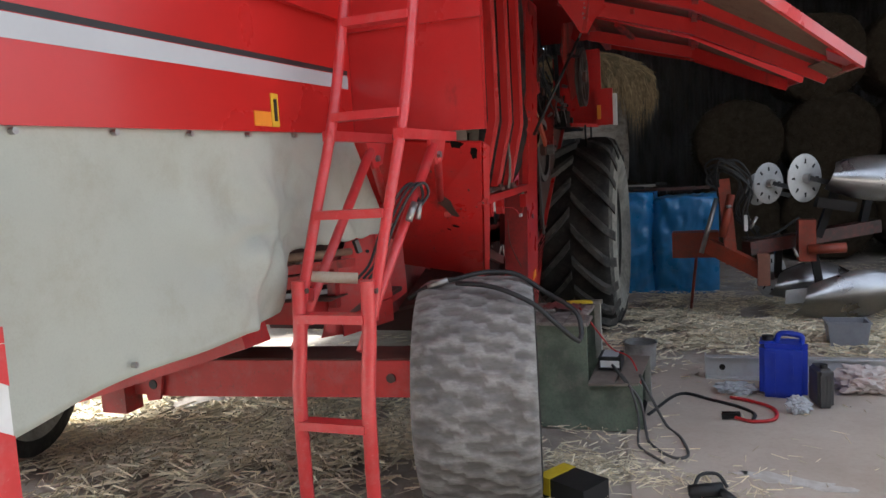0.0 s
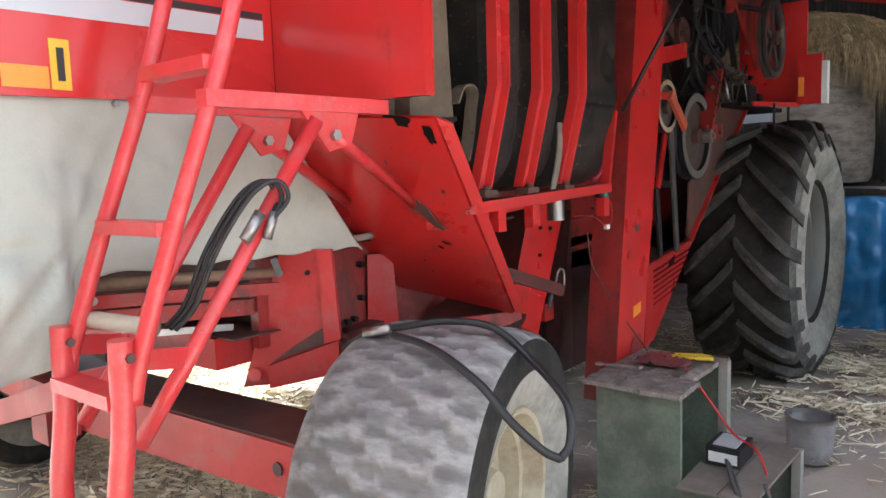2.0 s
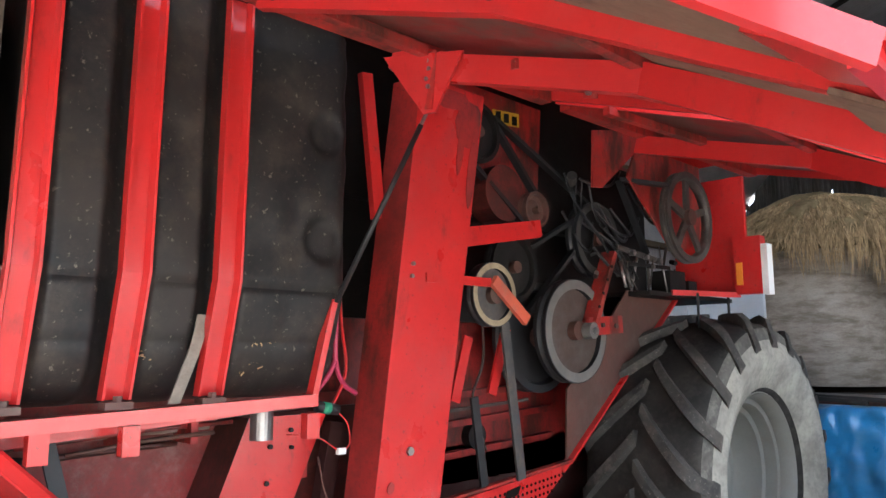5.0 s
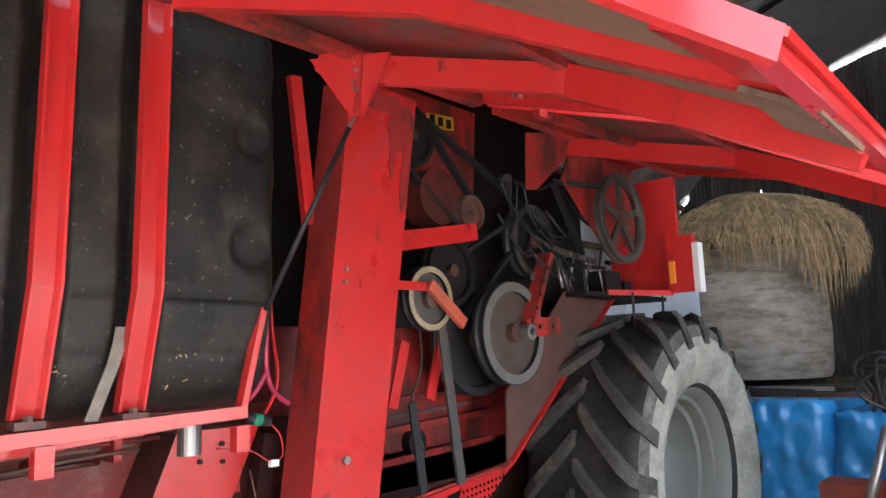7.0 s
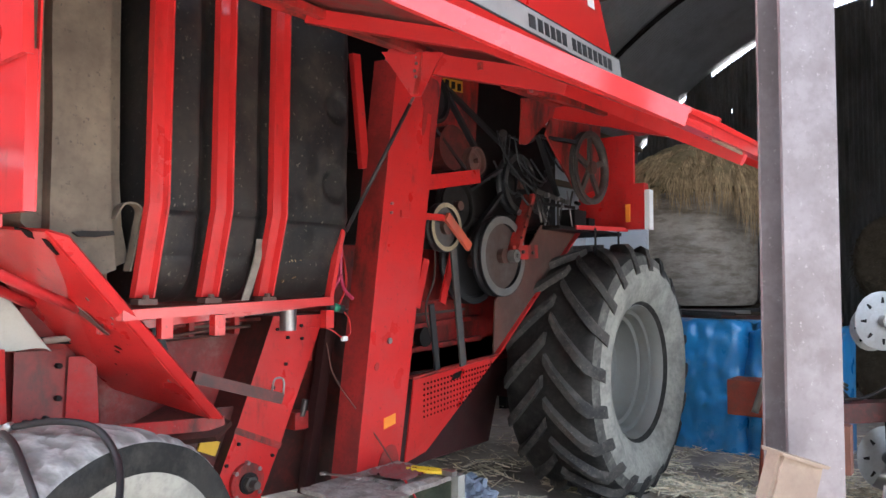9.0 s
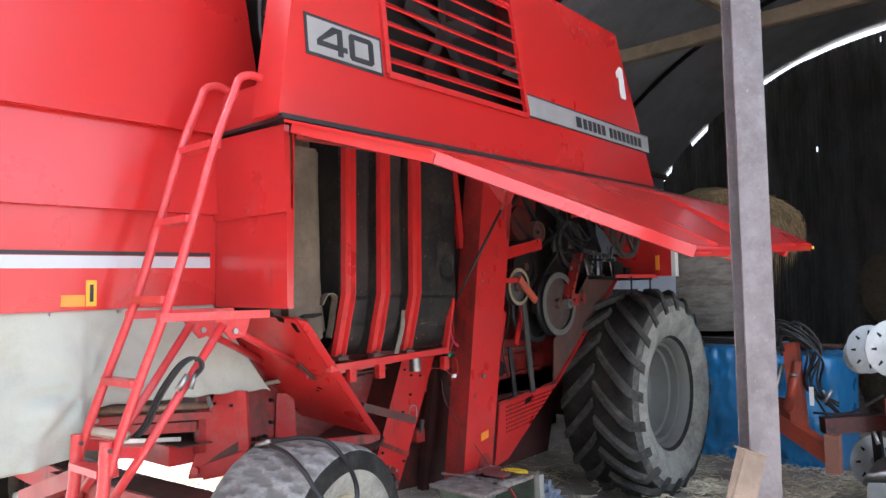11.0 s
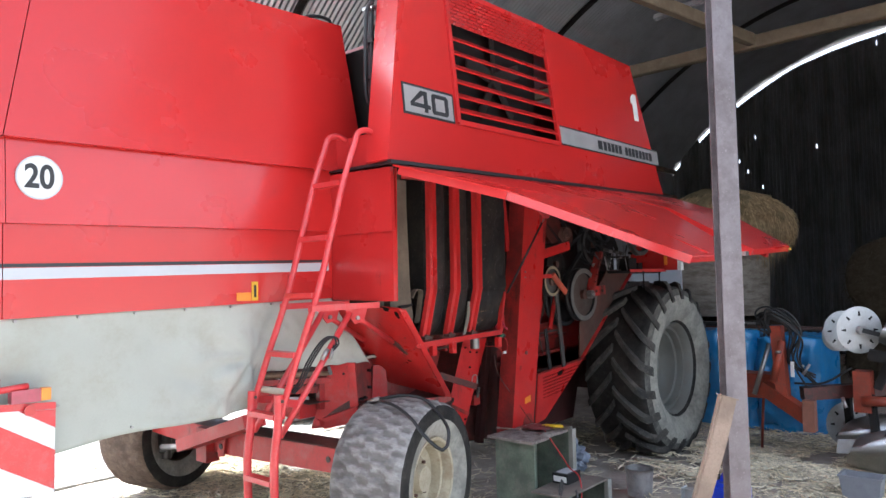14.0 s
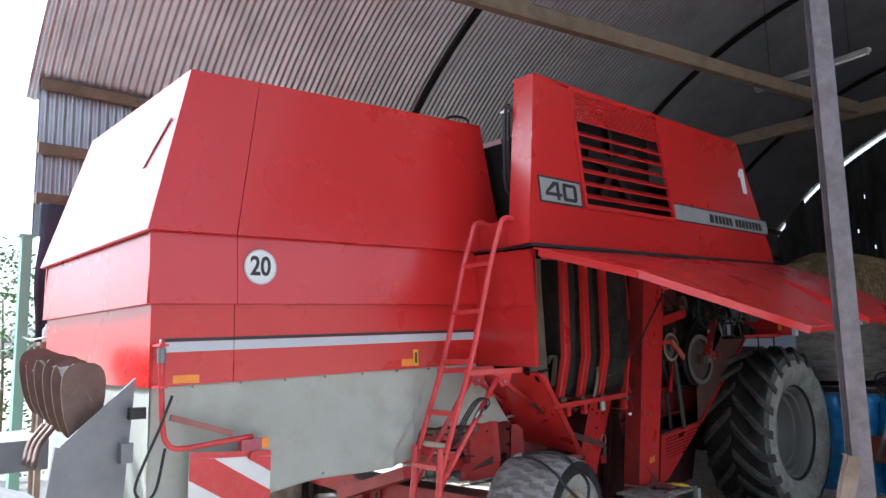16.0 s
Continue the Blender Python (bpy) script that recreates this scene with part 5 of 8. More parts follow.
# black hose bracket and mirror arm behind the engine's rear flange
bm = tube(B(), smooth_line([(-0.93, 2.84, 3.70), (-0.95, 2.80, 3.60), (-0.96, 2.79, 3.2), (-0.95, 2.80, 3.02), (-0.90, 2.84, 2.98)], 6), 0.013, 10)
part("hose", bm, BLACK, combine, "black rubber hose behind the engine", smooth=True)
for dx, dy in ((0.0, 0.0), (-0.05, 0.03)):
    part("bracket_rod", tube(B(), smooth_line([(-0.98 + dx, 2.87 + dy, 3.04), (-0.99 + dx, 2.88 + dy, 3.4), (-1.0 + dx, 2.90 + dy, 3.74)], 4), 0.014, 10), BLACK, combine, smooth=True)
for z in (3.2, 3.45, 3.68):
    part("bracket_clip", box(B(), (-1.06, 2.865, z - 0.012), (-0.965, 2.92, z + 0.012)), STEEL if z > 3.5 else BLACK, combine, bevel=0.004)
# shade between hood and engine, put in as a near-black box
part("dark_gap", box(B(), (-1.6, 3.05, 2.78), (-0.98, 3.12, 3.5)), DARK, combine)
part("grain_tank_edge", box(B(), (-1.75, 3.25, 3.2), (-1.2, 3.4, 3.62)), mat("sun_bleached_pink_paint", (0.62, 0.30, 0.29), 0.5, 0, (0.5, 0.2, 0.19), 5, 0.7, 60, 0.04), combine, bevel=0.02)
bm = tube(B(), smooth_line([(-1.75, 2.9, 3.66), (-1.75, 2.9, 3.80), (-1.72, 2.98, 3.84), (-1.70, 3.1, 3.84), (-1.70, 3.14, 3.78), (-1.70, 3.14, 3.66)], 5), 0.012, 8)
part("grab_handle", bm, BLACK, combine, smooth=True)
# dark seal line over the door hinge
part("seal_strip", bar(B(), (-0.60, 2.64, 2.55), (-0.70, 6.92, 2.675), 0.03, 0.022), BLACK, combine)
part("corner_seal", bar(B(), (-0.64, 2.69, 2.552), (HX + 0.02, 2.72, 2.56), 0.05, 0.016), BLACK, combine)

# ---- raised door: frame ribs below, latch ends, gas struts ----
def on_door(u, v, drop=0.0, which=0):
    """u along the hinge, v from hinge (0) over the bend (0.5) to the outer edge (1)."""
    ha, hb, ka, kb, ta, tb = [Vector(p) for p in DOORS[which]]
    h, k, t = ha.lerp(hb, u), ka.lerp(kb, u), ta.lerp(tb, u)
    p = h.lerp(k, v * 2) if v < 0.5 else k.lerp(t, v * 2 - 1)
    return p - Vector((0, 0, drop))


def door_rib(pts, w=0.03, h=0.09, material=RED_GLOSS, parent=None, label=""):
    bm = B()
    for p, q in zip(pts, pts[1:]):
        bar(bm, p, q, w, h)
    return part("door_rib", bm, material, parent or door, label, bevel=0.003)


for which, dr in ((0, door), (1, front_door)):
    door_rib([on_door(0.02, 0.03, 0.045, which), on_door(0.98, 0.03, 0.045, which)], 0.05, 0.06, RED_DIRTY, dr)
    door_rib([on_door(0.02, 0.5, 0.032, which), on_door(0.98, 0.5, 0.032, which)], 0.03, 0.04, RED_DIRTY, dr)
    door_rib([on_door(0.015, 0.98, 0.03, which), on_door(0.985, 0.98, 0.03, which)], 0.03, 0.05, RED_GLOSS, dr)
    for u in (0.008, 0.992):
        door_rib([on_door(u, 0.02, 0.03, which), on_door(u, 0.5, 0.03, which), on_door(u, 0.99, 0.03, which)], 0.018, 0.05, RED_GLOSS, dr)
door_rib([(-0.58, 4.12, 2.475), (-0.40, 4.20, 2.405), (0.14, 4.36, 2.262), (0.81, 4.32, 1.915)], 0.03, 0.085, RED_GLOSS, door, "deep red cross rib of the door")
door_rib([(-0.52, 3.62, 2.465), (0.14, 3.80, 2.275), (0.83, 3.95, 1.93)], 0.03, 0.055, RED_GLOSS, door)
door_rib([(-0.62, 5.62, 2.505), (0.12, 5.66, 2.30), (0.74, 5.46, 1.985)], 0.03, 0.08, RED_GLOSS, front_door, "deep red cross rib of the door")
door_rib([(-0.35, 4.95, 2.44), (-0.30, 5.62, 2.45)], 0.03, 0.03, RED_DIRTY, front_door)
door_rib([(-0.20, 4.24, 2.37), (-0.02, 4.90, 2.375)], 0.03, 0.03, RED_DIRTY, door)
door_rib([(-0.44, 3.05, 2.45), (-0.46, 4.14, 2.46)], 0.03, 0.03, RED_DIRTY, door)
part("hanging_tab", plate(B(), [(-0.02, 4.33, 2.335), (0.02, 4.335, 2.32), (0.02, 4.335, 2.235), (-0.02, 4.33, 2.245)], 0.006), RED_DIRTY, door, bevel=0.002)
for q in ((0.0, 4.322, 2.315), (0.0, 4.322, 2.255), (-0.38, 4.185, 2.43)):
    part("bolt", disc(B(), q, (0, -1, 0), 0.009, 0.016, 6), STEEL, door)
part("corner_gusset", plate(B(), [(0.70, 3.64, 1.985), (0.85, 3.66, 1.905), (0.85, 3.85, 1.91), (0.74, 3.86, 1.965)], 0.012), RED_GLOSS, door, bevel=0.003)
part("dusty_corner_pad", plate(B(), [(0.72, 3.90, 1.96), (0.83, 3.92, 1.90), (0.82, 4.24, 1.905), (0.70, 4.22, 1.975)], 0.01), TAN_DUST, door)
for y, z in ((4.53, 1.955),):
    part("door_latch", box(B(), (0.825, y - 0.03, z - 0.015), (0.885, y + 0.03, z + 0.012)), STEEL, door, bevel=0.005)
part("door_stop", disc(B(), (0.775, 5.93, 2.02), (0, 0, 1), 0.009, 0.02, 12), YELLOW, front_door, "small yellow rubber stop")
part("door_bracket", plate(B(), [(-0.60, 4.10, 2.47), (-0.34, 4.19, 2.44), (-0.44, 4.17, 2.27), (-0.48, 4.16, 2.27)], 0.012), RED_GLOSS, door, bevel=0.002)
part("bracket_strap", bar(B(), (-0.44, 4.155, 2.46), (-0.465, 4.155, 2.28), 0.045, 0.012, (0, 1, 0)), RED_DIRTY, door, bevel=0.003)
for x, z in ((-0.452, 2.43), (-0.448, 2.405), (-0.458, 2.375), (-0.452, 2.35)):
    part("bolt", disc(B(), (x, 4.146, z), (0, -1, 0), 0.007, 0.01, 6), STEEL, door)
for p, q in (((-0.46, 4.165, 2.30), (-0.75, 4.04, 1.71)),):
    st = part("gas_strut", tube(B(), [p, Vector(p).lerp(Vector(q), 0.3)], 0.006, 10), STEEL, combine, "thin gas strut holding the door up", smooth=True)
    part("cylinder", tube(B(), [Vector(p).lerp(Vector(q), 0.1), q], 0.0085, 10), BLACK, st, smooth=True)

# ---- machinery in the opening ----
def pulley(c, R, w, face, ring=None, spokes=0, name="pulley", label="", dark=DARK, bore=0.18):
    """A belt pulley with its axis along x: grooved edge, web or spokes, hub."""
    m = Matrix.Translation(c)
    prof = [(-w / 2, R * 0.86), (-w / 2, R), (-w * 0.2, R), (0, R * 0.94), (w * 0.2, R), (w / 2, R), (w / 2, R * 0.86), (w * 0.2, R * 0.82), (-w * 0.2, R * 0.82)]
    p = part(name, spin(B(), prof, m, 40, True), face, combine, label, smooth=35)
    if spokes:
        for k in range(spokes):
            a = 2 * math.pi * k / spokes + 0.3
            part("spoke", bar(B(), Vector(c) + Vector((0, 0.12 * R * math.cos(a), 0.12 * R * math.sin(a))), Vector(c) + Vector((0, 0.85 * R * math.cos(a), 0.85 * R * math.sin(a))), 0.02, R * 0.16, (0, -math.sin(a), math.cos(a))), face, p, bevel=0.004)
    else:
        part("web", spin(B(), [(w * 0.1, R * 0.84), (w * 0.02, R * 0.6), (w * 0.14, R * 0.4), (w * 0.14, 0.001)], m, 40), dark if ring else face, p, smooth=35)
    if ring:
        part("worn_ring", spin(B(), [(w * 0.51, R * 0.98), (w * 0.53, R * 0.92), (w * 0.51, R * 0.80)], m, 40), ring, p, smooth=True)
    part("hub", disc(B(), (c[0] + w * 0.25, c[1], c[2]), (1, 0, 0), R * bore, w * 0.9, 20), BROWN_RED, p, bevel=0.003)
    return p


GREYRING = mat("polished_belt_track", (0.20, 0.196, 0.185), 0.45, 0.3, (0.14, 0.135, 0.128), 9, 0.6, 80, 0.05, (0.25, 0.2, 0.15), 0.3)
CREAMRING = mat("cream_pulley_face", (0.36, 0.30, 0.19), 0.6, 0, (0.24, 0.19, 0.115), 9, 0.8, 80, 0.05, (0.09, 0.065, 0.045), 0.55)
RUSTWEB = mat("rust_stained_pulley_web", (0.10, 0.085, 0.075), 0.5, 0.2, (0.075, 0.045, 0.035), 7, 0.8, 80, 0.05, (0.14, 0.10, 0.08), 0.4)
DIMRING = mat("dull_belt_track", (0.075, 0.072, 0.068), 0.5, 0.3, (0.05, 0.046, 0.042), 9, 0.7, 80, 0.05)
GREYWEB = mat("grey_pulley_web", (0.085, 0.082, 0.08), 0.5, 0.3, (0.055, 0.05, 0.048), 9, 0.6, 80, 0.05, (0.2, 0.15, 0.1), 0.3)
pulley((-1.05, 5.666, 1.66), 0.255, 0.07, BLACK, GREYRING, 0, "large_pulley", "large belt pulley with a polished ring", RUSTWEB)
pulley((-1.20, 5.56, 1.63), 0.27, 0.08, BLACK, None, 0, "large_pulley", "black belt pulley", DARK)
pulley((-0.95, 4.968, 1.795), 0.135, 0.05, BLACK, CREAMRING, 0, "idler_pulley", "cream-faced idler pulley", GREYWEB, 0.30)
pulley((-0.80, 6.42, 2.29), 0.255, 0.05, GREASY, None, 5, "spoked_pulley", "spoked cast-iron pulley")
pulley((-1.10, 5.95, 2.15), 0.20, 0.07, BLACK, DIMRING, 0, "dark_pulley", "black belt pulley with a dull worn ring")
pulley((-1.00, 5.32, 2.21), 0.085, 0.06, BROWN_RED, None, 0, "idler_pulley", "grimy idler pulley", OILY_SHADED)
pulley((-1.05, 4.98, 2.52), 0.14, 0.06, DARK, None, 0, "dark_pulley", "black belt pulley")
pulley((-1.12, 5.30, 1.95), 0.16, 0.06, DARK, None, 0, "dark_pulley", "black belt pulley")


def belt(pts, w=0.02, h=0.035):
    bm = B()
    pts = [Vector(p) for p in pts]
    for p, q in zip(pts, pts[1:]):
        bar(bm, p, q, h, w, (q - p).cross(Vector((1, 0, 0))))
    return part("drive_belt", bm, BLACK, combine)


belt([(-1.05, 4.90, 2.42), (-1.02, 5.26, 2.15)])
belt([(-1.05, 5.10, 2.60), (-1.02, 5.40, 2.26)])
belt([(-1.05, 5.10, 2.62), (-1.10, 6.05, 2.28)])
belt([(-1.12, 5.42, 2.05), (-1.10, 5.85, 2.27)])
belt([(-1.10, 6.10, 2.10), (-1.10, 5.88, 1.80)])
belt([(-1.10, 5.80, 2.10), (-1.12, 5.42, 1.75)])
belt([(-0.80, 6.22, 2.44), (-0.95, 5.98, 2.46), (-1.0, 6.32, 2.10)])
# red plates and arms
bmk = plate(B(), [(-1.16, 4.90, 2.12), (-1.16, 5.56, 2.36), (-1.16, 5.60, 2.80), (-1.16, 4.90, 2.80)], 0.012, (1, 0, 0))
hp1 = part("drive_housing", bmk, RED_DIRTY, combine, "grimy red drive housing with a yellow sticker", bevel=0.003)
st = part("warning_sticker", plate(B(), [(-1.152, 5.22, 2.645), (-1.152, 5.415, 2.665), (-1.152, 5.415, 2.735), (-1.152, 5.22, 2.715)], 0.003, (1, 0, 0)), YELLOW, hp1, "yellow sticker with dark bars")
for k in range(3):
    part("sticker_bar", plate(B(), [(-1.149, 5.24 + k * 0.06, 2.665), (-1.149, 5.275 + k * 0.06, 2.67), (-1.149, 5.275 + k * 0.06, 2.715), (-1.149, 5.24 + k * 0.06, 2.71)], 0.003, (1, 0, 0)), DARK, st)
part("drum", disc(B(), (-1.08, 5.15, 2.27), (1, 0, 0), 0.13, 0.12, 28), OILY_SHADED, combine, bevel=0.01)
part("support_arm", bar(B(), (-0.95, 4.80, 2.02), (-0.97, 5.33, 2.12), 0.02, 0.08), RED, combine, bevel=0.003)
a1 = part("idler_arm", bar(B(), (-0.865, 4.52, 1.83), (-0.91, 4.92, 1.84), 0.012, 0.035), RED, combine, bevel=0.002)
part("arm_lever", bar(B(), (-0.90, 4.93, 1.85), (-0.90, 5.14, 1.69), 0.02, 0.05), mat("orange_red_paint", (0.55, 0.10, 0.05), 0.5, 0, (0.4, 0.08, 0.05), 8, 0.7, 80, 0.08, (0.2, 0.13, 0.1), 0.4), a1, "orange-red tension lever", bevel=0.003)
part("tension_arm", bar(B(), (-1.0, 5.95, 2.07), (-1.0, 5.76, 1.70), 0.03, 0.08, (1, 0, 0)), RED_DIRTY, combine, bevel=0.004)
part("tension_arm", bar(B(), (-0.99, 5.72, 1.68), (-0.99, 6.02, 1.70), 0.02, 0.09), RED_DIRTY, combine, bevel=0.004)
part("arm_hub", disc(B(), (-0.97, 5.71, 1.66), (1, 0, 0), 0.04, 0.05, 18), GREYRING, combine, bevel=0.004)
part("arm_nut", disc(B(), (-0.94, 5.71, 1.66), (1, 0, 0), 0.018, 0.02, 6), STEEL, combine)
for y, z in ((5.78, 1.78), (5.82, 1.85), (5.86, 1.92), (5.90, 1.99)):
    part("adjusting_hole", disc(B(), (-0.958, y, z), (1, 0, 0), 0.009, 0.004, 12), DARK, combine)
for y in (5.83, 5.95):
    part("bolt", disc(B(), (-0.977, y, 1.69), (1, 0, 0), 0.013, 0.018, 6), GREASY, combine)
part("strap", bar(B(), (-0.94, 5.04, 1.68), (-0.94, 5.135, 1.03), 0.012, 0.05, (0, 1, 0)), GREYWEB, combine, bevel=0.002)
part("strap", bar(B(), (-0.94, 4.85, 1.38), (-0.94, 4.905, 1.03), 0.012, 0.04, (0, 1, 0)), BLACK, combine, bevel=0.002)
part("link_bar", bar(B(), (-1.0, 4.88, 1.62), (-1.0, 4.80, 1.36), 0.012, 0.05, (0, 1, 0)), RED, combine, bevel=0.002)
part("link_bar", bar(B(), (-1.0, 5.12, 1.66), (-1.0, 5.02, 1.38), 0.012, 0.05, (0, 1, 0)), RED, combine, bevel=0.002)
for z in (1.06, 1.20, 1.33):
    part("body_rib", bar(B(), (-1.38, 4.6, z), (-1.38, 5.9, z + 0.06), 0.05, 0.03), SHADED_GRIME, combine, bevel=0.004)
part("pin_bar", bar(B(), (-1.2, 4.66, 1.29), (-1.2, 5.5, 1.33), 0.014, 0.014), GREASY, combine)
part("shaft_hole", disc(B(), (-1.37, 5.30, 1.16), (1, 0, 0), 0.06, 0.05, 24), DARK, combine)
part("grease_line", tube(B(), smooth_line([(-1.05, 5.02, 1.72), (-1.12, 5.10, 1.52), (-1.15, 5.06, 1.34), (-1.2, 5.2, 1.12)], 6), 0.006, 8), GREASY, combine, smooth=True)
part("hanger_bracket", plate(B(), [(-0.80, 5.54, 2.60), (-0.80, 6.12, 2.72), (-0.80, 5.60, 2.33), (-0.80, 5.52, 2.32)], 0.012, (1, 0, 0)), RED_DIRTY, combine, bevel=0.003)
part("pulley_plate", plate(B(), [(-0.90, 5.99, 2.47), (-0.90, 6.45, 2.10), (-0.90, 6.8, 2.2), (-0.90, 6.8, 2.66), (-0.90, 6.1, 2.66)], 0.012, (1, 0, 0)), RED_DIRTY, combine, bevel=0.003)
part("deck_edge", bar(B(), (-0.92, 6.44, 1.885), (-0.74, 6.9, 1.885), 0.02, 0.03), RED, combine)
part("deck", box(B(), (-1.5, 6.2, 1.86), (-0.92, 7.2, 1.885)), DARK, combine)
for y in (6.5, 6.88):
    part("deck_leg", bar(B(), (-0.80, y, 1.88), (-0.80, y, 1.62), 0.012, 0.012), DARK, combine)
part("orange_lamp", box(B(), (-0.735, 6.862, 1.94), (-0.70, 6.872, 2.07)), ORANGE, combine, bevel=0.004)
part("white_edge", box(B(), (-0.592, 6.872, 1.88), (-0.556, 6.945, 2.17)), WHITE, combine)
rnd = random.Random(11)
for k in range(8):
    y0, z0, w0, s0 = rnd.uniform(5.6, 6.3), rnd.uniform(2.05, 2.5), rnd.uniform(0.2, 0.5), rnd.uniform(0.06, 0.2)
    x0 = -1.05 + rnd.uniform(-0.1, 0.08)
    tilt = rnd.uniform(-0.12, 0.12)
    pts = [(x0 + 0.03 * math.sin(4 * u), y0 + w0 * u, z0 + tilt * u - s0 * 4 * u * (1 - u)) for u in (0, 0.25, 0.5, 0.75, 1)]
    part("hose", tube(B(), smooth_line(pts, 6), 0.008, 8), BLACK, combine, smooth=True)
for k in range(5):
    y0, z0 = rnd.uniform(5.7, 6.6), rnd.uniform(1.92, 2.3)
    part("fitting", disc(B(), (-0.98, y0, z0), (rnd.uniform(-1, 1), rnd.uniform(-1, 1), 0.3), rnd.uniform(0.008, 0.016), rnd.uniform(0.03, 0.07), 10), STEEL if k % 3 == 0 else DARK, combine)
for k in range(9):
    y0 = 6.02 + 0.075 * k + rnd.uniform(-0.02, 0.02)
    z0, z1 = 1.89, rnd.uniform(1.98, 2.16)
    part("rod", tube(B(), [(-1.0 + rnd.uniform(-0.08, 0.06), y0, z0), (-1.0 + rnd.uniform(-0.08, 0.06), y0 + rnd.uniform(-0.03, 0.03), z1)], rnd.uniform(0.004, 0.009), 8), GREASY if k % 3 else STEEL, combine, smooth=True)
part("linkage_bar", bar(B(), (-0.97, 5.98, 2.10), (-0.97, 6.42, 2.06), 0.012, 0.03), GREASY, combine, bevel=0.002)
part("linkage_bar", bar(B(), (-0.96, 6.05, 2.02), (-0.96, 6.50, 2.03), 0.010, 0.02), DARK, combine, bevel=0.002)
for y, z, r in ((6.10, 2.08, 0.018), (6.24, 2.07, 0.014), (6.38, 2.06, 0.018), (6.30, 2.02, 0.012)):
    part("nut", disc(B(), (-0.955, y, z), (1, 0, 0), r, 0.03, 6), STEEL, combine)
part("valve_body", box(B(), (-1.08, 6.50, 1.886), (-0.96, 6.68, 2.02)), DARK, combine, bevel=0.012)
part("valve_body", box(B(), (-1.06, 6.70, 1.886), (-0.95, 6.80, 1.97)), DARK, combine, bevel=0.012)
part("cable_fitting", disc(B(), (-1.02, 5.66, 2.42), (0.6, -0.7, 0.3), 0.026, 0.07, 14), GREASY, combine, bevel=0.004)
for k in range(5):
    y0 = 5.60 + 0.05 * k
    part("cable", tube(B(), smooth_line([(-1.02, y0, 2.44), (-1.05 + rnd.uniform(-0.04, 0.06), y0 + 0.10, 2.28 + rnd.uniform(-0.05, 0.05)), (-1.0, y0 + 0.28, 2.12 + rnd.uniform(-0.06, 0.06)), (-1.0, y0 + 0.42, 1.95)], 6), 0.005 + 0.001 * (k % 3), 8), BLACK, combine, smooth=True)
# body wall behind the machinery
part("body_wall", box(B(), (-1.44, 2.73, 0.95), (-1.40, 7.0, 2.75)), SHADED_GRIME, combine, "grimy red side wall of the threshing body")
# near-black panel: oily dirt and the door's shade in one colour
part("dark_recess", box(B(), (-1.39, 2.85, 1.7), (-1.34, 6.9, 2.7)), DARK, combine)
part("upright_frame", bar(B(), (-1.0, 4.33, 2.6), (-1.0, 4.40, 2.05), 0.03, 0.05, (0, 1, 0)), RED, combine, bevel=0.003)

# ---- under the tank: rails, filter cylinder, crank, brackets ----
part("filter_cylinder", disc(B(), (-1.0, 3.94, 1.345), (0, 0, 1), 0.036, 0.12, 20), STEEL, combine, "small grey filter cylinder", bevel=0.006)
part("under_rail", bar(B(), (-0.98, 3.1, 1.33), (-0.9, 3.95, 1.40), 0.03, 0.03), RED, combine, bevel=0.003)
for y in (3.25, 3.46, 4.0):
    part("rail_bracket", box(B(), (-0.835, y - 0.022, 1.30), (-0.80, y + 0.022, 1.375)), RED, combine, bevel=0.004)
part("crank_bar", bar(B(), (-0.965, 3.46, 1.135), (-0.93, 3.85, 1.01), 0.03, 0.045), OILY_SHADED, combine, "grimy crank bar", bevel=0.004)
part("crank_shackle", tube(B(), smooth_line([(-0.925, 3.80, 1.05), (-0.915, 3.80, 1.09), (-0.915, 3.825, 1.10), (-0.915, 3.85, 1.085), (-0.915, 3.85, 1.03)], 5), 0.0045, 8), STEEL, combine, smooth=True)
part("rubber_flap", bar(B(), (-1.0, 3.32, 1.335), (-0.98, 3.37, 1.14), 0.012, 0.04, (0, 1, 0)), BLACK, combine, bevel=0.003)
part("sieve_box_side", plate(B(), [(-1.36, 3.0, 0.82), (-1.36, 4.6, 0.82), (-1.36, 4.6, 1.4), (-1.36, 3.0, 1.4)], 0.02, (1, 0, 0)), mat("dust_caked_red_sheet", (0.34, 0.028, 0.026), 0.6, 0, (0.13, 0.04, 0.033), 3, 0.8, 60, 0.08, (0.30, 0.19, 0.155), 0.6, speck=(0.10, 0.05, 0.04)), combine, "dusty red sieve box side")
part("sieve_post", plate(B(), [(-1.335, 3.155, 0.88), (-1.275, 3.26, 0.93), (-1.28, 3.243, 1.21), (-1.33, 3.165, 1.21)], 0.02, (0.85, -0.5, 0)), RED_MATT, combine, "red folded upright of the sieve box", bevel=0.004)
part("sieve_recess", box(B(), (-1.352, 2.98, 0.92), (-1.346, 3.16, 1.24)), SHADED_GRIME, combine, bevel=0.002)
for dy, dz in ((3.02, 0.985), (3.055, 0.985), (3.09, 0.99), (3.13, 1.06), (3.13, 1.18)):
    part("bolt", disc(B(), (-1.335, dy, dz), (1, 0, 0), 0.011, 0.03, 6), DARK, combine)
part("recess_sill", bar(B(), (-1.30, 2.99, 0.955), (-1.30, 3.17, 0.965), 0.07, 0.02), OILY_SHADED, combine, bevel=0.003)
part("sieve_pan", plate(B(), [(-1.3, 3.2, 0.86), (-0.95, 3.55, 0.90), (-0.95, 3.62, 0.95), (-1.3, 3.6, 1.0)], 0.03), OILY_SHADED, combine)
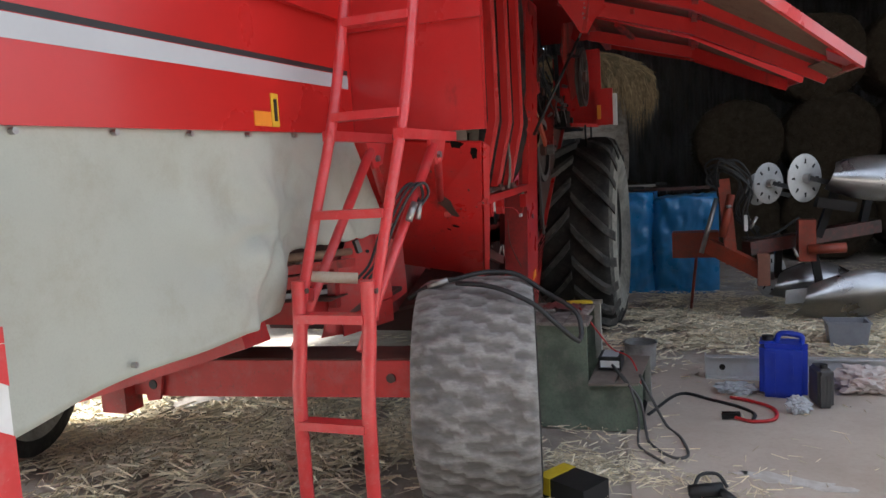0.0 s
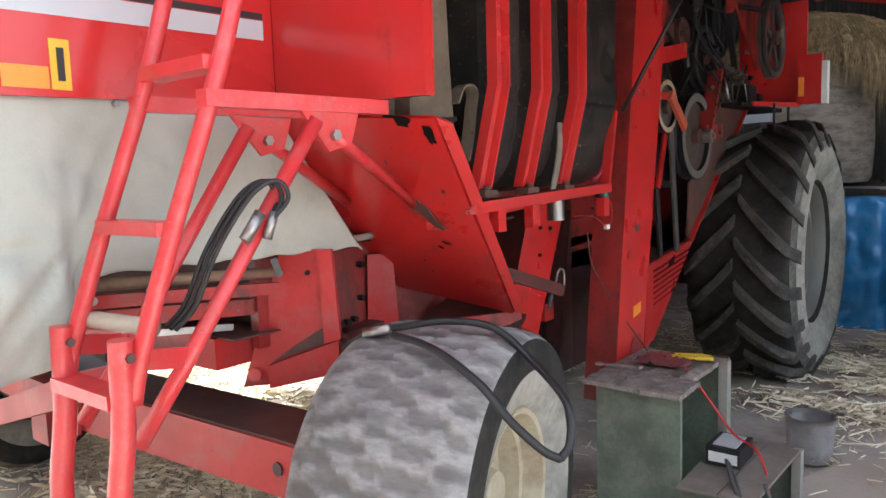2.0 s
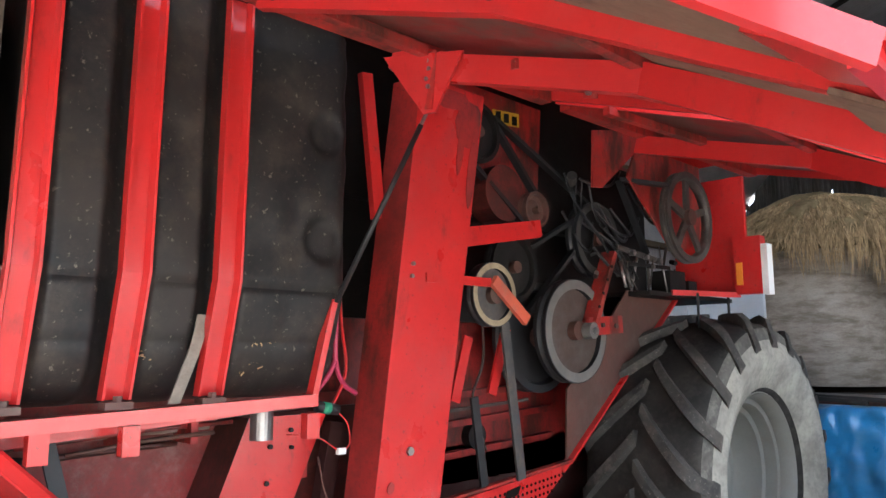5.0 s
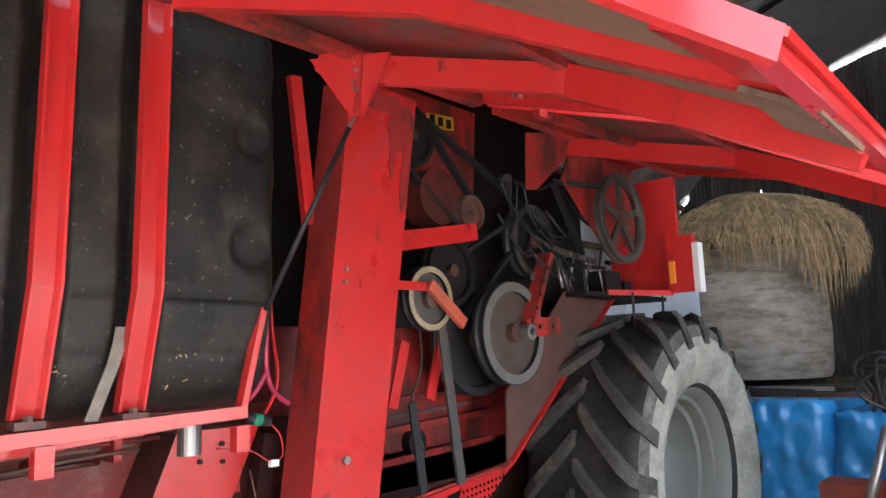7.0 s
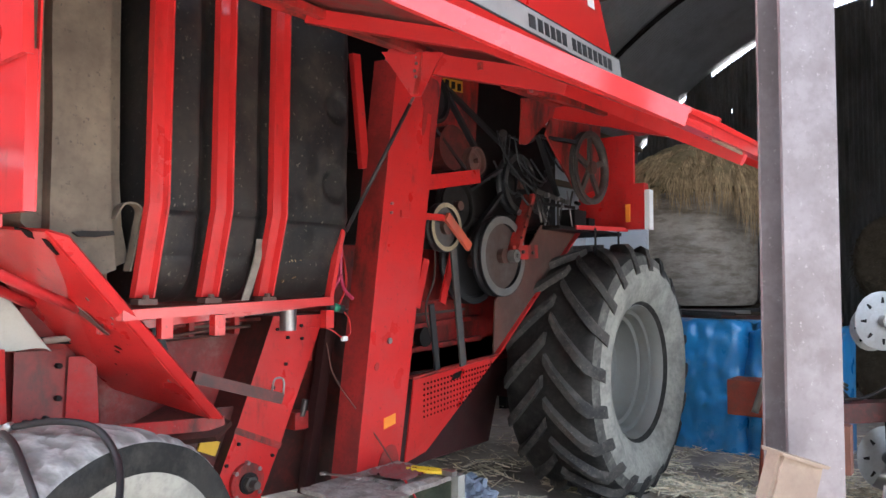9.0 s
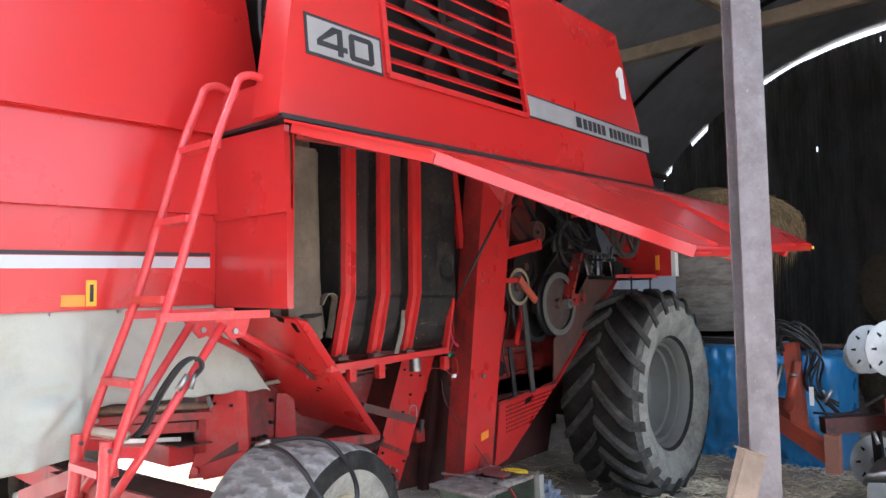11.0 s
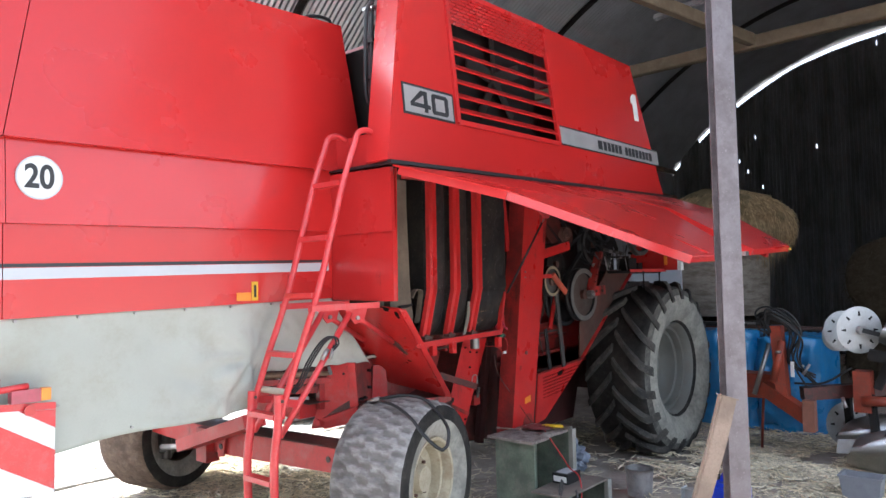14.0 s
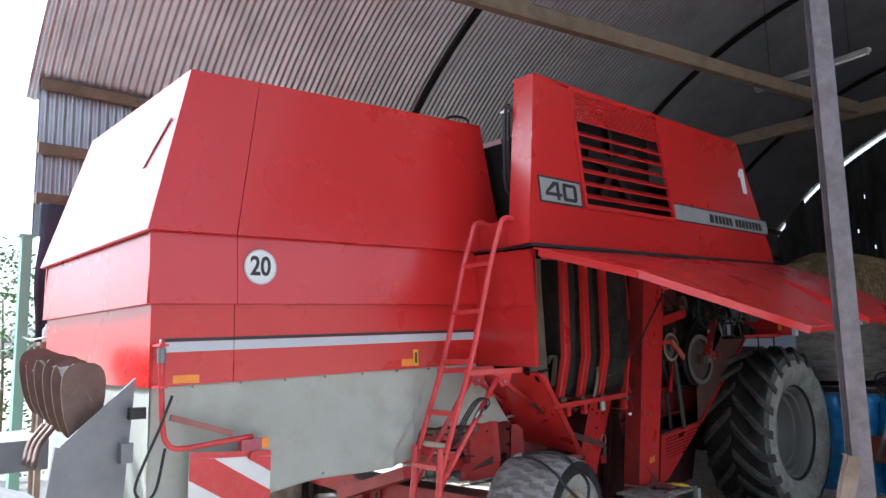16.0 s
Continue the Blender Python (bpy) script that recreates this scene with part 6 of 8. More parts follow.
part("pan_lip", bar(B(), (-1.16, 3.28, 0.935), (-0.965, 3.60, 0.945), 0.02, 0.05), RED_DIRTY, combine, bevel=0.004)
part("cross_tube", tube(B(), [(-1.38, 3.05, 1.28), (-1.2, 3.32, 1.26)], 0.012, 8), DARK, combine, smooth=True)
part("elevator_shield", plate(B(), [(-1.212, 3.54, 0.97), (-1.212, 3.82, 0.95), (-1.212, 3.74, 0.62), (-1.212, 3.62, 0.58), (-1.212, 3.50, 0.80)], 0.012, (1, 0, 0)), OILY_SHADED, combine, "oily dark red shield beside the return elevator", bevel=0.002)
part("yellow_label", plate(B(), [(-1.20, 3.657, 0.849), (-1.20, 3.745, 0.811), (-1.20, 3.722, 0.755), (-1.20, 3.639, 0.792)][::-1], 0.01, (1, 0, 0)), YELLOW, combine, "yellow warning label")
for dy, dz in ((-0.06, 0.05), (0.06, 0.05), (-0.06, -0.05), (0.06, -0.05), (0, 0.085)):
    part("bolt", disc(B(), (-1.135, 3.84 + dy, 0.63 + dz), (1, 0, 0), 0.01, 0.02, 6), STEEL, combine)
for y, z in ((4.0, 1.28), (4.144, 1.231), (3.74, 0.72), (3.98, 0.72), (3.80, 0.80)):
    part("bolt", disc(B(), (-1.145, y, z), (1, 0, 0), 0.008, 0.012, 6), DARK, combine)
# straw-walker shelf inside the torn curtain
WBROWN = mat("dusty_brown_bar", (0.30, 0.20, 0.13), 0.7, 0, (0.18, 0.10, 0.07), 9, 0.8, 80, 0.1, (0.36, 0.27, 0.19), 0.4)
part("walker_rod", tube(B(), [(-1.40, 2.10, 1.245), (-1.33, 2.76, 1.20)], 0.016, 10), WBROWN, combine, "dusty brown walker rod", smooth=True)
part("walker_rail", bar(B(), (-1.36, 2.12, 1.20), (-1.31, 2.74, 1.155), 0.03, 0.035), RED_DIRTY, combine, bevel=0.004)
part("walker_rail", bar(B(), (-1.46, 2.12, 1.23), (-1.42, 2.74, 1.19), 0.03, 0.03), WBROWN, combine, bevel=0.004)
part("walker_rail", bar(B(), (-1.52, 2.14, 1.13), (-1.42, 2.72, 1.09), 0.04, 0.05), RED_DIRTY, combine, bevel=0.004)
part("walker_rail", bar(B(), (-1.62, 2.14, 1.19), (-1.55, 2.72, 1.15), 0.03, 0.04), BROWN_RED, combine, bevel=0.004)
part("walker_strip", bar(B(), (-1.44, 2.30, 1.075), (-1.38, 2.62, 1.045), 0.004, 0.02), STEEL, combine)
for y in (2.18, 2.34):
    part("walker_bolt", disc(B(), (-1.34, y, 1.20), (1, 0, 0), 0.012, 0.02, 6), STEEL, combine)
# back of the walker space, its shade painted near-black
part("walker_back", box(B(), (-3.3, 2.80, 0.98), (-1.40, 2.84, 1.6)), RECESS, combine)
part("handle_bar", bar(B(), (-1.27, 2.70, 1.255), (-1.26, 2.715, 1.20), 0.025, 0.02), GREYWEB, combine, bevel=0.004)
# tow ears of the axle pivot and red tray left of it
part("drag_arm", bar(B(), (-2.50, 2.36, 0.64), (-1.54, 2.30, 0.93), 0.16, 0.085), RED_MATT, combine, "red drag arm under the hood", bevel=0.006)
part("arm_dust", bar(B(), (-2.49, 2.36, 0.688), (-1.55, 2.30, 0.972), 0.14, 0.004), mat("dust_pinked_red", (0.48, 0.16, 0.14), 0.7, 0, (0.36, 0.14, 0.12), 5, 0.7, 60, 0.06), combine)
ea = part("lug_plate", plate(B(), [(-2.31, 2.49, 0.715), (-2.18, 2.49, 0.735), (-2.215, 2.49, 0.565), (-2.285, 2.49, 0.555)], 0.014, (0, -1, 0)), RED_MATT, combine, "red lug plate with a bolt hole", bevel=0.003)
part("bolt_hole", disc(B(), (-2.245, 2.488, 0.635), (0, -1, 0), 0.022, 0.006, 14), BLACK, ea)
# near-black boxes added to keep the space under the body dark
part("underbody", box(B(), (-3.3, 3.2, 0.80), (-1.40, 6.3, 1.12)), RECESS, combine, "near-black box for the shaded underside of the threshing body")
part("grain_trough", plate(B(), [(-3.2, 4.75, 0.80), (-3.2, 6.35, 0.80), (-3.2, 6.2, 0.36), (-3.2, 4.9, 0.34)], 1.7, (-1, 0, 0)), RECESS, combine, "added dark trough that blocks light under the threshing body", bevel=0.02)
part("front_axle", box(B(), (-3.0, 6.55, 0.62), (-1.35, 6.99, 1.10)), RECESS, combine, "front axle housing, added dark to block light below", bevel=0.03)
part("cross_shield", plate(B(), [(-1.30, 4.0, 0.50), (-1.30, 4.62, 0.46), (-1.30, 4.62, 1.35), (-1.30, 4.05, 1.35)], 0.02, (1, 0, 0)), OILY_SHADED, combine, "oily red shield between elevator and column", bevel=0.004)
part("shield_post", bar(B(), (-1.22, 4.24, 0.48), (-1.20, 4.36, 1.30), 0.05, 0.06, (0, 1, 0)), RECESS, combine, bevel=0.004)
part("shield_lug", box(B(), (-1.28, 4.10, 1.12), (-1.16, 4.22, 1.22)), RED_DIRTY, combine, bevel=0.006)
part("shield_lug", box(B(), (-1.28, 4.14, 0.80), (-1.18, 4.22, 0.88)), RED_DIRTY, combine, bevel=0.006)
part("spring_bolt", tube(B(), [(-1.18, 4.18, 0.86), (-1.17, 4.19, 0.94)], 0.014, 10), GREASY, combine, smooth=40)
for x, z, y0, y1, r, m_ in ((-1.24, 1.345, 3.12, 3.92, 0.010, WEB), (-1.21, 1.315, 3.30, 3.95, 0.008, RED_DIRTY), (-1.28, 1.30, 3.05, 3.90, 0.012, WEB), (-1.16, 1.29, 3.42, 3.86, 0.007, BROWN_RED), (-1.30, 1.25, 3.20, 3.80, 0.010, OILY_SHADED)):
    part("control_rod", tube(B(), smooth_line([(x, y0, z - 0.02), (x + 0.01, (y0 + y1) / 2, z + 0.004), (x, y1, z + 0.012)], 4), r, 8), m_, combine, smooth=True)
for y in (3.36, 3.58, 3.80):
    part("rod_clip", box(B(), (-1.30, y - 0.012, 1.27), (-1.17, y + 0.012, 1.37)), RED_DIRTY, combine, bevel=0.004)
# hydraulic hoses: on the ladder and over the small wheel
for dx in (-0.026, -0.004, 0.018):
    part("hose", tube(B(), smooth_line([(-0.99 + dx, 2.19, 1.165), (-0.95 + dx, 2.22, 1.22), (-0.91 + dx, 2.26, 1.345), (-0.86 + dx, 2.32, 1.46), (-0.83 + dx, 2.37, 1.49), (-0.82 + dx, 2.39, 1.45), (-0.83, 2.36, 1.40)], 6), 0.0056, 8), BLACK, combine, smooth=True)
part("hose_coupling", tube(B(), [(-0.84, 2.34, 1.42), (-0.85, 2.30, 1.36)], 0.014, 10), STEEL, combine, smooth=True)
part("hose_coupling", tube(B(), [(-0.83, 2.37, 1.42), (-0.835, 2.35, 1.36)], 0.011, 10), STEEL, combine, smooth=True)
part("handle_sleeve", tube(B(), [(-1.17, 2.07, 1.195), (-1.0, 2.16, 1.172)], 0.02, 14), mat("dirty_cream_sleeve", (0.5, 0.45, 0.36), 0.6, 0, (0.36, 0.28, 0.18), 12, 0.7, 80, 0.05), combine, "dirty cream sleeve", smooth=True)
for pts in ([(-1.08, 2.80, 0.98), (-0.98, 2.80, 1.035), (-0.86, 2.82, 1.065), (-0.74, 2.88, 1.083), (-0.62, 2.93, 1.066), (-0.50, 2.93, 0.99), (-0.36, 2.86, 0.92), (-0.33, 2.82, 0.84), (-0.335, 2.78, 0.81)],
            [(-0.84, 2.76, 1.055), (-0.72, 2.74, 1.05), (-0.62, 2.72, 1.03), (-0.50, 2.70, 0.98), (-0.42, 2.70, 0.91), (-0.36, 2.74, 0.84), (-0.335, 2.78, 0.81)]):
    part("hose", tube(B(), smooth_line(pts, 6), 0.0105, 10), BLACK, combine, "black hydraulic hose over the small wheel", smooth=True)
part("hose_coupling", tube(B(), [(-0.98, 2.79, 1.035), (-0.89, 2.80, 1.062)], 0.015, 10), STEEL, combine, "bright hose coupling", smooth=True)
part("thin_wire", tube(B(), smooth_line([(-0.95, 4.12, 1.22), (-0.95, 4.18, 1.05), (-0.88, 4.35, 0.80), (-0.80, 4.4, 0.66)], 6), 0.003, 6), BROWN_RED, combine, smooth=True)
part("solenoid", tube(B(), [(-0.86, 4.05, 1.39), (-0.86, 4.13, 1.375)], 0.018, 12), BLACK, combine, smooth=True)
part("red_wire", tube(B(), smooth_line([(-0.88, 4.12, 1.38), (-0.9, 4.19, 1.5), (-0.95, 4.2, 1.7), (-0.97, 4.2, 2.1)], 6), 0.006, 6), RED, combine, smooth=True)

# ---- straw chopper at the tail ----
GREY_STEEL = mat("grey_sheet_steel", (0.22, 0.225, 0.235), 0.5, 0.3, (0.17, 0.17, 0.175), 4, 0.6, 60, 0.06, (0.3, 0.27, 0.22), 0.3)
RUST = mat("brown_rusty_steel", (0.16, 0.10, 0.075), 0.55, 0.3, (0.10, 0.06, 0.045), 6, 0.7, 60, 0.1, (0.22, 0.15, 0.11), 0.4)
part("chopper_side", plate(B(), [(-1.3, 0.20, 1.715), (-1.3, -0.17, 1.38), (-1.3, -0.24, 1.0), (-1.3, 0.14, 0.85)][::-1], 0.012, (1, 0, 0)), GREY_STEEL, combine, "grey steel chopper tailboard side", bevel=0.003)
part("chopper_floor", plate(B(), [(-1.31, -0.24, 1.0), (-1.31, 0.14, 0.85), (-3.3, 0.14, 0.85), (-3.3, -0.24, 1.0)], 0.012, (0, -1, -1)), GREY_STEEL, combine)
part("chopper_edge", bar(B(), (-1.29, -0.17, 1.39), (-1.29, -0.22, 1.0), 0.03, 0.03), GREY_STEEL, combine, bevel=0.004)
for k in range(6):
    bm = B()
    x0 = -1.40 - k * 0.19
    out = []
    for q in range(24):
        t_ = 2 * math.pi * q / 24
        cu, sv = math.cos(t_), math.sin(t_)
        out.append(((0.055 + 0.05 * (sv + 1) / 2 * 1.3) * abs(cu) ** 0.75 * (1 if cu > 0 else -1) + 0.02, 0.20 + 0.215 * abs(sv) ** 0.8 * (1 if sv > 0 else -1)))
    turn = 0.05 + 0.07 * k + 0.06 * math.sin(k * 2.3)
    rows = []
    for side in (0, 1):
        row = []
        for u, v in out:
            bow = -0.9 * u * u - 0.25 * (v - 0.2) ** 2
            x, y, z = bow - side * 0.009, u * 0.95, v - 0.21
            x, z = x * math.cos(turn) - z * math.sin(turn) * 0.6, z * math.cos(turn) + x * math.sin(turn)
            row.append(bm.verts.new((x0 + x, -0.05 + y * 1.25, 1.60 + 0.02 * k + z)))
        rows.append(row)
    for side in (0, 1):
        c = bm.verts.new(sum((v.co for v in rows[side]), Vector()) / len(out) + Vector((0.012, 0, 0)))
        for i in range(len(out)):
            bm.faces.new((rows[side][i], rows[side][(i + 1) % len(out)], c))
    for i in range(len(out)):
        j = (i + 1) % len(out)
        bm.faces.new((rows[0][i], rows[1][i], rows[1][j], rows[0][j]))
    part("chopper_vane", bm, RUST, combine, "curved rusty chopper vane", smooth=40)
part("deflector_box", box(B(), (-2.6, -0.30, 1.20), (-1.95, -0.05, 1.37)), GREY_STEEL, combine, "dark grey deflector box", bevel=0.01)
for k in range(3):
    part("spreader_tine", tube(B(), smooth_line([(-1.75 - 0.1 * k, -0.08, 1.45), (-1.7 - 0.1 * k, -0.16, 1.36), (-1.62 - 0.1 * k, -0.2, 1.26)], 4), 0.016, 8), RUST, combine, smooth=True)
FILM = mat("cloudy_plastic_film", (0.82, 0.84, 0.86), 0.3, 0, (0.7, 0.72, 0.74), 9, 0.6, 60, 0.3)
FILM.node_tree.nodes["Principled BSDF"].inputs["Alpha"].default_value = 0.45
bm = B()
g = []
for i in range(17):
    col_ = []
    for k in range(11):
        p = Vector((-1.42 - i * 0.07, 0.10 - 0.02 * k, 1.42 + k * 0.037))
        p += Vector((noise.noise(p * 7), noise.noise(p * 7 + Vector((3, 0, 0))), noise.noise(p * 7 + Vector((0, 5, 0))))) * 0.06
        col_.append(bm.verts.new(p))
    g.append(col_)
for i in range(16):
    for k in range(10):
        bm.faces.new((g[i][k], g[i + 1][k], g[i + 1][k + 1], g[i][k + 1]))
part("plastic_film", bm, FILM, combine, "torn cloudy plastic film behind the vanes", smooth=True)
bm = tube(B(), smooth_line([(-1.12, 0.33, 1.62), (-1.13, 0.27, 1.45), (-1.14, 0.20, 1.28), (-1.14, 0.16, 1.16), (-1.14, 0.20, 1.10), (-1.13, 0.26, 1.14), (-1.12, 0.30, 1.35)], 6), 0.008, 8)
part("cable", bm, BLACK, combine, "black cable loop", smooth=True)
part("latch", box(B(), (-1.29, 0.16, 1.50), (-1.24, 0.24, 1.56)), BLACK, combine, bevel=0.006)
part("latch", box(B(), (-1.29, 0.12, 1.28), (-1.24, 0.18, 1.38)), GREY_STEEL, combine, bevel=0.006)
part("pole_clamp", tube(B(), [(-1.16, 0.283, 1.79), (-1.16, 0.282, 1.87)], 0.022, 14), GREY_STEEL, pole, smooth=40)
for z in (1.885, 1.665):
    part("pole_bracket", box(B(), (-1.245, 0.26, z - 0.006), (-1.13, 0.31, z + 0.006)), LADDER_RED, pole, bevel=0.003)
part("board_bar", bar(B(), (-1.19, 0.35, 1.50), (-1.175, 0.70, 1.385), 0.02, 0.035), mat("faded_pink_brown_bar", (0.32, 0.13, 0.11), 0.6, 0, (0.24, 0.1, 0.08), 8, 0.7, 80, 0.06), pole, bevel=0.003)
lampb = part("tail_lamp", box(B(), (-1.20, 0.745, 1.285), (-1.15, 0.87, 1.345)), mat("red_lamp_lens", (0.42, 0.06, 0.09), 0.2, 0, (0.3, 0.05, 0.07), 20, 0.7, 60, 0.02, coat=0.4), pole, "red and amber tail lamp", bevel=0.006)
part("amber_lens", box(B(), (-1.20, 0.872, 1.287), (-1.152, 0.915, 1.343)), ORANGE, lampb, bevel=0.006)
part("round_reflector", disc(B(), (-1.172, 0.83, 1.245), (1, 0, 0), 0.026, 0.012, 18), RED_GLOSS, lampb, bevel=0.003)

# rust-eaten holes and scuffs of the chute plate
CH0, CHU, CHV = Vector((-1.32, 2.76, 1.69)), Vector((0.60, 0.02, -0.035)), Vector((-0.06, 0.59, -0.61))


def on_chute(u, v, lift=0.0):
    n = CHU.cross(CHV).normalized()
    return CH0 + CHU * u + CHV * v + n * lift


def blotch(name, u, v, ru, rv, turn, material, lift, seed, parent):
    rb = random.Random(seed)
    pts = []
    for k in range(14):
        a = 2 * math.pi * k / 14
        r = rb.uniform(0.65, 1.15)
        x, y = ru * r * math.cos(a), rv * r * math.sin(a)
        pts.append(on_chute(u + x * math.cos(turn) - y * math.sin(turn), v + x * math.sin(turn) + y * math.cos(turn), lift))
    return part(name, plate(B(), pts, 0.003), material, parent)


# holes are flat plates; the shade inside them is this black colour
HOLE = mat("black_hole_fill", (0.008, 0.007, 0.006), 0.9, 0, (0.012, 0.01, 0.009), 8, 0.5, 60, 0.05, spec=0.1)
chute = bpy.data.objects["chute_plate"]
for u, v, ru, rv, tn, sd in ((0.62, 0.45, 0.085, 0.03, 0.9, 3), (0.66, 0.66, 0.03, 0.006, 0.2, 5), (0.60, 0.69, 0.018, 0.005, 0.3, 6), (0.25, 0.42, 0.04, 0.03, 0.8, 9)):
    if ru > 0.05:
        blotch("rust_edge", u + 0.01, v + 0.012, ru * 1.5, rv * 1.7, tn, BROWN_RED, 0.002, sd + 20, chute)
    blotch("rust_hole", u, v, ru, rv, tn, HOLE, 0.004, sd, chute)
for k in range(16):
    rs = random.Random(90 + k)
    blotch("scuff", rs.uniform(0.1, 0.95), rs.uniform(0.05, 0.95), rs.uniform(0.004, 0.012), rs.uniform(0.003, 0.008), rs.uniform(0, 3), BROWN_RED, 0.002, 40 + k, chute)
# black torn gap below the step box, put on as dark plates
for u, v, ru, rv in ((0.80, 0.04, 0.10, 0.03), (0.95, 0.10, 0.03, 0.05)):
    blotch("scuff", u, v, ru, rv, 0.1, HOLE, 0.003, 7, chute)

# rows of small holes in the guard
ga, gb, gc = Vector((-0.91, 4.68, 1.0)), Vector((-1.02, 5.60, 1.04)), Vector((-0.93, 4.80, 0.62))
gn = (gc - gb).cross(ga - gb).normalized()
gn = gn if gn.x > 0 else -gn
bm = B()
for r in range(7):
    for k in range(24):
        p = ga.lerp(gb, 0.12 + 0.84 * k / 23) + Vector((0.0, -0.02, -0.035 - 0.028 * r))
        if (p - gc).dot(Vector((0, -0.55, 1))) < -0.02 and p.y > 4.85:
            continue
        d = (p - ga).dot(gn)
        disc(bm, p - gn * (d - 0.003), gn, 0.0065, 0.004, 8)
tagged(part("perforation", bm, HOLE, bpy.data.objects["guard"], "small punched holes"), kind="stuff")
part("guard_slot", plate(B(), [p - gn * ((p - ga).dot(gn) - 0.005) for p in (Vector((-0.95, 5.06, 0.99)), Vector((-0.95, 5.16, 1.0)), Vector((-0.95, 5.14, 0.965)), Vector((-0.95, 5.04, 0.955)))], 0.003, gn), HOLE, bpy.data.objects["guard"])
part("guard_lip", bar(B(), (-0.915, 4.66, 1.012), (-1.025, 5.60, 1.052), 0.03, 0.012), RED_DIRTY, bpy.data.objects["guard"])
# dust-caked lining under the raised door; its red half darkened to cut bounced light
for which, dr in ((0, door), (1, front_door)):
    part("door_lining", plate(B(), [on_door(0.02, 0.53, 0.016, which), on_door(0.98, 0.53, 0.016, which), on_door(0.97, 0.96, 0.016, which), on_door(0.03, 0.96, 0.016, which)], 0.004, (0.4, 0, 1)), TAN_DUST, dr, "tan dust-caked lining under the door")
    part("door_lining", plate(B(), [on_door(0.02, 0.04, 0.016, which), on_door(0.98, 0.04, 0.016, which), on_door(0.98, 0.48, 0.016, which), on_door(0.02, 0.48, 0.016, which)], 0.004, (0.3, 0, 1)), DOOR_SHADE_DIRT, dr, "dirty red underside of the door, darkened to cut bounced light")
# moulded bosses and belts of the tank
tank = bpy.data.objects["fuel_tank"]
for k, (y, z, w, h) in enumerate(((3.55, 1.70, 0.05, 0.02), (3.54, 1.56, 0.06, 0.02), (3.80, 1.53, 0.03, 0.03), (3.29, 1.68, 0.05, 0.02), (3.83, 1.60, 0.05, 0.02))):
    rc = random.Random(k)
    bmr = B()
    for _ in range(16):
        p = Vector((-0.79 - 0.07 * (1.755 - z) / 0.335 - 0.005, y + rc.uniform(-w, w), z + rc.uniform(-h, h)))
        bar(bmr, p, p + Vector((0.004, rc.uniform(-0.03, 0.03), rc.uniform(-0.015, 0.015))), 0.003, 0.004)
    tagged(part("caked_chaff", bmr, HAY_STALK, tank), kind="stuff")
# a stiff old strap stuck behind the rail
bm = B()
row_ = []
for p in smooth_line([(-0.80, 3.635, 1.66), (-0.79, 3.615, 1.58), (-0.785, 3.585, 1.50), (-0.79, 3.56, 1.425)], 4):
    row_.append([bm.verts.new(p + Vector(o)) for o in ((0, -0.016, 0), (0, 0.016, 0), (-0.006, 0.016, 0), (-0.006, -0.016, 0))])
for a, b in zip(row_, row_[1:]):
    for k in range(4):
        bm.faces.new((a[k], a[(k + 1) % 4], b[(k + 1) % 4], b[k]))
bm.faces.new(row_[0])
bm.faces.new(row_[-1][::-1])
part("old_strap", bm, mat("old_grey_webbing", (0.24, 0.21, 0.17), 0.9, 0, (0.16, 0.135, 0.11), 20, 0.8, 120, 0.3), combine, "stiff grey-brown webbing strap")
part("green_band", tube(B(), [(-0.855, 4.07, 1.386), (-0.855, 4.095, 1.380)], 0.0188, 12), mat("green_tape", (0.03, 0.25, 0.13), 0.5), combine, smooth=True)
part("wire_connector", box(B(), (-0.885, 4.145, 1.232), (-0.87, 4.175, 1.252)), WHITE, combine, bevel=0.003)
for pts in ([(-0.86, 4.12, 1.71), (-0.87, 4.125, 1.62), (-0.875, 4.13, 1.53), (-0.89, 4.17, 1.46), (-0.91, 4.24, 1.42)], [(-0.875, 4.13, 1.53), (-0.875, 4.10, 1.48), (-0.90, 4.08, 1.44)]):
    part("magenta_hose", tube(B(), smooth_line(pts, 6), 0.0085, 10), mat("magenta_rubber", (0.42, 0.03, 0.08), 0.4, 0, (0.32, 0.02, 0.06), 10, 0.5, 60, 0.02), combine, "magenta rubber hose", smooth=True)
part("thin_wire", tube(B(), smooth_line([(-0.86, 4.13, 1.37), (-0.86, 4.17, 1.33), (-0.87, 4.19, 1.27), (-0.88, 4.18, 1.245)], 6), 0.0025, 6), RED, combine, smooth=True)
part("thin_wire", tube(B(), smooth_line([(-0.88, 4.15, 1.245), (-0.9, 4.08, 1.29), (-0.95, 4.0, 1.30)], 6), 0.0025, 6), RED, combine, smooth=True)
for y, z in ((4.06, 1.24), (4.14, 1.29), (4.05, 1.12), (3.98, 1.02)):
    part("bolt", disc(B(), (-1.145, y, z), (1, 0, 0), 0.009, 0.012, 6), DARK, combine)
for y, z in ((4.45, 1.83), (4.455, 1.875)):
    part("bolt", disc(B(), (-0.862, y, z), (1, 0, 0), 0.008, 0.012, 6), STEEL, combine)

# oily stains running down the elevator column
colp = bpy.data.objects["elevator_column"]


def on_column(u, z, off=0.003):
    """u across the outer face at the height z."""
    t = (z - 0.45) / 2.15
    return Vector((-0.88 + 0.02 * t + off, 4.22 + 0.27 * t + u * (0.29 + 0.06 * t), z))


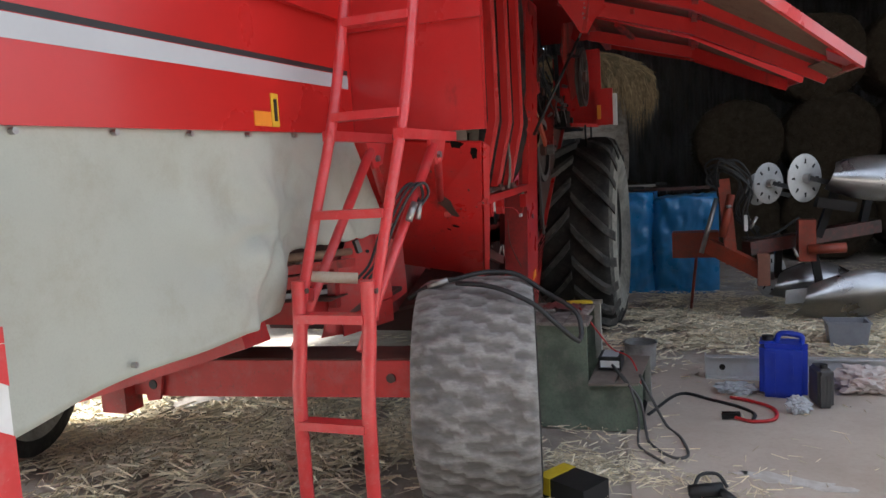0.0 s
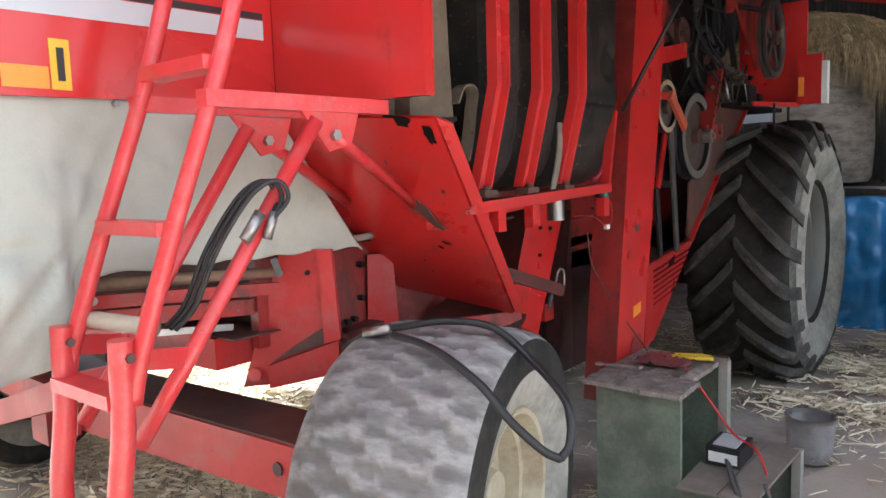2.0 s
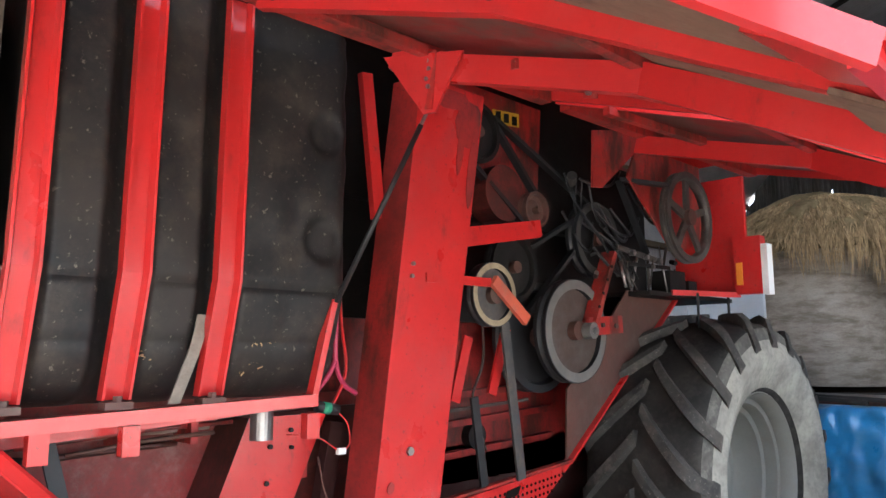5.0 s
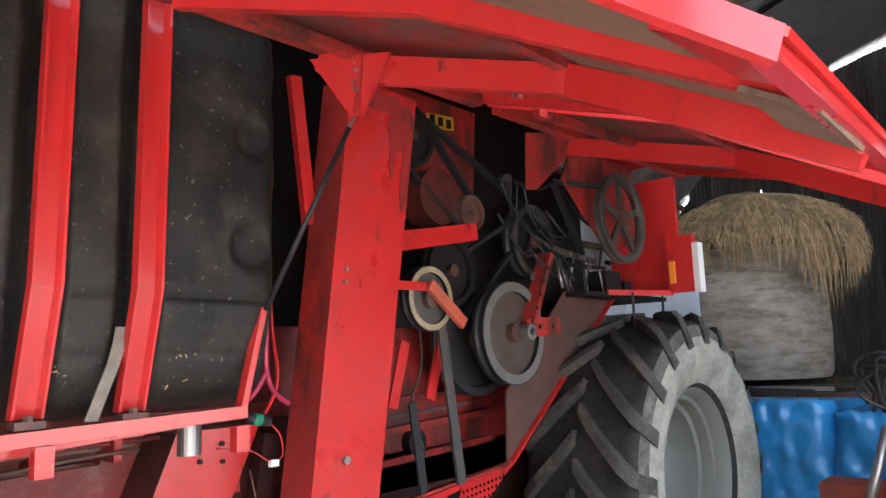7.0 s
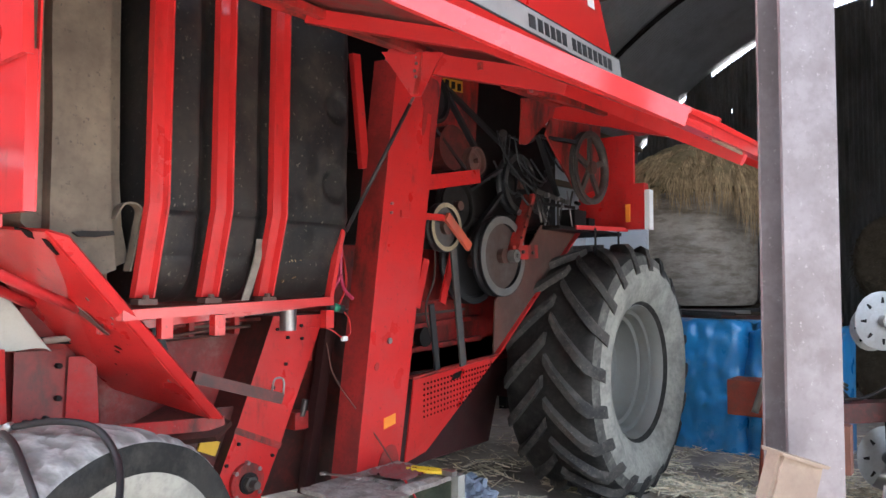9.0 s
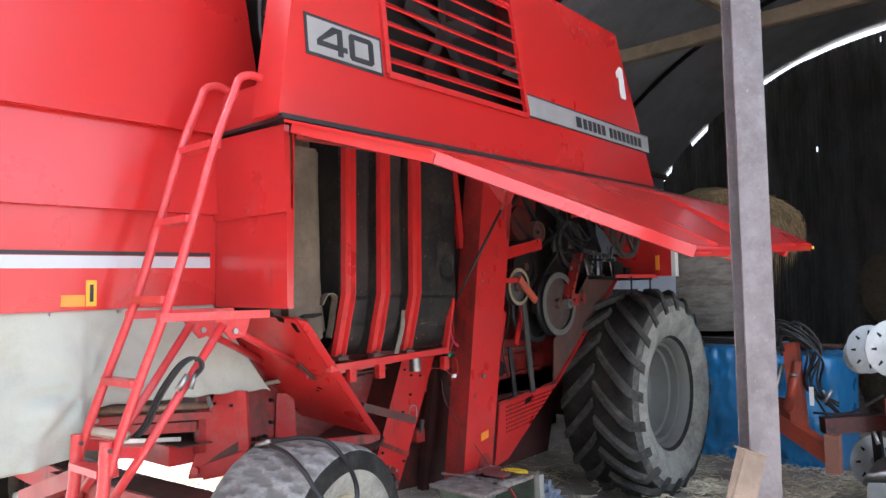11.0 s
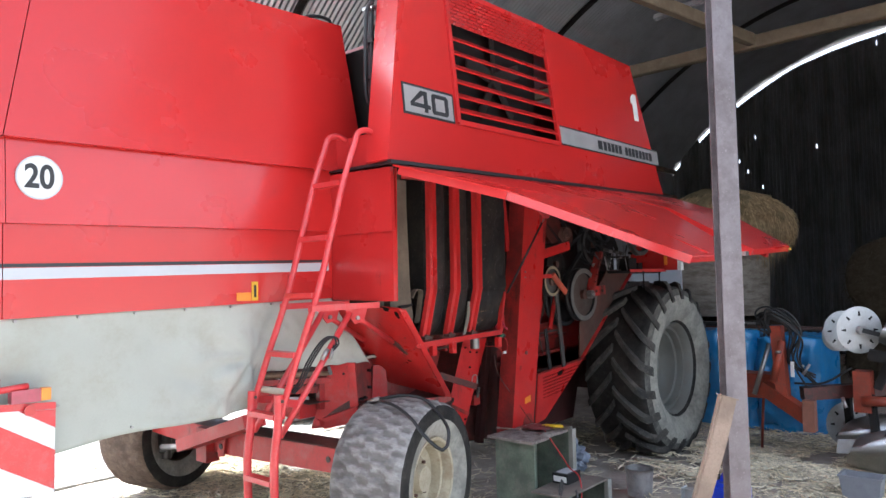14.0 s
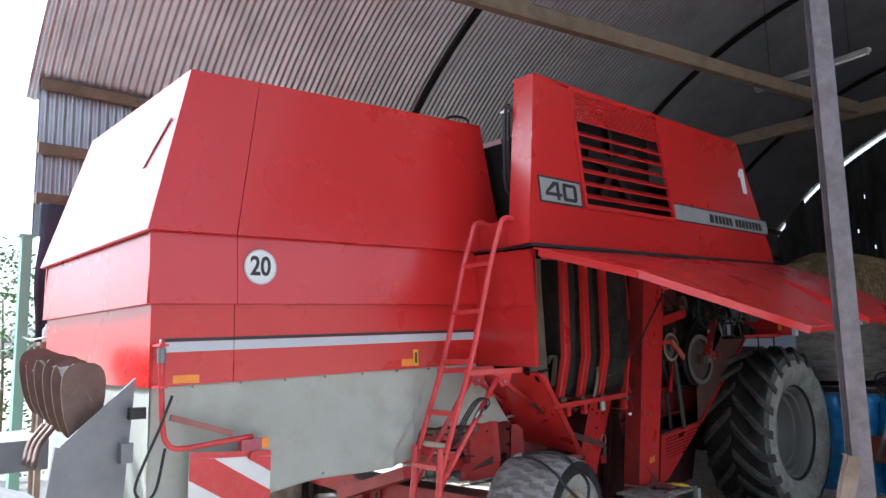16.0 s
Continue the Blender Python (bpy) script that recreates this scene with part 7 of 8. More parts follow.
for u, z, w, h, sd in ((0.8, 2.46, 0.22, 0.10, 1), (0.45, 2.55, 0.30, 0.05, 2), (0.92, 2.28, 0.07, 0.16, 3), (0.7, 2.36, 0.05, 0.12, 4), (0.2, 1.1, 0.05, 0.02, 5), (0.7, 0.62, 0.25, 0.10, 6), (0.3, 0.55, 0.2, 0.07, 7)):
    rb = random.Random(sd)
    pts = [on_column(max(0.02, min(0.98, u + w * rb.uniform(0.94, 1.05) * math.cos(a))), min(2.58, max(0.47, z + h * rb.uniform(0.94, 1.05) * math.sin(a))), 0.003 + 0.0005 * sd) for a in [2 * math.pi * k / 18 for k in range(18)]]
    part("oil_stain", plate(B(), pts, 0.002, (1, 0, 0)), SHADED_GRIME, colp)


# ---- things round the machine ----
# green L-shaped steel tank with a flap lid
GREEN = mat("scuffed_green_paint", (0.19, 0.235, 0.175), 0.6, 0.05, (0.085, 0.10, 0.08), 6, 0.8, 60, 0.1, (0.27, 0.25, 0.21), 0.5, speck=(0.12, 0.10, 0.08))
LID = mat("dusty_brown_sheet", (0.24, 0.20, 0.17), 0.7, 0.1, (0.16, 0.13, 0.11), 6, 0.7, 60, 0.15, (0.32, 0.28, 0.24), 0.4)
boxg = thing("tool_locker", (-0.6, 4.2, 0), "scuffed green steel locker with crusted dirt on its lid", "locker")
L_SHAPE = [(-0.83, 0.0), (-0.18, 0.0), (-0.18, 0.27), (-0.195, 0.285), (-0.48, 0.285), (-0.48, 0.60), (-0.495, 0.615), (-0.83, 0.61)]
EDGE = mat("pale_scuffed_edge", (0.36, 0.35, 0.31), 0.6, 0.1, (0.25, 0.24, 0.2), 9, 0.7, 70, 0.1)
for y, nm in ((3.95, "front_panel"), (4.48, "back_panel")):
    part(nm, plate(B(), [(x, y, z) for x, z in L_SHAPE], 0.02, (0, -1, 0)), GREEN, boxg, bevel=0.004)
part("side_panel", box(B(), (-0.83, 3.972, 0.0), (-0.81, 4.478, 0.60)), GREEN, boxg)
part("locker_floor", box(B(), (-0.81, 3.972, 0.0), (-0.19, 4.478, 0.02)), DARK, boxg)
part("corner_post", box(B(), (-0.50, 4.455, 0.286), (-0.462, 4.505, 0.64)), EDGE, boxg, "pale scuffed edge", bevel=0.008)
part("corner_post", box(B(), (-0.20, 4.455, 0.02), (-0.165, 4.505, 0.30)), EDGE, boxg, "pale scuffed edge", bevel=0.008)


def crust(x0, x1, y0, y1, z, seed):
    """A thick board under lumps of dried dirt, with ragged edges."""
    bm = B()
    nx, ny = max(6, int((x1 - x0) / 0.018)), max(6, int((y1 - y0) / 0.018))
    top, low = [], []
    for i in range(nx + 1):
        rt, rl = [], []
        for j in range(ny + 1):
            x, y = x0 + (x1 - x0) * i / nx, y0 + (y1 - y0) * j / ny
            e = 0.014 if i in (0, nx) or j in (0, ny) else 0.0
            x += e * noise.noise(Vector((x * 30, y * 30, 1 + seed)))
            y += e * noise.noise(Vector((x * 30, y * 30, 9 + seed)))
            h = 0.020 * max(0.0, noise.noise(Vector((x * 14, y * 14, 3 + seed)))) + 0.012 * abs(noise.noise(Vector((x * 40, y * 40, 5 + seed))))
            rt.append(bm.verts.new((x, y, z + 0.018 + h * (0.2 if e else 1.0))))
            rl.append(bm.verts.new((x, y, z)))
        top.append(rt)
        low.append(rl)
    for i in range(nx):
        for j in range(ny):
            bm.faces.new((top[i][j], top[i + 1][j], top[i + 1][j + 1], top[i][j + 1]))
            bm.faces.new((low[i][j], low[i][j + 1], low[i + 1][j + 1], low[i + 1][j]))
    for i in range(nx):
        bm.faces.new((top[i][0], low[i][0], low[i + 1][0], top[i + 1][0]))
        bm.faces.new((top[i][ny], top[i + 1][ny], low[i + 1][ny], low[i][ny]))
    for j in range(ny):
        bm.faces.new((top[0][j], top[0][j + 1], low[0][j + 1], low[0][j]))
        bm.faces.new((top[nx][j], low[nx][j], low[nx][j + 1], top[nx][j + 1]))
    return bm


CRUST = mat("crusted_grey_dirt", (0.31, 0.27, 0.245), 0.9, 0, (0.15, 0.12, 0.105), 14, 0.9, 90, 0.5, (0.46, 0.41, 0.37), 0.5, spec=0.2)
for x0, x1, y0, y1, sd in ((-0.875, -0.74, 3.915, 4.22, 1), (-0.735, -0.60, 3.905, 4.17, 2), (-0.595, -0.465, 3.90, 4.13, 3), (-0.87, -0.70, 4.225, 4.51, 4), (-0.695, -0.56, 4.18, 4.52, 5), (-0.555, -0.50, 4.14, 4.46, 6)):
    part("lid_board", crust(x0, x1, y0, y1, 0.618, sd), CRUST, boxg, "board under crusted grey-brown dirt", smooth=40)
part("step_lid", plate(B(), [(-0.47, 3.88, 0.295), (-0.33, 3.91, 0.29), (-0.30, 4.46, 0.31), (-0.47, 4.46, 0.31)], 0.012, (0, 0, 1)), LID, boxg, bevel=0.003)
part("step_lid", plate(B(), [(-0.325, 3.91, 0.29), (-0.20, 3.94, 0.288), (-0.17, 4.46, 0.31), (-0.295, 4.46, 0.312)], 0.012, (0, 0, 1)), LID, boxg, bevel=0.003)
# tools and rag on the locker
tool = thing("pliers", (-0.56, 4.36, 0.650), "pliers with yellow handles lying on the locker lid", "pliers")
YH = mat("yellow_handle", (0.75, 0.55, 0.03), 0.4, 0, (0.6, 0.4, 0.02), 10, 0.5, 80, 0.02)
for s in (-1, 1):
    part("handle", tube(B(), smooth_line([(-0.50, 4.40 + s * 0.012, 0.665), (-0.56, 4.38 + s * 0.025, 0.667), (-0.665, 4.36 + s * 0.018, 0.665)], 5), 0.009, 8), YH, tool, "yellow grip", smooth=True)
part("jaw", box(B(), (-0.505, 4.385, 0.655), (-0.44, 4.415, 0.677)), STEEL, tool, bevel=0.006)
sp = thing("spanner", (-0.75, 4.05, 0.655), "steel spanner lying on the locker lid", "spanner")
part("shank", bar(B(), (-0.84, 4.02, 0.680), (-0.70, 4.06, 0.680), 0.014, 0.006), STEEL, sp)
for c in ((-0.85, 4.018, 0.680), (-0.69, 4.063, 0.680)):
    part("ring", spin(B(), [(-0.004, 0.009), (-0.004, 0.017), (0.004, 0.017), (0.004, 0.009)], Matrix.Translation(c) @ Matrix.Rotation(radians(90), 4, 'Y'), 16, True), STEEL, sp)
rag = thing("rag", (-0.68, 4.30, 0.650), "crumpled red rag on the locker lid", "rag")
bm = B()
n = 14
g = [[bm.verts.new((-0.78 + 0.22 * i / n, 4.2 + 0.2 * j / n, 0.657 + 0.03 * abs(noise.noise(Vector((i * 0.5, j * 0.5, 7)))))) for j in range(n + 1)] for i in range(n + 1)]
for i in range(n):
    for j in range(n):
        bm.faces.new((g[i][j], g[i + 1][j], g[i + 1][j + 1], g[i][j + 1]))
part("cloth", bm, mat("red_rag", (0.28, 0.05, 0.05), 0.9, 0, (0.18, 0.1, 0.09), 12, 0.7, 90, 0.1), rag, smooth=True)
chg = thing("battery_charger", (-0.36, 4.2, 0.31), "dark battery charger with a white label on the locker step", "battery charger")
part("case", box(B(), (-0.44, 4.12, 0.312), (-0.31, 4.30, 0.385)), BLACK, chg, bevel=0.012)
part("label_panel", plate(B(), [(-0.43, 4.118, 0.325), (-0.32, 4.118, 0.325), (-0.32, 4.118, 0.365), (-0.43, 4.118, 0.365)], 0.003), WHITE, chg, "white label")
part("top_plate", box(B(), (-0.42, 4.14, 0.385), (-0.33, 4.28, 0.39)), STRIPE_GREY, chg)
CABLE = mat("grey_rubber_cable", (0.09, 0.085, 0.08), 0.6, 0, (0.06, 0.06, 0.06), 10, 0.6, 60, 0.05)


def lead(name, pts, r, material, label):
    t = thing(name, pts[0], label, "cable")
    part("cord", tube(B(), smooth_line(pts, 8), r, 8), material, t, smooth=True)


lead("power_cable", [(-0.36, 4.12, 0.34), (-0.28, 3.96, 0.30), (-0.19, 3.90, 0.20), (-0.16, 3.86, 0.04), (-0.13, 3.74, 0.022), (-0.02, 3.58, 0.022), (0.06, 3.62, 0.022), (0.02, 3.86, 0.022), (-0.06, 4.02, 0.03), (-0.14, 4.0, 0.20), (-0.20, 4.05, 0.31)], 0.008, CABLE, "grey cable looped down from the locker step")
lead("power_cable", [(-0.35, 4.12, 0.33), (-0.25, 3.93, 0.28), (-0.20, 3.87, 0.12), (-0.20, 3.80, 0.02), (-0.17, 3.66, 0.022), (-0.05, 3.50, 0.022)], 0.007, CABLE, "grey cable hanging from the charger")
lead("extension_lead", [(-0.17, 4.2, 0.02), (0.0, 4.62, 0.025), (0.2, 4.52, 0.025), (0.34, 4.42, 0.025), (0.42, 4.30, 0.025), (0.40, 4.18, 0.025)], 0.010, BLACK, "black lead lying on the concrete")
lead("jump_lead", [(0.30, 4.22, 0.03), (0.40, 4.16, 0.03), (0.52, 4.22, 0.03), (0.53, 4.40, 0.03), (0.42, 4.52, 0.03), (0.30, 4.58, 0.03)], 0.010, mat("red_lead", (0.5, 0.02, 0.02), 0.45, 0, (0.4, 0.02, 0.02), 10, 0.5, 60, 0.02), "red jump lead curled on the concrete")
lead("red_wire", [(-0.55, 4.2, 0.665), (-0.42, 4.25, 0.46), (-0.36, 4.24, 0.40), (-0.26, 4.2, 0.36), (-0.20, 4.12, 0.22), (-0.21, 4.05, 0.05)], 0.005, mat("red_lead", (0.5, 0.02, 0.02)), "thin red wire over the locker")
clampt = thing("clamp", (0.30, 4.24, 0.02), "dark spring clamp at the end of a lead", "clamp")
for s in (-1, 1):
    part("jaw", bar(B(), (0.24, 4.22 + s * 0.02, 0.035), (0.34, 4.23 + s * 0.008, 0.04), 0.018, 0.03), DARK, clampt, bevel=0.004)

# blue canister
BLUE = mat("blue_polythene", (0.012, 0.045, 0.48), 0.38, 0, (0.01, 0.035, 0.38), 6, 0.5, 80, 0.03, (0.1, 0.12, 0.4), 0.2)
can = thing("canister", (0.62, 4.72, 0.016), "bright blue plastic canister standing on the concrete", "canister")
R = pose(0.62, 4.73, 0.017, 0, 0, -8)
bm = box(B(), (-0.135, -0.11, 0), (0.135, 0.11, 0.34))
bmesh.ops.bevel(bm, geom=list(bm.edges), offset=0.03, segments=4, affect='EDGES')
bm.transform(R)
body = part("body", bm, BLUE, can, smooth=40)
for x in (-0.05, 0.05):
    part("rib", box(B(), (x - 0.008, -0.117, 0.03), (x + 0.008, -0.108, 0.29), R), BLUE, body, bevel=0.003)
bm = tube(B(), smooth_line([R @ Vector(p) for p in ((0.10, 0, 0.33), (0.10, 0, 0.375), (0.04, 0, 0.39), (-0.02, 0, 0.385), (-0.04, 0, 0.335))], 5), 0.018, 10)
part("handle", bm, BLUE, can, smooth=True)
part("cap", disc(B(), R @ Vector((-0.09, 0, 0.355)), (0, 0, 1), 0.035, 0.035, 18), BLACK, can, "black screw cap", bevel=0.004)
part("shoulder", box(B(), (-0.135, -0.06, 0.33), (-0.05, 0.06, 0.345), R), BLUE, can, bevel=0.006)
part("paper_label", plate(B(), [R @ Vector(p) for p in ((-0.137, -0.09, 0.18), (-0.137, -0.09, 0.26), (-0.137, -0.03, 0.26), (-0.137, -0.03, 0.18))], 0.002), WHITE, can, "white label")
gcan = thing("canister", (0.80, 4.55, 0.016), "dark grey ribbed plastic canister beside the blue one", "canister")
R = pose(0.805, 4.56, 0.017, 0, 0, 10)
bm = box(B(), (-0.045, -0.09, 0), (0.045, 0.09, 0.235))
bmesh.ops.bevel(bm, geom=list(bm.edges), offset=0.018, segments=3, affect='EDGES')
bm.transform(R)
DGREY = mat("dark_grey_plastic", (0.06, 0.06, 0.062), 0.5, 0, (0.09, 0.085, 0.08), 8, 0.6, 80, 0.05)
gb = part("body", bm, DGREY, gcan, smooth=40)
for k in range(4):
    part("rib", box(B(), (-0.035 + 0.02 * k, -0.095, 0.03), (-0.027 + 0.02 * k, -0.085, 0.2), R), DGREY, gb)
part("cap", disc(B(), R @ Vector((0, -0.04, 0.245)), (0, 0, 1), 0.022, 0.025, 14), BLACK, gcan)
# aluminium formwork profile behind them
ALU = mat("dull_aluminium", (0.62, 0.62, 0.62), 0.45, 0.2, (0.50, 0.50, 0.50), 5, 0.6, 60, 0.05, (0.4, 0.36, 0.3), 0.3)
al = thing("aluminium_profile", (0.8, 5.1, 0.016), "long dull aluminium profile lying on the concrete", "profile")
m = pose(0.17, 5.05, 0.017, 0, 0, 1.5)
part("web", box(B(), (0, 0.0, 0), (1.75, 0.012, 0.15), m), ALU, al, bevel=0.002)
part("flange", box(B(), (0, -0.03, 0.138), (1.75, 0.03, 0.15), m), ALU, al, bevel=0.002)
part("flange", box(B(), (0, -0.05, 0), (1.75, 0.05, 0.012), m), ALU, al, bevel=0.002)
for x in (0.1, 0.55, 1.0, 1.45):
    part("boss", disc(B(), m @ Vector((x, -0.004, 0.075)), (0, 1, 0), 0.02, 0.015, 14), DARK, al)
part("end_plate", box(B(), (-0.01, -0.05, 0), (0.0, 0.05, 0.16), m), ALU, al)
# plastic bags and tub
POLY = mat("crumpled_clear_polythene", (0.55, 0.57, 0.6), 0.25, 0, (0.42, 0.44, 0.47), 12, 0.7, 60, 0.1, spec=0.7)


def crumple(name, c, r, h, material, label, seed, cat="bag"):
    bm = B()
    bmesh.ops.create_icosphere(bm, subdivisions=4, radius=1)
    for v in bm.verts:
        d = v.co.normalized()
        k = 0.7 + 0.55 * abs(noise.noise(d * 2.2 + Vector((seed, 0, 0)))) + 0.25 * noise.noise(d * 6 + Vector((0, seed, 0)))
        v.co = Vector((c[0] + d.x * r[0] * k, c[1] + d.y * r[1] * k, c[2] + max(0.0, 0.45 * h + d.z * h * 0.6 * k)))
    t = thing(name, c, label, cat)
    part("film", bm, material, t)
    return t


crumple("plastic_bag", (0.34, 4.72, 0.018), (0.14, 0.09), 0.07, POLY, "crumpled clear plastic bag on the concrete", 1)
crumple("plastic_bag", (0.66, 4.38, 0.018), (0.08, 0.06), 0.10, POLY, "small crumpled clear bag beside the canister", 2)
crumple("paper_sack", (1.08, 4.85, 0.017), (0.20, 0.16), 0.17, mat("white_sack", (0.62, 0.58, 0.55), 0.7, 0, (0.5, 0.35, 0.3), 5, 0.6, 40, 0.1), "crumpled white and pink sack on the concrete", 3, "sack")
crumple("plastic_sheet", (-1.15, 5.48, 0.0), (0.22, 0.20), 0.32, mat("grey_blue_polythene", (0.30, 0.34, 0.42), 0.3, 0, (0.16, 0.18, 0.22), 12, 0.8, 60, 0.1, spec=0.7), "crumpled grey-blue plastic sheet behind the locker", 4, "plastic sheet")
tub = thing("tub", (1.20, 6.05, 0.01), "translucent grey plastic tub on the straw", "tub")
bm = B()
rings = [[bm.verts.new((1.20 + sx * s, 6.05 + sy * s * 0.7, z)) for sx, sy in ((-1, -1), (1, -1), (1, 1), (-1, 1))] for s, z in ((0.12, 0.0), (0.145, 0.2), (0.155, 0.2), (0.155, 0.215), (0.135, 0.215), (0.11, 0.015))]
for a, b in zip(rings, rings[1:]):
    for k in range(4):
        bm.faces.new((a[k], a[(k + 1) % 4], b[(k + 1) % 4], b[k]))
bm.faces.new(rings[0])
bm.faces.new(rings[-1])
part("shell", bm, mat("cloudy_plastic", (0.30, 0.31, 0.34), 0.4, 0, (0.22, 0.22, 0.25), 8, 0.6, 60, 0.03), tub, bevel=0.004)
tin = thing("paint_tin", (-0.28, 5.2, 0.0), "old pale paint tin spattered with plaster", "tin")
TINM = mat("spattered_tin", (0.40, 0.39, 0.38), 0.5, 0.3, (0.26, 0.25, 0.25), 12, 0.8, 60, 0.1, (0.55, 0.53, 0.5), 0.4)
part("can", spin(B(), [(0.0, 0.001), (0.0, 0.10), (0.21, 0.115), (0.215, 0.118), (0.215, 0.108), (0.02, 0.095), (0.02, 0.001)], Matrix.Translation((-0.28, 5.2, 0.0)) @ Matrix.Rotation(radians(-90), 4, 'Y'), 28), TINM, tin, smooth=35)
part("rim", spin(B(), [(0.20, 0.114), (0.222, 0.121), (0.222, 0.108), (0.20, 0.106)], Matrix.Translation((-0.28, 5.2, 0.0)) @ Matrix.Rotation(radians(-90), 4, 'Y'), 28, True), STEEL, tin, smooth=35)
# black and yellow case by the wheel, dark grip
case = thing("tool_case", (-0.42, 3.1, 0), "black tool case with a yellow stripe by the small wheel", "case")
R = pose(-0.43, 3.05, 0.0, 0, 0, -30)
part("shell", box(B(), (-0.13, -0.09, 0.0), (0.13, 0.09, 0.11), R), BLACK, case, bevel=0.015)
part("yellow_stripe", box(B(), (-0.132, -0.095, 0.03), (-0.06, 0.093, 0.113), R), YH, case, bevel=0.004)
grip = thing("cordless_tool", (0.16, 3.28, 0), "black hand tool lying on the floor", "tool")
part("body", tube(B(), [(0.07, 3.15, 0.04), (0.21, 3.19, 0.05)], 0.032, 12), BLACK, grip, smooth=True)
part("handle", tube(B(), [(0.19, 3.19, 0.05), (0.26, 3.09, 0.04)], 0.02, 10), BLACK, grip, smooth=True)
part("loop", tube(B(), smooth_line([(0.09, 3.17, 0.06), (0.12, 3.21, 0.10), (0.19, 3.23, 0.10), (0.23, 3.19, 0.06)], 5), 0.008, 8), BLACK, grip, smooth=True)

# pale irregular streak, a thin plate on the slab
bm = B()
rd = random.Random(5)
ring = [(0.52 + (0.24 + 0.05 * rd.uniform(-1, 1)) * math.cos(a), 3.41 + (0.055 + 0.02 * rd.uniform(-1, 1)) * math.sin(a) - 0.06 * math.cos(a)) for a in [2 * math.pi * k / 28 for k in range(28)]]
plate(bm, [(x, y, 0.020) for x, y in ring], 0.003, (0, 0, 1))
tagged(part("lime_dust", bm, mat("pale_streak_tone", (0.66, 0.64, 0.61), 0.95, 0, (0.5, 0.46, 0.41), 18, 0.8, 90, 0.2, spec=0.1)), "pale streak on the concrete", "dust", kind="stuff")
# plank leaning on the post
pk = thing("plank", (0.95, 3.1, 0), "pale worn plank leaning against the steel post", "plank")
bm = B()
p, q = Vector((0.90, 3.02, 0.0)), Vector((1.165, 3.29, 1.19))
bar(bm, p, q, 0.085, 0.045, (0.7, -0.7, 0))
bmesh.ops.subdivide_edges(bm, edges=[e for e in bm.edges if e.calc_length() > 0.5], cuts=8, use_grid_fill=True)
for v in bm.verts:
    v.co += Vector((noise.noise(v.co * 5), noise.noise(v.co * 5 + Vector((3, 0, 0))), 0)) * 0.01
part("board", bm, PLANK, pk, bevel=0.006)

# strip light under the beam
SL, SR = Vector((-1.90, 9.50, 5.64)), Vector((-0.13, 8.83, 5.51))
tl = thing("strip_light", SL.lerp(SR, 0.5), "white fluorescent strip light hung under the roof", "strip light")
DROP = Vector((0, 0, 0.045))
part("batten", bar(B(), SL, SR, 0.08, 0.06), mat("grey_batten", (0.42, 0.42, 0.43), 0.5, 0, (0.34, 0.34, 0.34), 8, 0.5, 60, 0.02), tl, bevel=0.006)
part("lamp_tube", tube(B(), [SL.lerp(SR, 0.02) - DROP, SL.lerp(SR, 0.98) - DROP], 0.018, 12), mat("unlit_tube_glass", (0.6, 0.61, 0.62), 0.25, 0, (0.55, 0.56, 0.57), 8, 0.3, 60, 0.0), tl, "unlit glass tube", smooth=True)
for f in (0.015, 0.985):
    part("tube_holder", bar(B(), SL.lerp(SR, f), SL.lerp(SR, f) - DROP * 1.5, 0.03, 0.03), MATS["grey_batten"], tl)
for f in (0.15, 0.85):
    c = SL.lerp(SR, f)
    part("hanger", bar(B(), c, (c.x, c.y, ARC_Z + math.sqrt(7.18 ** 2 - (c.x - ARC_X) ** 2)), 0.006, 0.006), DARK, tl)

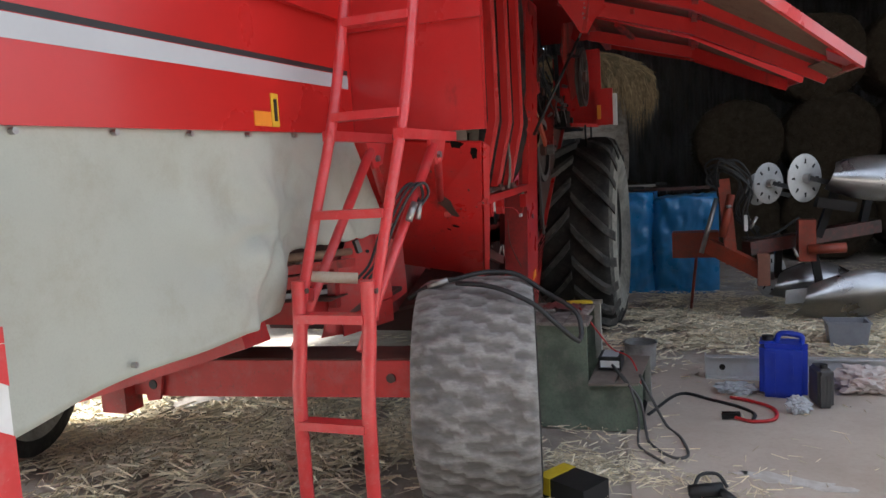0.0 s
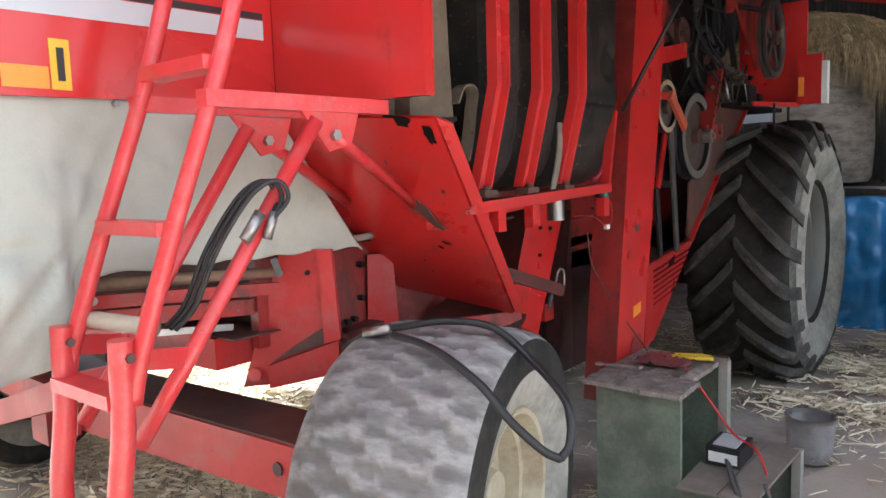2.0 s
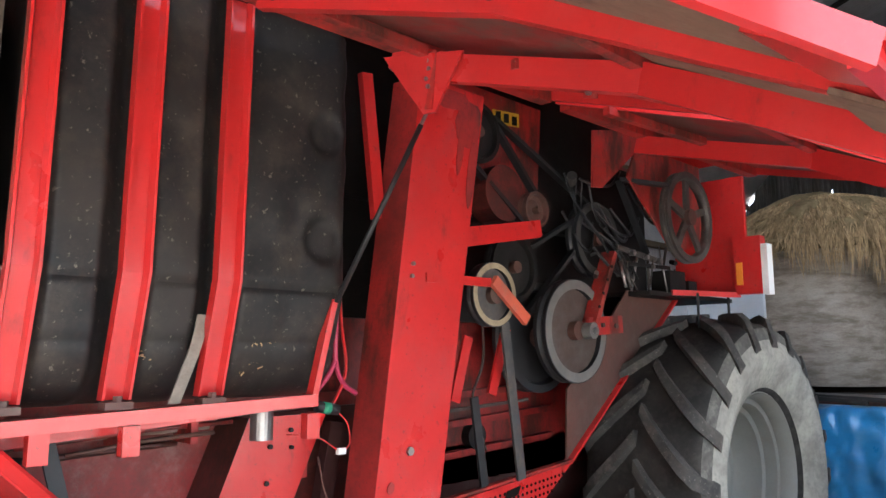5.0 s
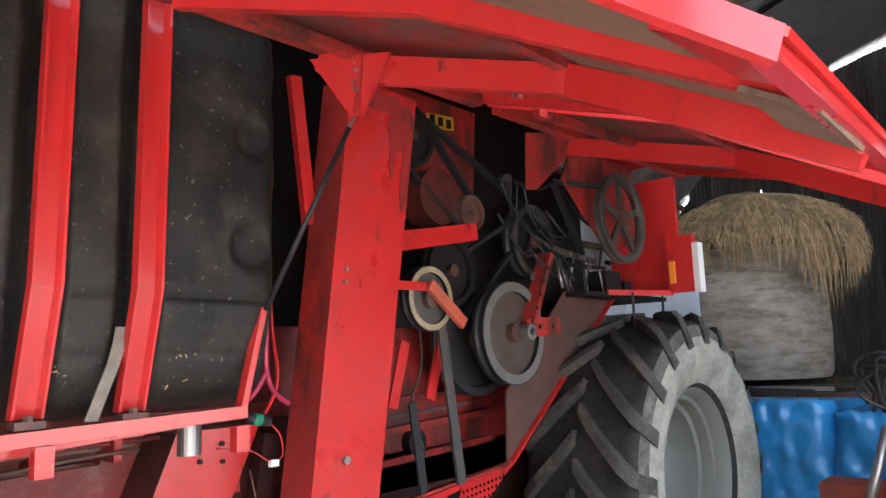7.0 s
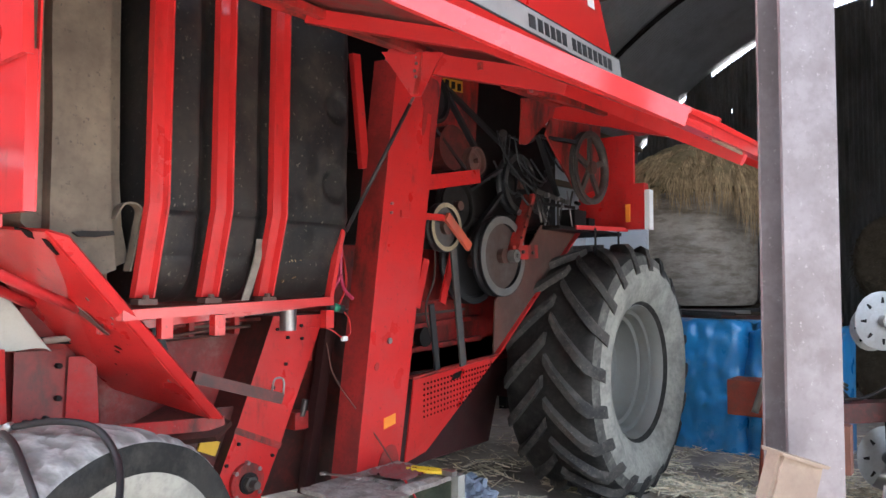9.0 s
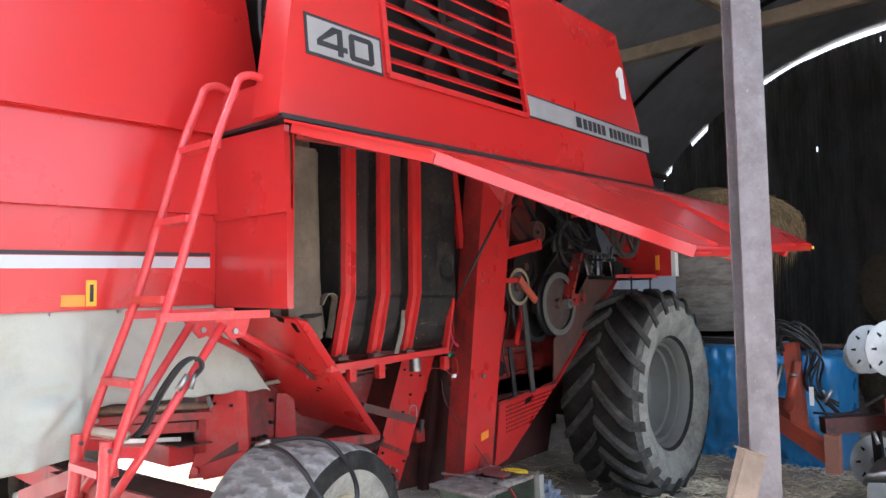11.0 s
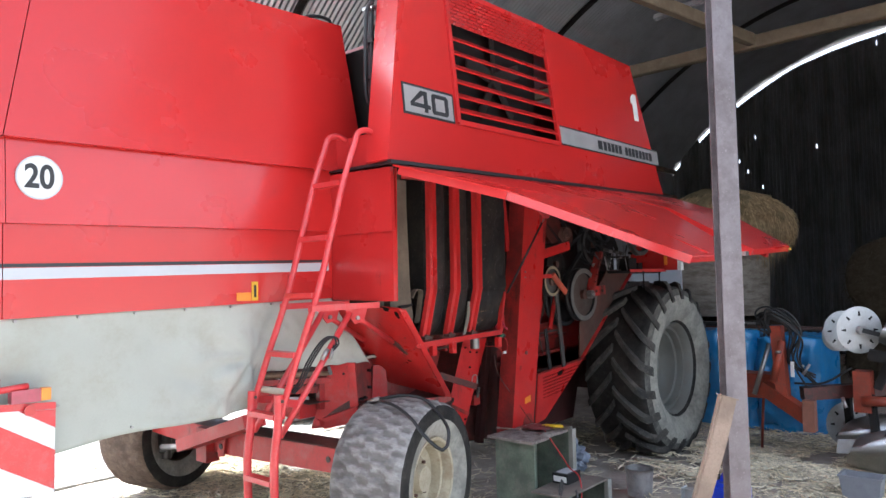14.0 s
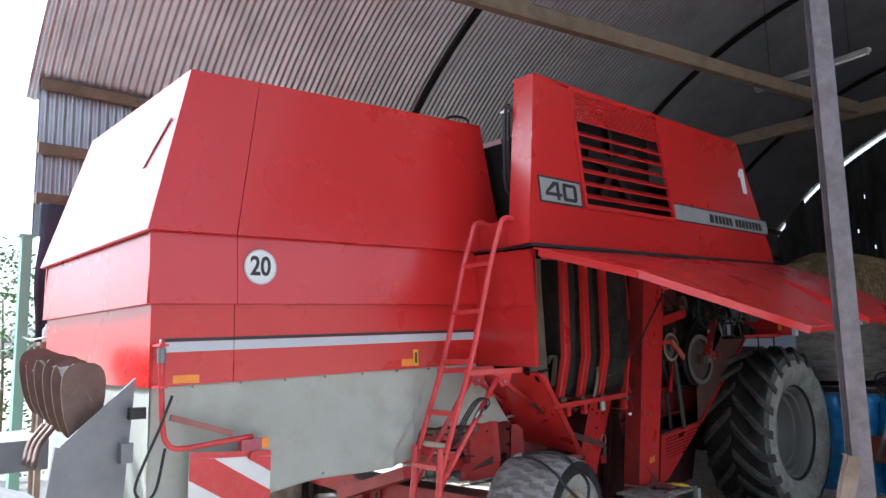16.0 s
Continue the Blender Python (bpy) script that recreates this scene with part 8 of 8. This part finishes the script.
# ---- hay bales ----
NET = mat("net_wrapped_grey_hay", (0.34, 0.295, 0.245), 0.9, 0, (0.16, 0.13, 0.10), 4, 0.9, 60, 0.6, (0.44, 0.39, 0.33), 0.5, stretch=(1.0, 1.2, 3.5), spec=0.15)
def bale(c, R, L, axis, label, seed):
    t = thing("hay_bale", (c[0], c[1], c[2] - R), label, "hay bale", "round hay bales in the barn")
    q = Vector(axis).to_track_quat("X", "Z").to_matrix().to_4x4()
    bm = B()
    prof = [(-L / 2, 0.001), (-L / 2, R * 0.35), (-L / 2, R * 0.7), (-L / 2, R * 0.92), (-L * 0.46, R), (-L * 0.25, R * 1.01), (0, R * 1.015), (L * 0.25, R * 1.01), (L * 0.46, R), (L / 2, R * 0.92), (L / 2, R * 0.7), (L / 2, R * 0.35), (L / 2, 0.001)]
    spin(bm, prof, Matrix.Translation(c) @ q, 40)
    for v in bm.verts:
        v.co += Vector((noise.noise(v.co * 3), noise.noise(v.co * 3 + Vector((5, 0, 0))), noise.noise(v.co * 3 + Vector((0, 7, 0))))) * 0.045
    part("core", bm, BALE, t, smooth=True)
    rnd = random.Random(seed)
    verts, faces = [], []
    M = Matrix.Translation(c) @ q
    for _ in range(2600):
        a = rnd.uniform(0, 6.283)
        if rnd.random() < 0.5:
            x, r = rnd.uniform(-L / 2, L / 2), R * rnd.uniform(0.99, 1.03)
        else:
            x, r = rnd.choice((-1, 1)) * L * rnd.uniform(0.5, 0.52), R * math.sqrt(rnd.random())
        p = M @ Vector((x, r * math.cos(a), r * math.sin(a)))
        d = Vector((rnd.uniform(-1, 1), rnd.uniform(-1, 1), rnd.uniform(-1.2, 0.4))).normalized() * rnd.uniform(0.05, 0.16)
        s = d.orthogonal().normalized() * 0.004
        k = len(verts)
        verts += [p - s, p + s, p + d]
        faces.append((k, k + 1, k + 2))
    me = bpy.data.meshes.new("loose_hay")
    me.from_pydata(verts, [], faces)
    me.materials.append(SHADED_STALK)
    ob = new("loose_hay", me)
    ob.parent = t
    ob.location = -t.location
    ob["kind"] = "stuff"
    return t


def capped_bale(c, R, z0, z1):
    """A bale standing on end, its net-wrapped side showing, under a wide cap of loose hay."""
    t = thing("hay_bale", (c[0], c[1], z0), "grey net-wrapped bale on end under a drooping cap of loose hay", "hay bale", "round hay bales in the barn")
    bm = spin(B(), [(0, 0.001), (0, R * 0.95), (0.06, R), ((z1 - z0) * 0.3, R * 1.02), ((z1 - z0) * 0.6, R * 1.015), (z1 - z0, R), (z1 - z0 + 0.01, 0.001)], Matrix.Translation((c[0], c[1], z0)) @ Matrix.Rotation(radians(-90), 4, 'Y'), 48)
    for v in bm.verts:
        v.co += Vector((noise.noise(v.co * 3), noise.noise(v.co * 3 + Vector((5, 0, 0))), 0)) * 0.04
    part("wrapped_side", bm, NET, t, "grey net-wrapped hay with fine level lines", smooth=50)
    ax, ay, az = R * 1.30, R * 1.22, 0.54
    bm = B()
    bmesh.ops.create_icosphere(bm, subdivisions=4, radius=1)
    for v in bm.verts:
        d = v.co.copy()
        k = 1 + 0.16 * noise.noise(d * 2.5) + 0.07 * noise.noise(d * 7)
        v.co = Vector((c[0] + 0.12 + d.x * ax * k, c[1] + d.y * ay * k, z1 - 0.16 + (d.z * az if d.z > 0 else d.z * 0.12) * k))
    part("hay_cap", bm, mat("matted_hay", (0.20, 0.155, 0.085), 0.9, 0, (0.11, 0.083, 0.045), 10, 0.9, 90, 0.8, (0.28, 0.22, 0.13), 0.5, spec=0.1), t, "matted cap of loose hay", smooth=True)
    rnd = random.Random(1)
    verts, faces = [], []
    for _ in range(15000):
        a = rnd.uniform(0, 6.283)
        h = rnd.random() ** 0.75
        rr = math.sqrt(max(0.0, 1 - h * h)) * rnd.uniform(0.98, 1.05)
        p = Vector((c[0] + 0.12 + ax * rr * math.cos(a), c[1] + ay * rr * math.sin(a), z1 - 0.16 + az * h))
        out = Vector((math.cos(a), math.sin(a), 0))
        drop = rnd.uniform(0.08, 0.22) if h > 0.28 else rnd.uniform(0.15, 0.42) * (1.0 + 1.1 * math.exp(-((a - 5.75) / 0.35) ** 2))
        if h <= 0.28 and noise.noise(Vector((a * 4, 0, 0))) < -0.25:
            drop *= 0.5
        d = out * rnd.uniform(-0.03, 0.10) * (1.0 if h > 0.28 else 0.4) + Vector((rnd.uniform(-0.07, 0.07), rnd.uniform(-0.07, 0.07), -drop))
        w = d.orthogonal().normalized() * 0.0042
        mid_ = p + d * 0.5 + out * 0.03 + Vector((rnd.uniform(-0.03, 0.03), 0, 0))
        k = len(verts)
        verts += [p - w, p + w, mid_ - w, mid_ + w, p + d]
        faces += [(k, k + 1, k + 3, k + 2), (k + 2, k + 3, k + 4)]
    me = bpy.data.meshes.new("loose_hay")
    me.from_pydata([tuple(v) for v in verts], [], faces)
    me.materials.append(HAY_STALK)
    ob = new("loose_hay", me)
    ob.parent = t
    ob.location = -t.location
    ob["kind"] = "stuff"


capped_bale((-1.50, 10.4), 0.72, 1.245, 2.72)
bale((-1.35, 10.6, 0.62), 0.63, 1.3, (1, 0, 0), "round hay bale lying under another", 2)
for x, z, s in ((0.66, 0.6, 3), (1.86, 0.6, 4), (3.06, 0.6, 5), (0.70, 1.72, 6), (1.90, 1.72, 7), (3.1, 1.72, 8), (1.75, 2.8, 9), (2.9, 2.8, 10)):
    bale((x, 11.6, z), 0.6, 1.2, (0, 1, 0), "round hay bale stacked against the end wall, deep shade in its colour", s)

# ---- blue machine behind the wheel ----
BLUEP = mat("bright_blue_paint", (0.04, 0.25, 0.55), 0.28, 0, (0.03, 0.19, 0.44), 3, 0.7, 50, 0.04, (0.15, 0.28, 0.42), 0.3, coat=0.4)
bl = thing("covered_stack", (-0.8, 8.9, 0), "low stack under a crumpled glossy blue plastic sheet", "tarpaulin")


def wrapped(x0, x1, y0, y1, z1, seed, nx=90, nz=48):
    """A sheet pulled round a low stack: bulging sides, folds and crumples."""
    bm = B()
    sec = []
    for k in range(nz + 1):
        f = k / nz
        if f < 0.6:
            z = z1 * f / 0.6
            y = y0 - 0.05 * math.sin(f / 0.6 * math.pi)
        else:
            z = z1 - 0.02 * math.sin((f - 0.6) / 0.4 * math.pi)
            y = y0 + (y1 - y0) * (f - 0.6) / 0.4
        sec.append((y, z))
    rows = []
    for i in range(nx + 1):
        x = x0 + (x1 - x0) * i / nx
        row = []
        for y, z in sec:
            p = Vector((x, y, z))
            e = min(1.0, (x - x0) / 0.12, (x1 - x) / 0.12)
            p.y += 0.10 * (1 - e) ** 2
            c = 0.06 * noise.noise(p * 2.3 + Vector((seed, 0, 0))) - 0.07 * abs(noise.noise(p * 4.5 + Vector((0, seed, 0)))) - 0.04 * abs(noise.noise(p * 10 + Vector((0, seed, 4)))) + 0.01 * noise.noise(p * 18)
            p += Vector((0, -c, c * 0.6 if z > 0.1 else 0))
            row.append(bm.verts.new(p))
        rows.append(row)
    for a, b in zip(rows, rows[1:]):
        for k in range(nz):
            bm.faces.new((a[k], a[k + 1], b[k + 1], b[k]))
    for row in (rows[0][::-1], rows[-1]):
        base = bm.verts.new((row[0].co.x, y1, 0))
        bm.faces.new(row + [base])
    return bm


part("blue_sheet", wrapped(-2.1, -0.34, 8.42, 9.4, 1.17, 2), BLUEP, bl, smooth=True)
part("blue_sheet", wrapped(-0.36, 0.36, 8.40, 9.3, 1.10, 7, 36), BLUEP, bl, smooth=True)
part("rim_board", box(B(), (-1.0, 8.60, 1.17), (0.38, 8.66, 1.205)), BROWN_RED, bl, bevel=0.006)
bars = thing("drawbar_parts", (-0.8, 8.5, 1.22), "black greasy bars lying on the blue sheet", "scrap")
for k in range(4):
    part("rod", bar(B(), (-1.25 + 0.1 * k, 8.42 + 0.03 * k, 1.24), (-0.55 + 0.12 * k, 8.45 + 0.02 * k, 1.20 + 0.02 * k), 0.035, 0.03), BLACK if k != 2 else STEEL, bars, bevel=0.004)
# pale sheet-sided trailer behind
tr = thing("trailer_body", (-2.4, 9.2, 0), "pale grey metal trailer side", "trailer")
PALE = mat("pale_grey_sheet", (0.48, 0.52, 0.57), 0.5, 0, (0.40, 0.43, 0.47), 3, 0.6, 40, 0.04, (0.5, 0.48, 0.44), 0.3)
part("side_board", box(B(), (-3.6, 9.0, 1.35), (-1.45, 9.05, 2.06)), PALE, tr, bevel=0.006)
part("board_rib", box(B(), (-2.2, 8.975, 1.35), (-2.14, 9.0, 2.06)), PALE, tr)
part("chassis", box(B(), (-3.6, 9.02, 1.1), (-1.45, 9.6, 1.35)), DARK, tr)
for x in (-3.3, -1.75):
    part("prop", box(B(), (x - 0.05, 9.1, 0.0), (x + 0.05, 9.2, 1.12)), DARK, tr)

# ---- reversible plough ----
ORED = mat("orange_red_plough_paint", (0.34, 0.05, 0.022), 0.5, 0, (0.18, 0.035, 0.02), 6, 0.8, 70, 0.08, (0.10, 0.07, 0.05), 0.45)
SHINE = mat("polished_mouldboard_steel", (0.36, 0.36, 0.37), 0.27, 1.0, (0.6, 0.6, 0.6), 3, 0.6, 90, 0.02, (0.3, 0.26, 0.22), 0.15)
PALESTEEL = mat("pale_coulter_steel", (0.55, 0.55, 0.54), 0.5, 0.3, (0.42, 0.42, 0.41), 10, 0.6, 80, 0.05, (0.35, 0.3, 0.25), 0.3)
pg = thing("plough", (0.9, 7.2, 0), "orange-red reversible plough with polished mouldboards and disc coulters", "plough")
part("headstock", bar(B(), (0.42, 6.85, 0.55), (0.36, 6.9, 1.32), 0.10, 0.12, (0, 1, 0)), ORED, pg, bevel=0.01)
part("lift_arm", bar(B(), (0.22, 6.9, 0.72), (0.66, 6.72, 0.50), 0.10, 0.13), ORED, pg, bevel=0.008)
part("arm_end", box(B(), (0.62, 6.66, 0.38), (0.72, 6.76, 0.66)), mat("scuffed_pale_paint", (0.30, 0.12, 0.08), 0.6, 0, (0.2, 0.1, 0.07), 10, 0.7, 80, 0.08), pg, bevel=0.012)
part("cross_box", box(B(), (-0.10, 7.1, 0.58), (0.32, 7.35, 0.82)), ORED, pg, bevel=0.01)
part("main_beam", bar(B(), (0.55, 6.95, 0.68), (1.75, 7.75, 0.78), 0.12, 0.12), OILY_SHADED, pg, bevel=0.01)
part("beam_clamp", box(B(), (0.98, 6.95, 0.55), (1.12, 7.12, 0.92)), ORED, pg, bevel=0.01)
part("turn_bar", tube(B(), [(1.05, 6.92, 0.66), (1.35, 6.95, 0.67)], 0.045, 14), ORED, pg, smooth=True)
part("top_link", tube(B(), [(0.16, 6.8, 0.66), (0.30, 6.86, 1.15)], 0.022, 12), STEEL, pg, "bright hydraulic ram", smooth=True)
part("stand_leg", tube(B(), [(0.05, 7.3, 0.0), (0.12, 7.2, 0.6)], 0.014, 8), ORED, pg, smooth=True)
part("ram", tube(B(), [(0.34, 6.80, 0.80), (0.42, 6.84, 1.18)], 0.035, 14), ORED, pg, smooth=True)
N = Vector((0.69, -0.72, 0)).normalized()
for c, r in (((1.04, 7.02, 1.29), 0.215), ((0.79, 7.56, 1.24), 0.20), ((0.80, 7.5, 0.34), 0.21), ((0.70, 7.72, 1.18), 0.16)):
    q = N.to_track_quat("X", "Z").to_matrix().to_4x4()
    d = part("disc_coulter", spin(B(), [(-0.004, 0.001), (-0.004, r * 0.5), (-0.003, r * 0.95), (0.0, r), (0.004, r * 0.95), (0.006, r * 0.5), (0.006, 0.001)], Matrix.Translation(c) @ q, 40), PALESTEEL, pg, "pale steel disc coulter", smooth=30)
    for k in range(8):
        a = 2 * math.pi * k / 8
        u = Vector((0, math.cos(a), math.sin(a)))
        v = Vector((0, -math.sin(a), math.cos(a)))
        part("notch", plate(B(), [Vector(c) + q.to_3x3() @ (Vector((0.008, 0, 0)) + u * r * f + v * g) for f, g in ((0.6, -0.012), (0.8, -0.006), (0.8, 0.006), (0.6, 0.012))], 0.002), DARK, d)
    part("hub", disc(B(), Vector(c) + N * 0.03, N, 0.04, 0.06, 16), STEEL, d, bevel=0.004)
    part("coulter_arm", bar(B(), Vector(c) + N * 0.04, Vector(c) + Vector((0.30, 0.05, -0.08 if c[2] > 1 else 0.10)), 0.05, 0.04), BLACK, pg, bevel=0.006)


def mouldboard(root, L, H, rise, label, back=0.30, turn=0.10):
    """A polished leaf-shaped plate, rounded across and swept back along its length."""
    bm = B()
    nu, nv = 24, 14
    g = []
    for i in range(nu + 1):
        u = i / nu
        hh = H * (0.62 + 0.5 * math.sin(math.pi * min(1.0, u * 1.05)) ** 0.8) * (1 - u ** 5 * 0.86)
        row = []
        for j in range(nv + 1):
            v = 2 * j / nv - 1
            skew = 0.05 * v * (1 - u)
            row.append(bm.verts.new(Vector(root) + Vector((L * u + skew, back * u * u - 0.13 * (1 - (v + turn) ** 2), rise * u + hh * v * 0.5))))
        g.append(row)
    for i in range(nu):
        for j in range(nv):
            bm.faces.new((g[i][j], g[i + 1][j], g[i + 1][j + 1], g[i][j + 1]))
    ext = bmesh.ops.extrude_face_region(bm, geom=list(bm.faces))
    for vv in [x for x in ext["geom"] if isinstance(x, bmesh.types.BMVert)]:
        vv.co.y += 0.01
    return part("mouldboard", bm, SHINE, pg, label, smooth=50)


mouldboard((1.24, 7.02, 1.30), 0.95, 0.36, -0.10, "large polished upper mouldboard")
mouldboard((0.98, 6.80, 0.23), 0.98, 0.40, 0.08, "large polished lower mouldboard", 0.30, -0.15)
mouldboard((0.80, 7.25, 0.30), 0.70, 0.30, 0.06, "polished mouldboard behind", 0.25)
mouldboard((1.62, 7.9, 1.28), 0.85, 0.36, -0.08, "polished upper mouldboard at the back")
part("plough_share", plate(B(), [(0.86, 6.83, 0.31), (1.05, 6.85, 0.33), (1.02, 6.83, 0.20), (0.85, 6.82, 0.19)], 0.012, (0, -1, 0)), PALESTEEL, pg, "bright worn plough share", bevel=0.003)
for a, b in (((1.15, 7.1, 0.75), (1.30, 7.15, 1.15)), ((1.10, 7.05, 0.70), (1.15, 6.95, 0.30)), ((0.85, 7.3, 0.7), (0.85, 7.4, 0.35)), ((1.6, 7.65, 0.75), (1.75, 8.0, 1.15))):
    part("plough_leg", bar(B(), a, b, 0.06, 0.10, (0, 1, 0)), DARK, pg, bevel=0.008)
part("skimmer", bar(B(), (1.12, 6.95, 1.08), (1.42, 6.98, 1.02), 0.12, 0.09), DARK, pg, bevel=0.03)
rp = random.Random(77)
for k in range(8):
    w = [rp.uniform(-0.06, 0.06) for _ in range(10)]
    pts = [(0.30 + w[0], 6.86, 1.22), (0.26 + w[1], 6.80 + w[2], 1.38 + w[3]), (0.40 + w[4], 6.78 + w[2], 1.44 + w[5]), (0.54 + w[6], 6.84, 1.26 + w[7]), (0.50 + w[8], 6.9 + w[9], 1.0), (0.62 + w[1], 7.0, 0.80 + w[3])]
    part("hose", tube(B(), smooth_line(pts, 7), 0.009, 8), BLACK, pg, "black hydraulic hose", smooth=True)
for k in range(5):
    p = Vector((rp.uniform(0.3, 1.0), 6.85 + rp.uniform(-0.05, 0.1), rp.uniform(0.55, 1.1)))
    part("fitting", tube(B(), [p, p + Vector((rp.uniform(-0.06, 0.06), -0.03, rp.uniform(-0.1, 0.1)))], 0.014, 10), STEEL, pg, smooth=True)
part("hose", tube(B(), smooth_line([(0.5, 6.9, 0.78), (0.75, 6.9, 0.80), (0.98, 6.92, 0.95)], 7), 0.010, 8), BLACK, pg, smooth=True)
part("tag", box(B(), (0.52, 6.72, 0.86), (0.55, 6.73, 1.0)), WHITE, pg)

# ---- west bay: things in the light ----
gp = thing("green_post", (-5.22, 0.45, 0), "pale green steel upright at the barn's side", "post")
part("upright", box(B(), (-5.28, 0.40, 0.0), (-5.18, 0.49, 3.0)), mat("pale_green_paint", (0.24, 0.46, 0.36), 0.5, 0, (0.2, 0.38, 0.3), 4, 0.6, 50, 0.04), gp, bevel=0.006)
part("cap_plate", box(B(), (-5.31, 0.37, 3.0), (-5.15, 0.52, 3.02)), MATS["pale_green_paint"], gp, bevel=0.004)
TARP = mat("dark_blue_grey_tarpaulin", (0.045, 0.05, 0.085), 0.6, 0, (0.03, 0.032, 0.05), 3, 0.7, 50, 0.08, (0.10, 0.10, 0.12), 0.3)
tp = thing("tarpaulin", (-5.12, 1.1, 3.3), "dark blue-grey tarpaulin hanging from the wall rail", "tarpaulin")
bm = B()
g = [[bm.verts.new((-5.13 + 0.05 * math.sin(i * 0.9 + k * 0.25) * (0.3 + k / 12), 0.52 + 0.05 * i + 0.02 * math.sin(k * 0.7), 3.34 - 0.118 * k)) for k in range(13)] for i in range(25)]
for i in range(24):
    for k in range(12):
        bm.faces.new((g[i][k], g[i][k + 1], g[i + 1][k + 1], g[i + 1][k]))
ext = bmesh.ops.extrude_face_region(bm, geom=list(bm.faces))
for v in [q for q in ext["geom"] if isinstance(q, bmesh.types.BMVert)]:
    v.co.x -= 0.006
part("sheet", bm, TARP, tp, smooth=True)
shelf = thing("shelf", (-4.95, 0.9, 0), "plain timber shelf standing by the side wall", "shelf")
part("board", box(B(), (-5.08, 0.52, 1.93), (-4.80, 1.7, 1.965)), PLANK, shelf, bevel=0.004)
for y in (0.56, 1.64):
    part("leg", box(B(), (-5.06, y - 0.025, 0.0), (-5.0, y + 0.025, 1.93)), PLANK, shelf)
    part("leg", box(B(), (-4.88, y - 0.025, 0.0), (-4.82, y + 0.025, 1.93)), PLANK, shelf)
for y, hgt in ((0.60, 0.17), (0.70, 0.13), (0.80, 0.15)):
    jug = thing("jug", (-4.93, y, 1.966), "small white plastic jug on the shelf", "jug", "white jugs on the shelf")
    prof = [(0.0, 0.001), (0.0, 0.038), (hgt * 0.7, 0.040), (hgt * 0.86, 0.018), (hgt * 0.88, 0.018), (hgt, 0.017), (hgt, 0.001)]
    part("body", spin(B(), prof, Matrix.Translation((-4.93, y, 1.966)) @ Matrix.Rotation(radians(-90), 4, 'Y'), 18), WHITE, jug, smooth=35)
hw = thing("hose", (-4.9, 0.45, 1.95), "thin white hose slung from the upright to the shelf", "hose")
part("pipe", tube(B(), smooth_line([(-5.17, 0.45, 2.02), (-5.0, 0.50, 1.99), (-4.78, 0.70, 2.04), (-4.76, 0.95, 2.10)], 6), 0.009, 8), WHITE, hw, smooth=True)

# shrub in the light outside the open side
LEAF = mat("green_shrub_leaf", (0.10, 0.19, 0.055), 0.55, 0, (0.06, 0.13, 0.035), 8, 0.7, 60, 0.02, island=0.4)
sh = thing("shrub", (-9.6, 0.3, 0), "leafy green shrub beyond the barn's open side", "shrub")
rl = random.Random(21)
for k in range(7):
    x, y = -9.6 + rl.uniform(-0.3, 0.3), 0.3 + rl.uniform(-1.0, 1.0)
    part("stem", tube(B(), smooth_line([(x, y, 0.0), (x + rl.uniform(-0.2, 0.2), y + rl.uniform(-0.2, 0.2), 1.3), (x + rl.uniform(-0.5, 0.5), y + rl.uniform(-0.5, 0.5), 2.7)], 5), [0.04 - 0.0028 * i for i in range(11)], 8), TIMBER, sh, smooth=True)
verts, faces = [], []
for _ in range(6500):
    a, r, z = rl.uniform(0, 6.283), math.sqrt(rl.random()), rl.uniform(0.25, 3.5)
    w = 0.55 + 0.75 * math.sin(min(1.0, z / 3.6) * math.pi) ** 0.7
    p = Vector((-9.6 + 0.9 * w * r * math.cos(a), 0.3 + 1.7 * w * r * math.sin(a), z + 0.25 * math.sin(3 * a)))
    if noise.noise(p * 1.7) < -0.12:
        continue
    d = Vector((rl.uniform(-1, 1), rl.uniform(-1, 1), rl.uniform(-0.8, 0.5))).normalized() * rl.uniform(0.05, 0.10)
    q = d.orthogonal().normalized() * d.length * 0.35
    k = len(verts)
    verts += [p, p + d * 0.5 + q, p + d, p + d * 0.5 - q]
    faces.append((k, k + 1, k + 2, k + 3))
me = bpy.data.meshes.new("foliage")
me.from_pydata([tuple(v) for v in verts], [], faces)
me.materials.append(LEAF)
fo = new("foliage", me)
fo.parent = sh
fo.location = -sh.location
fo["kind"] = "stuff"
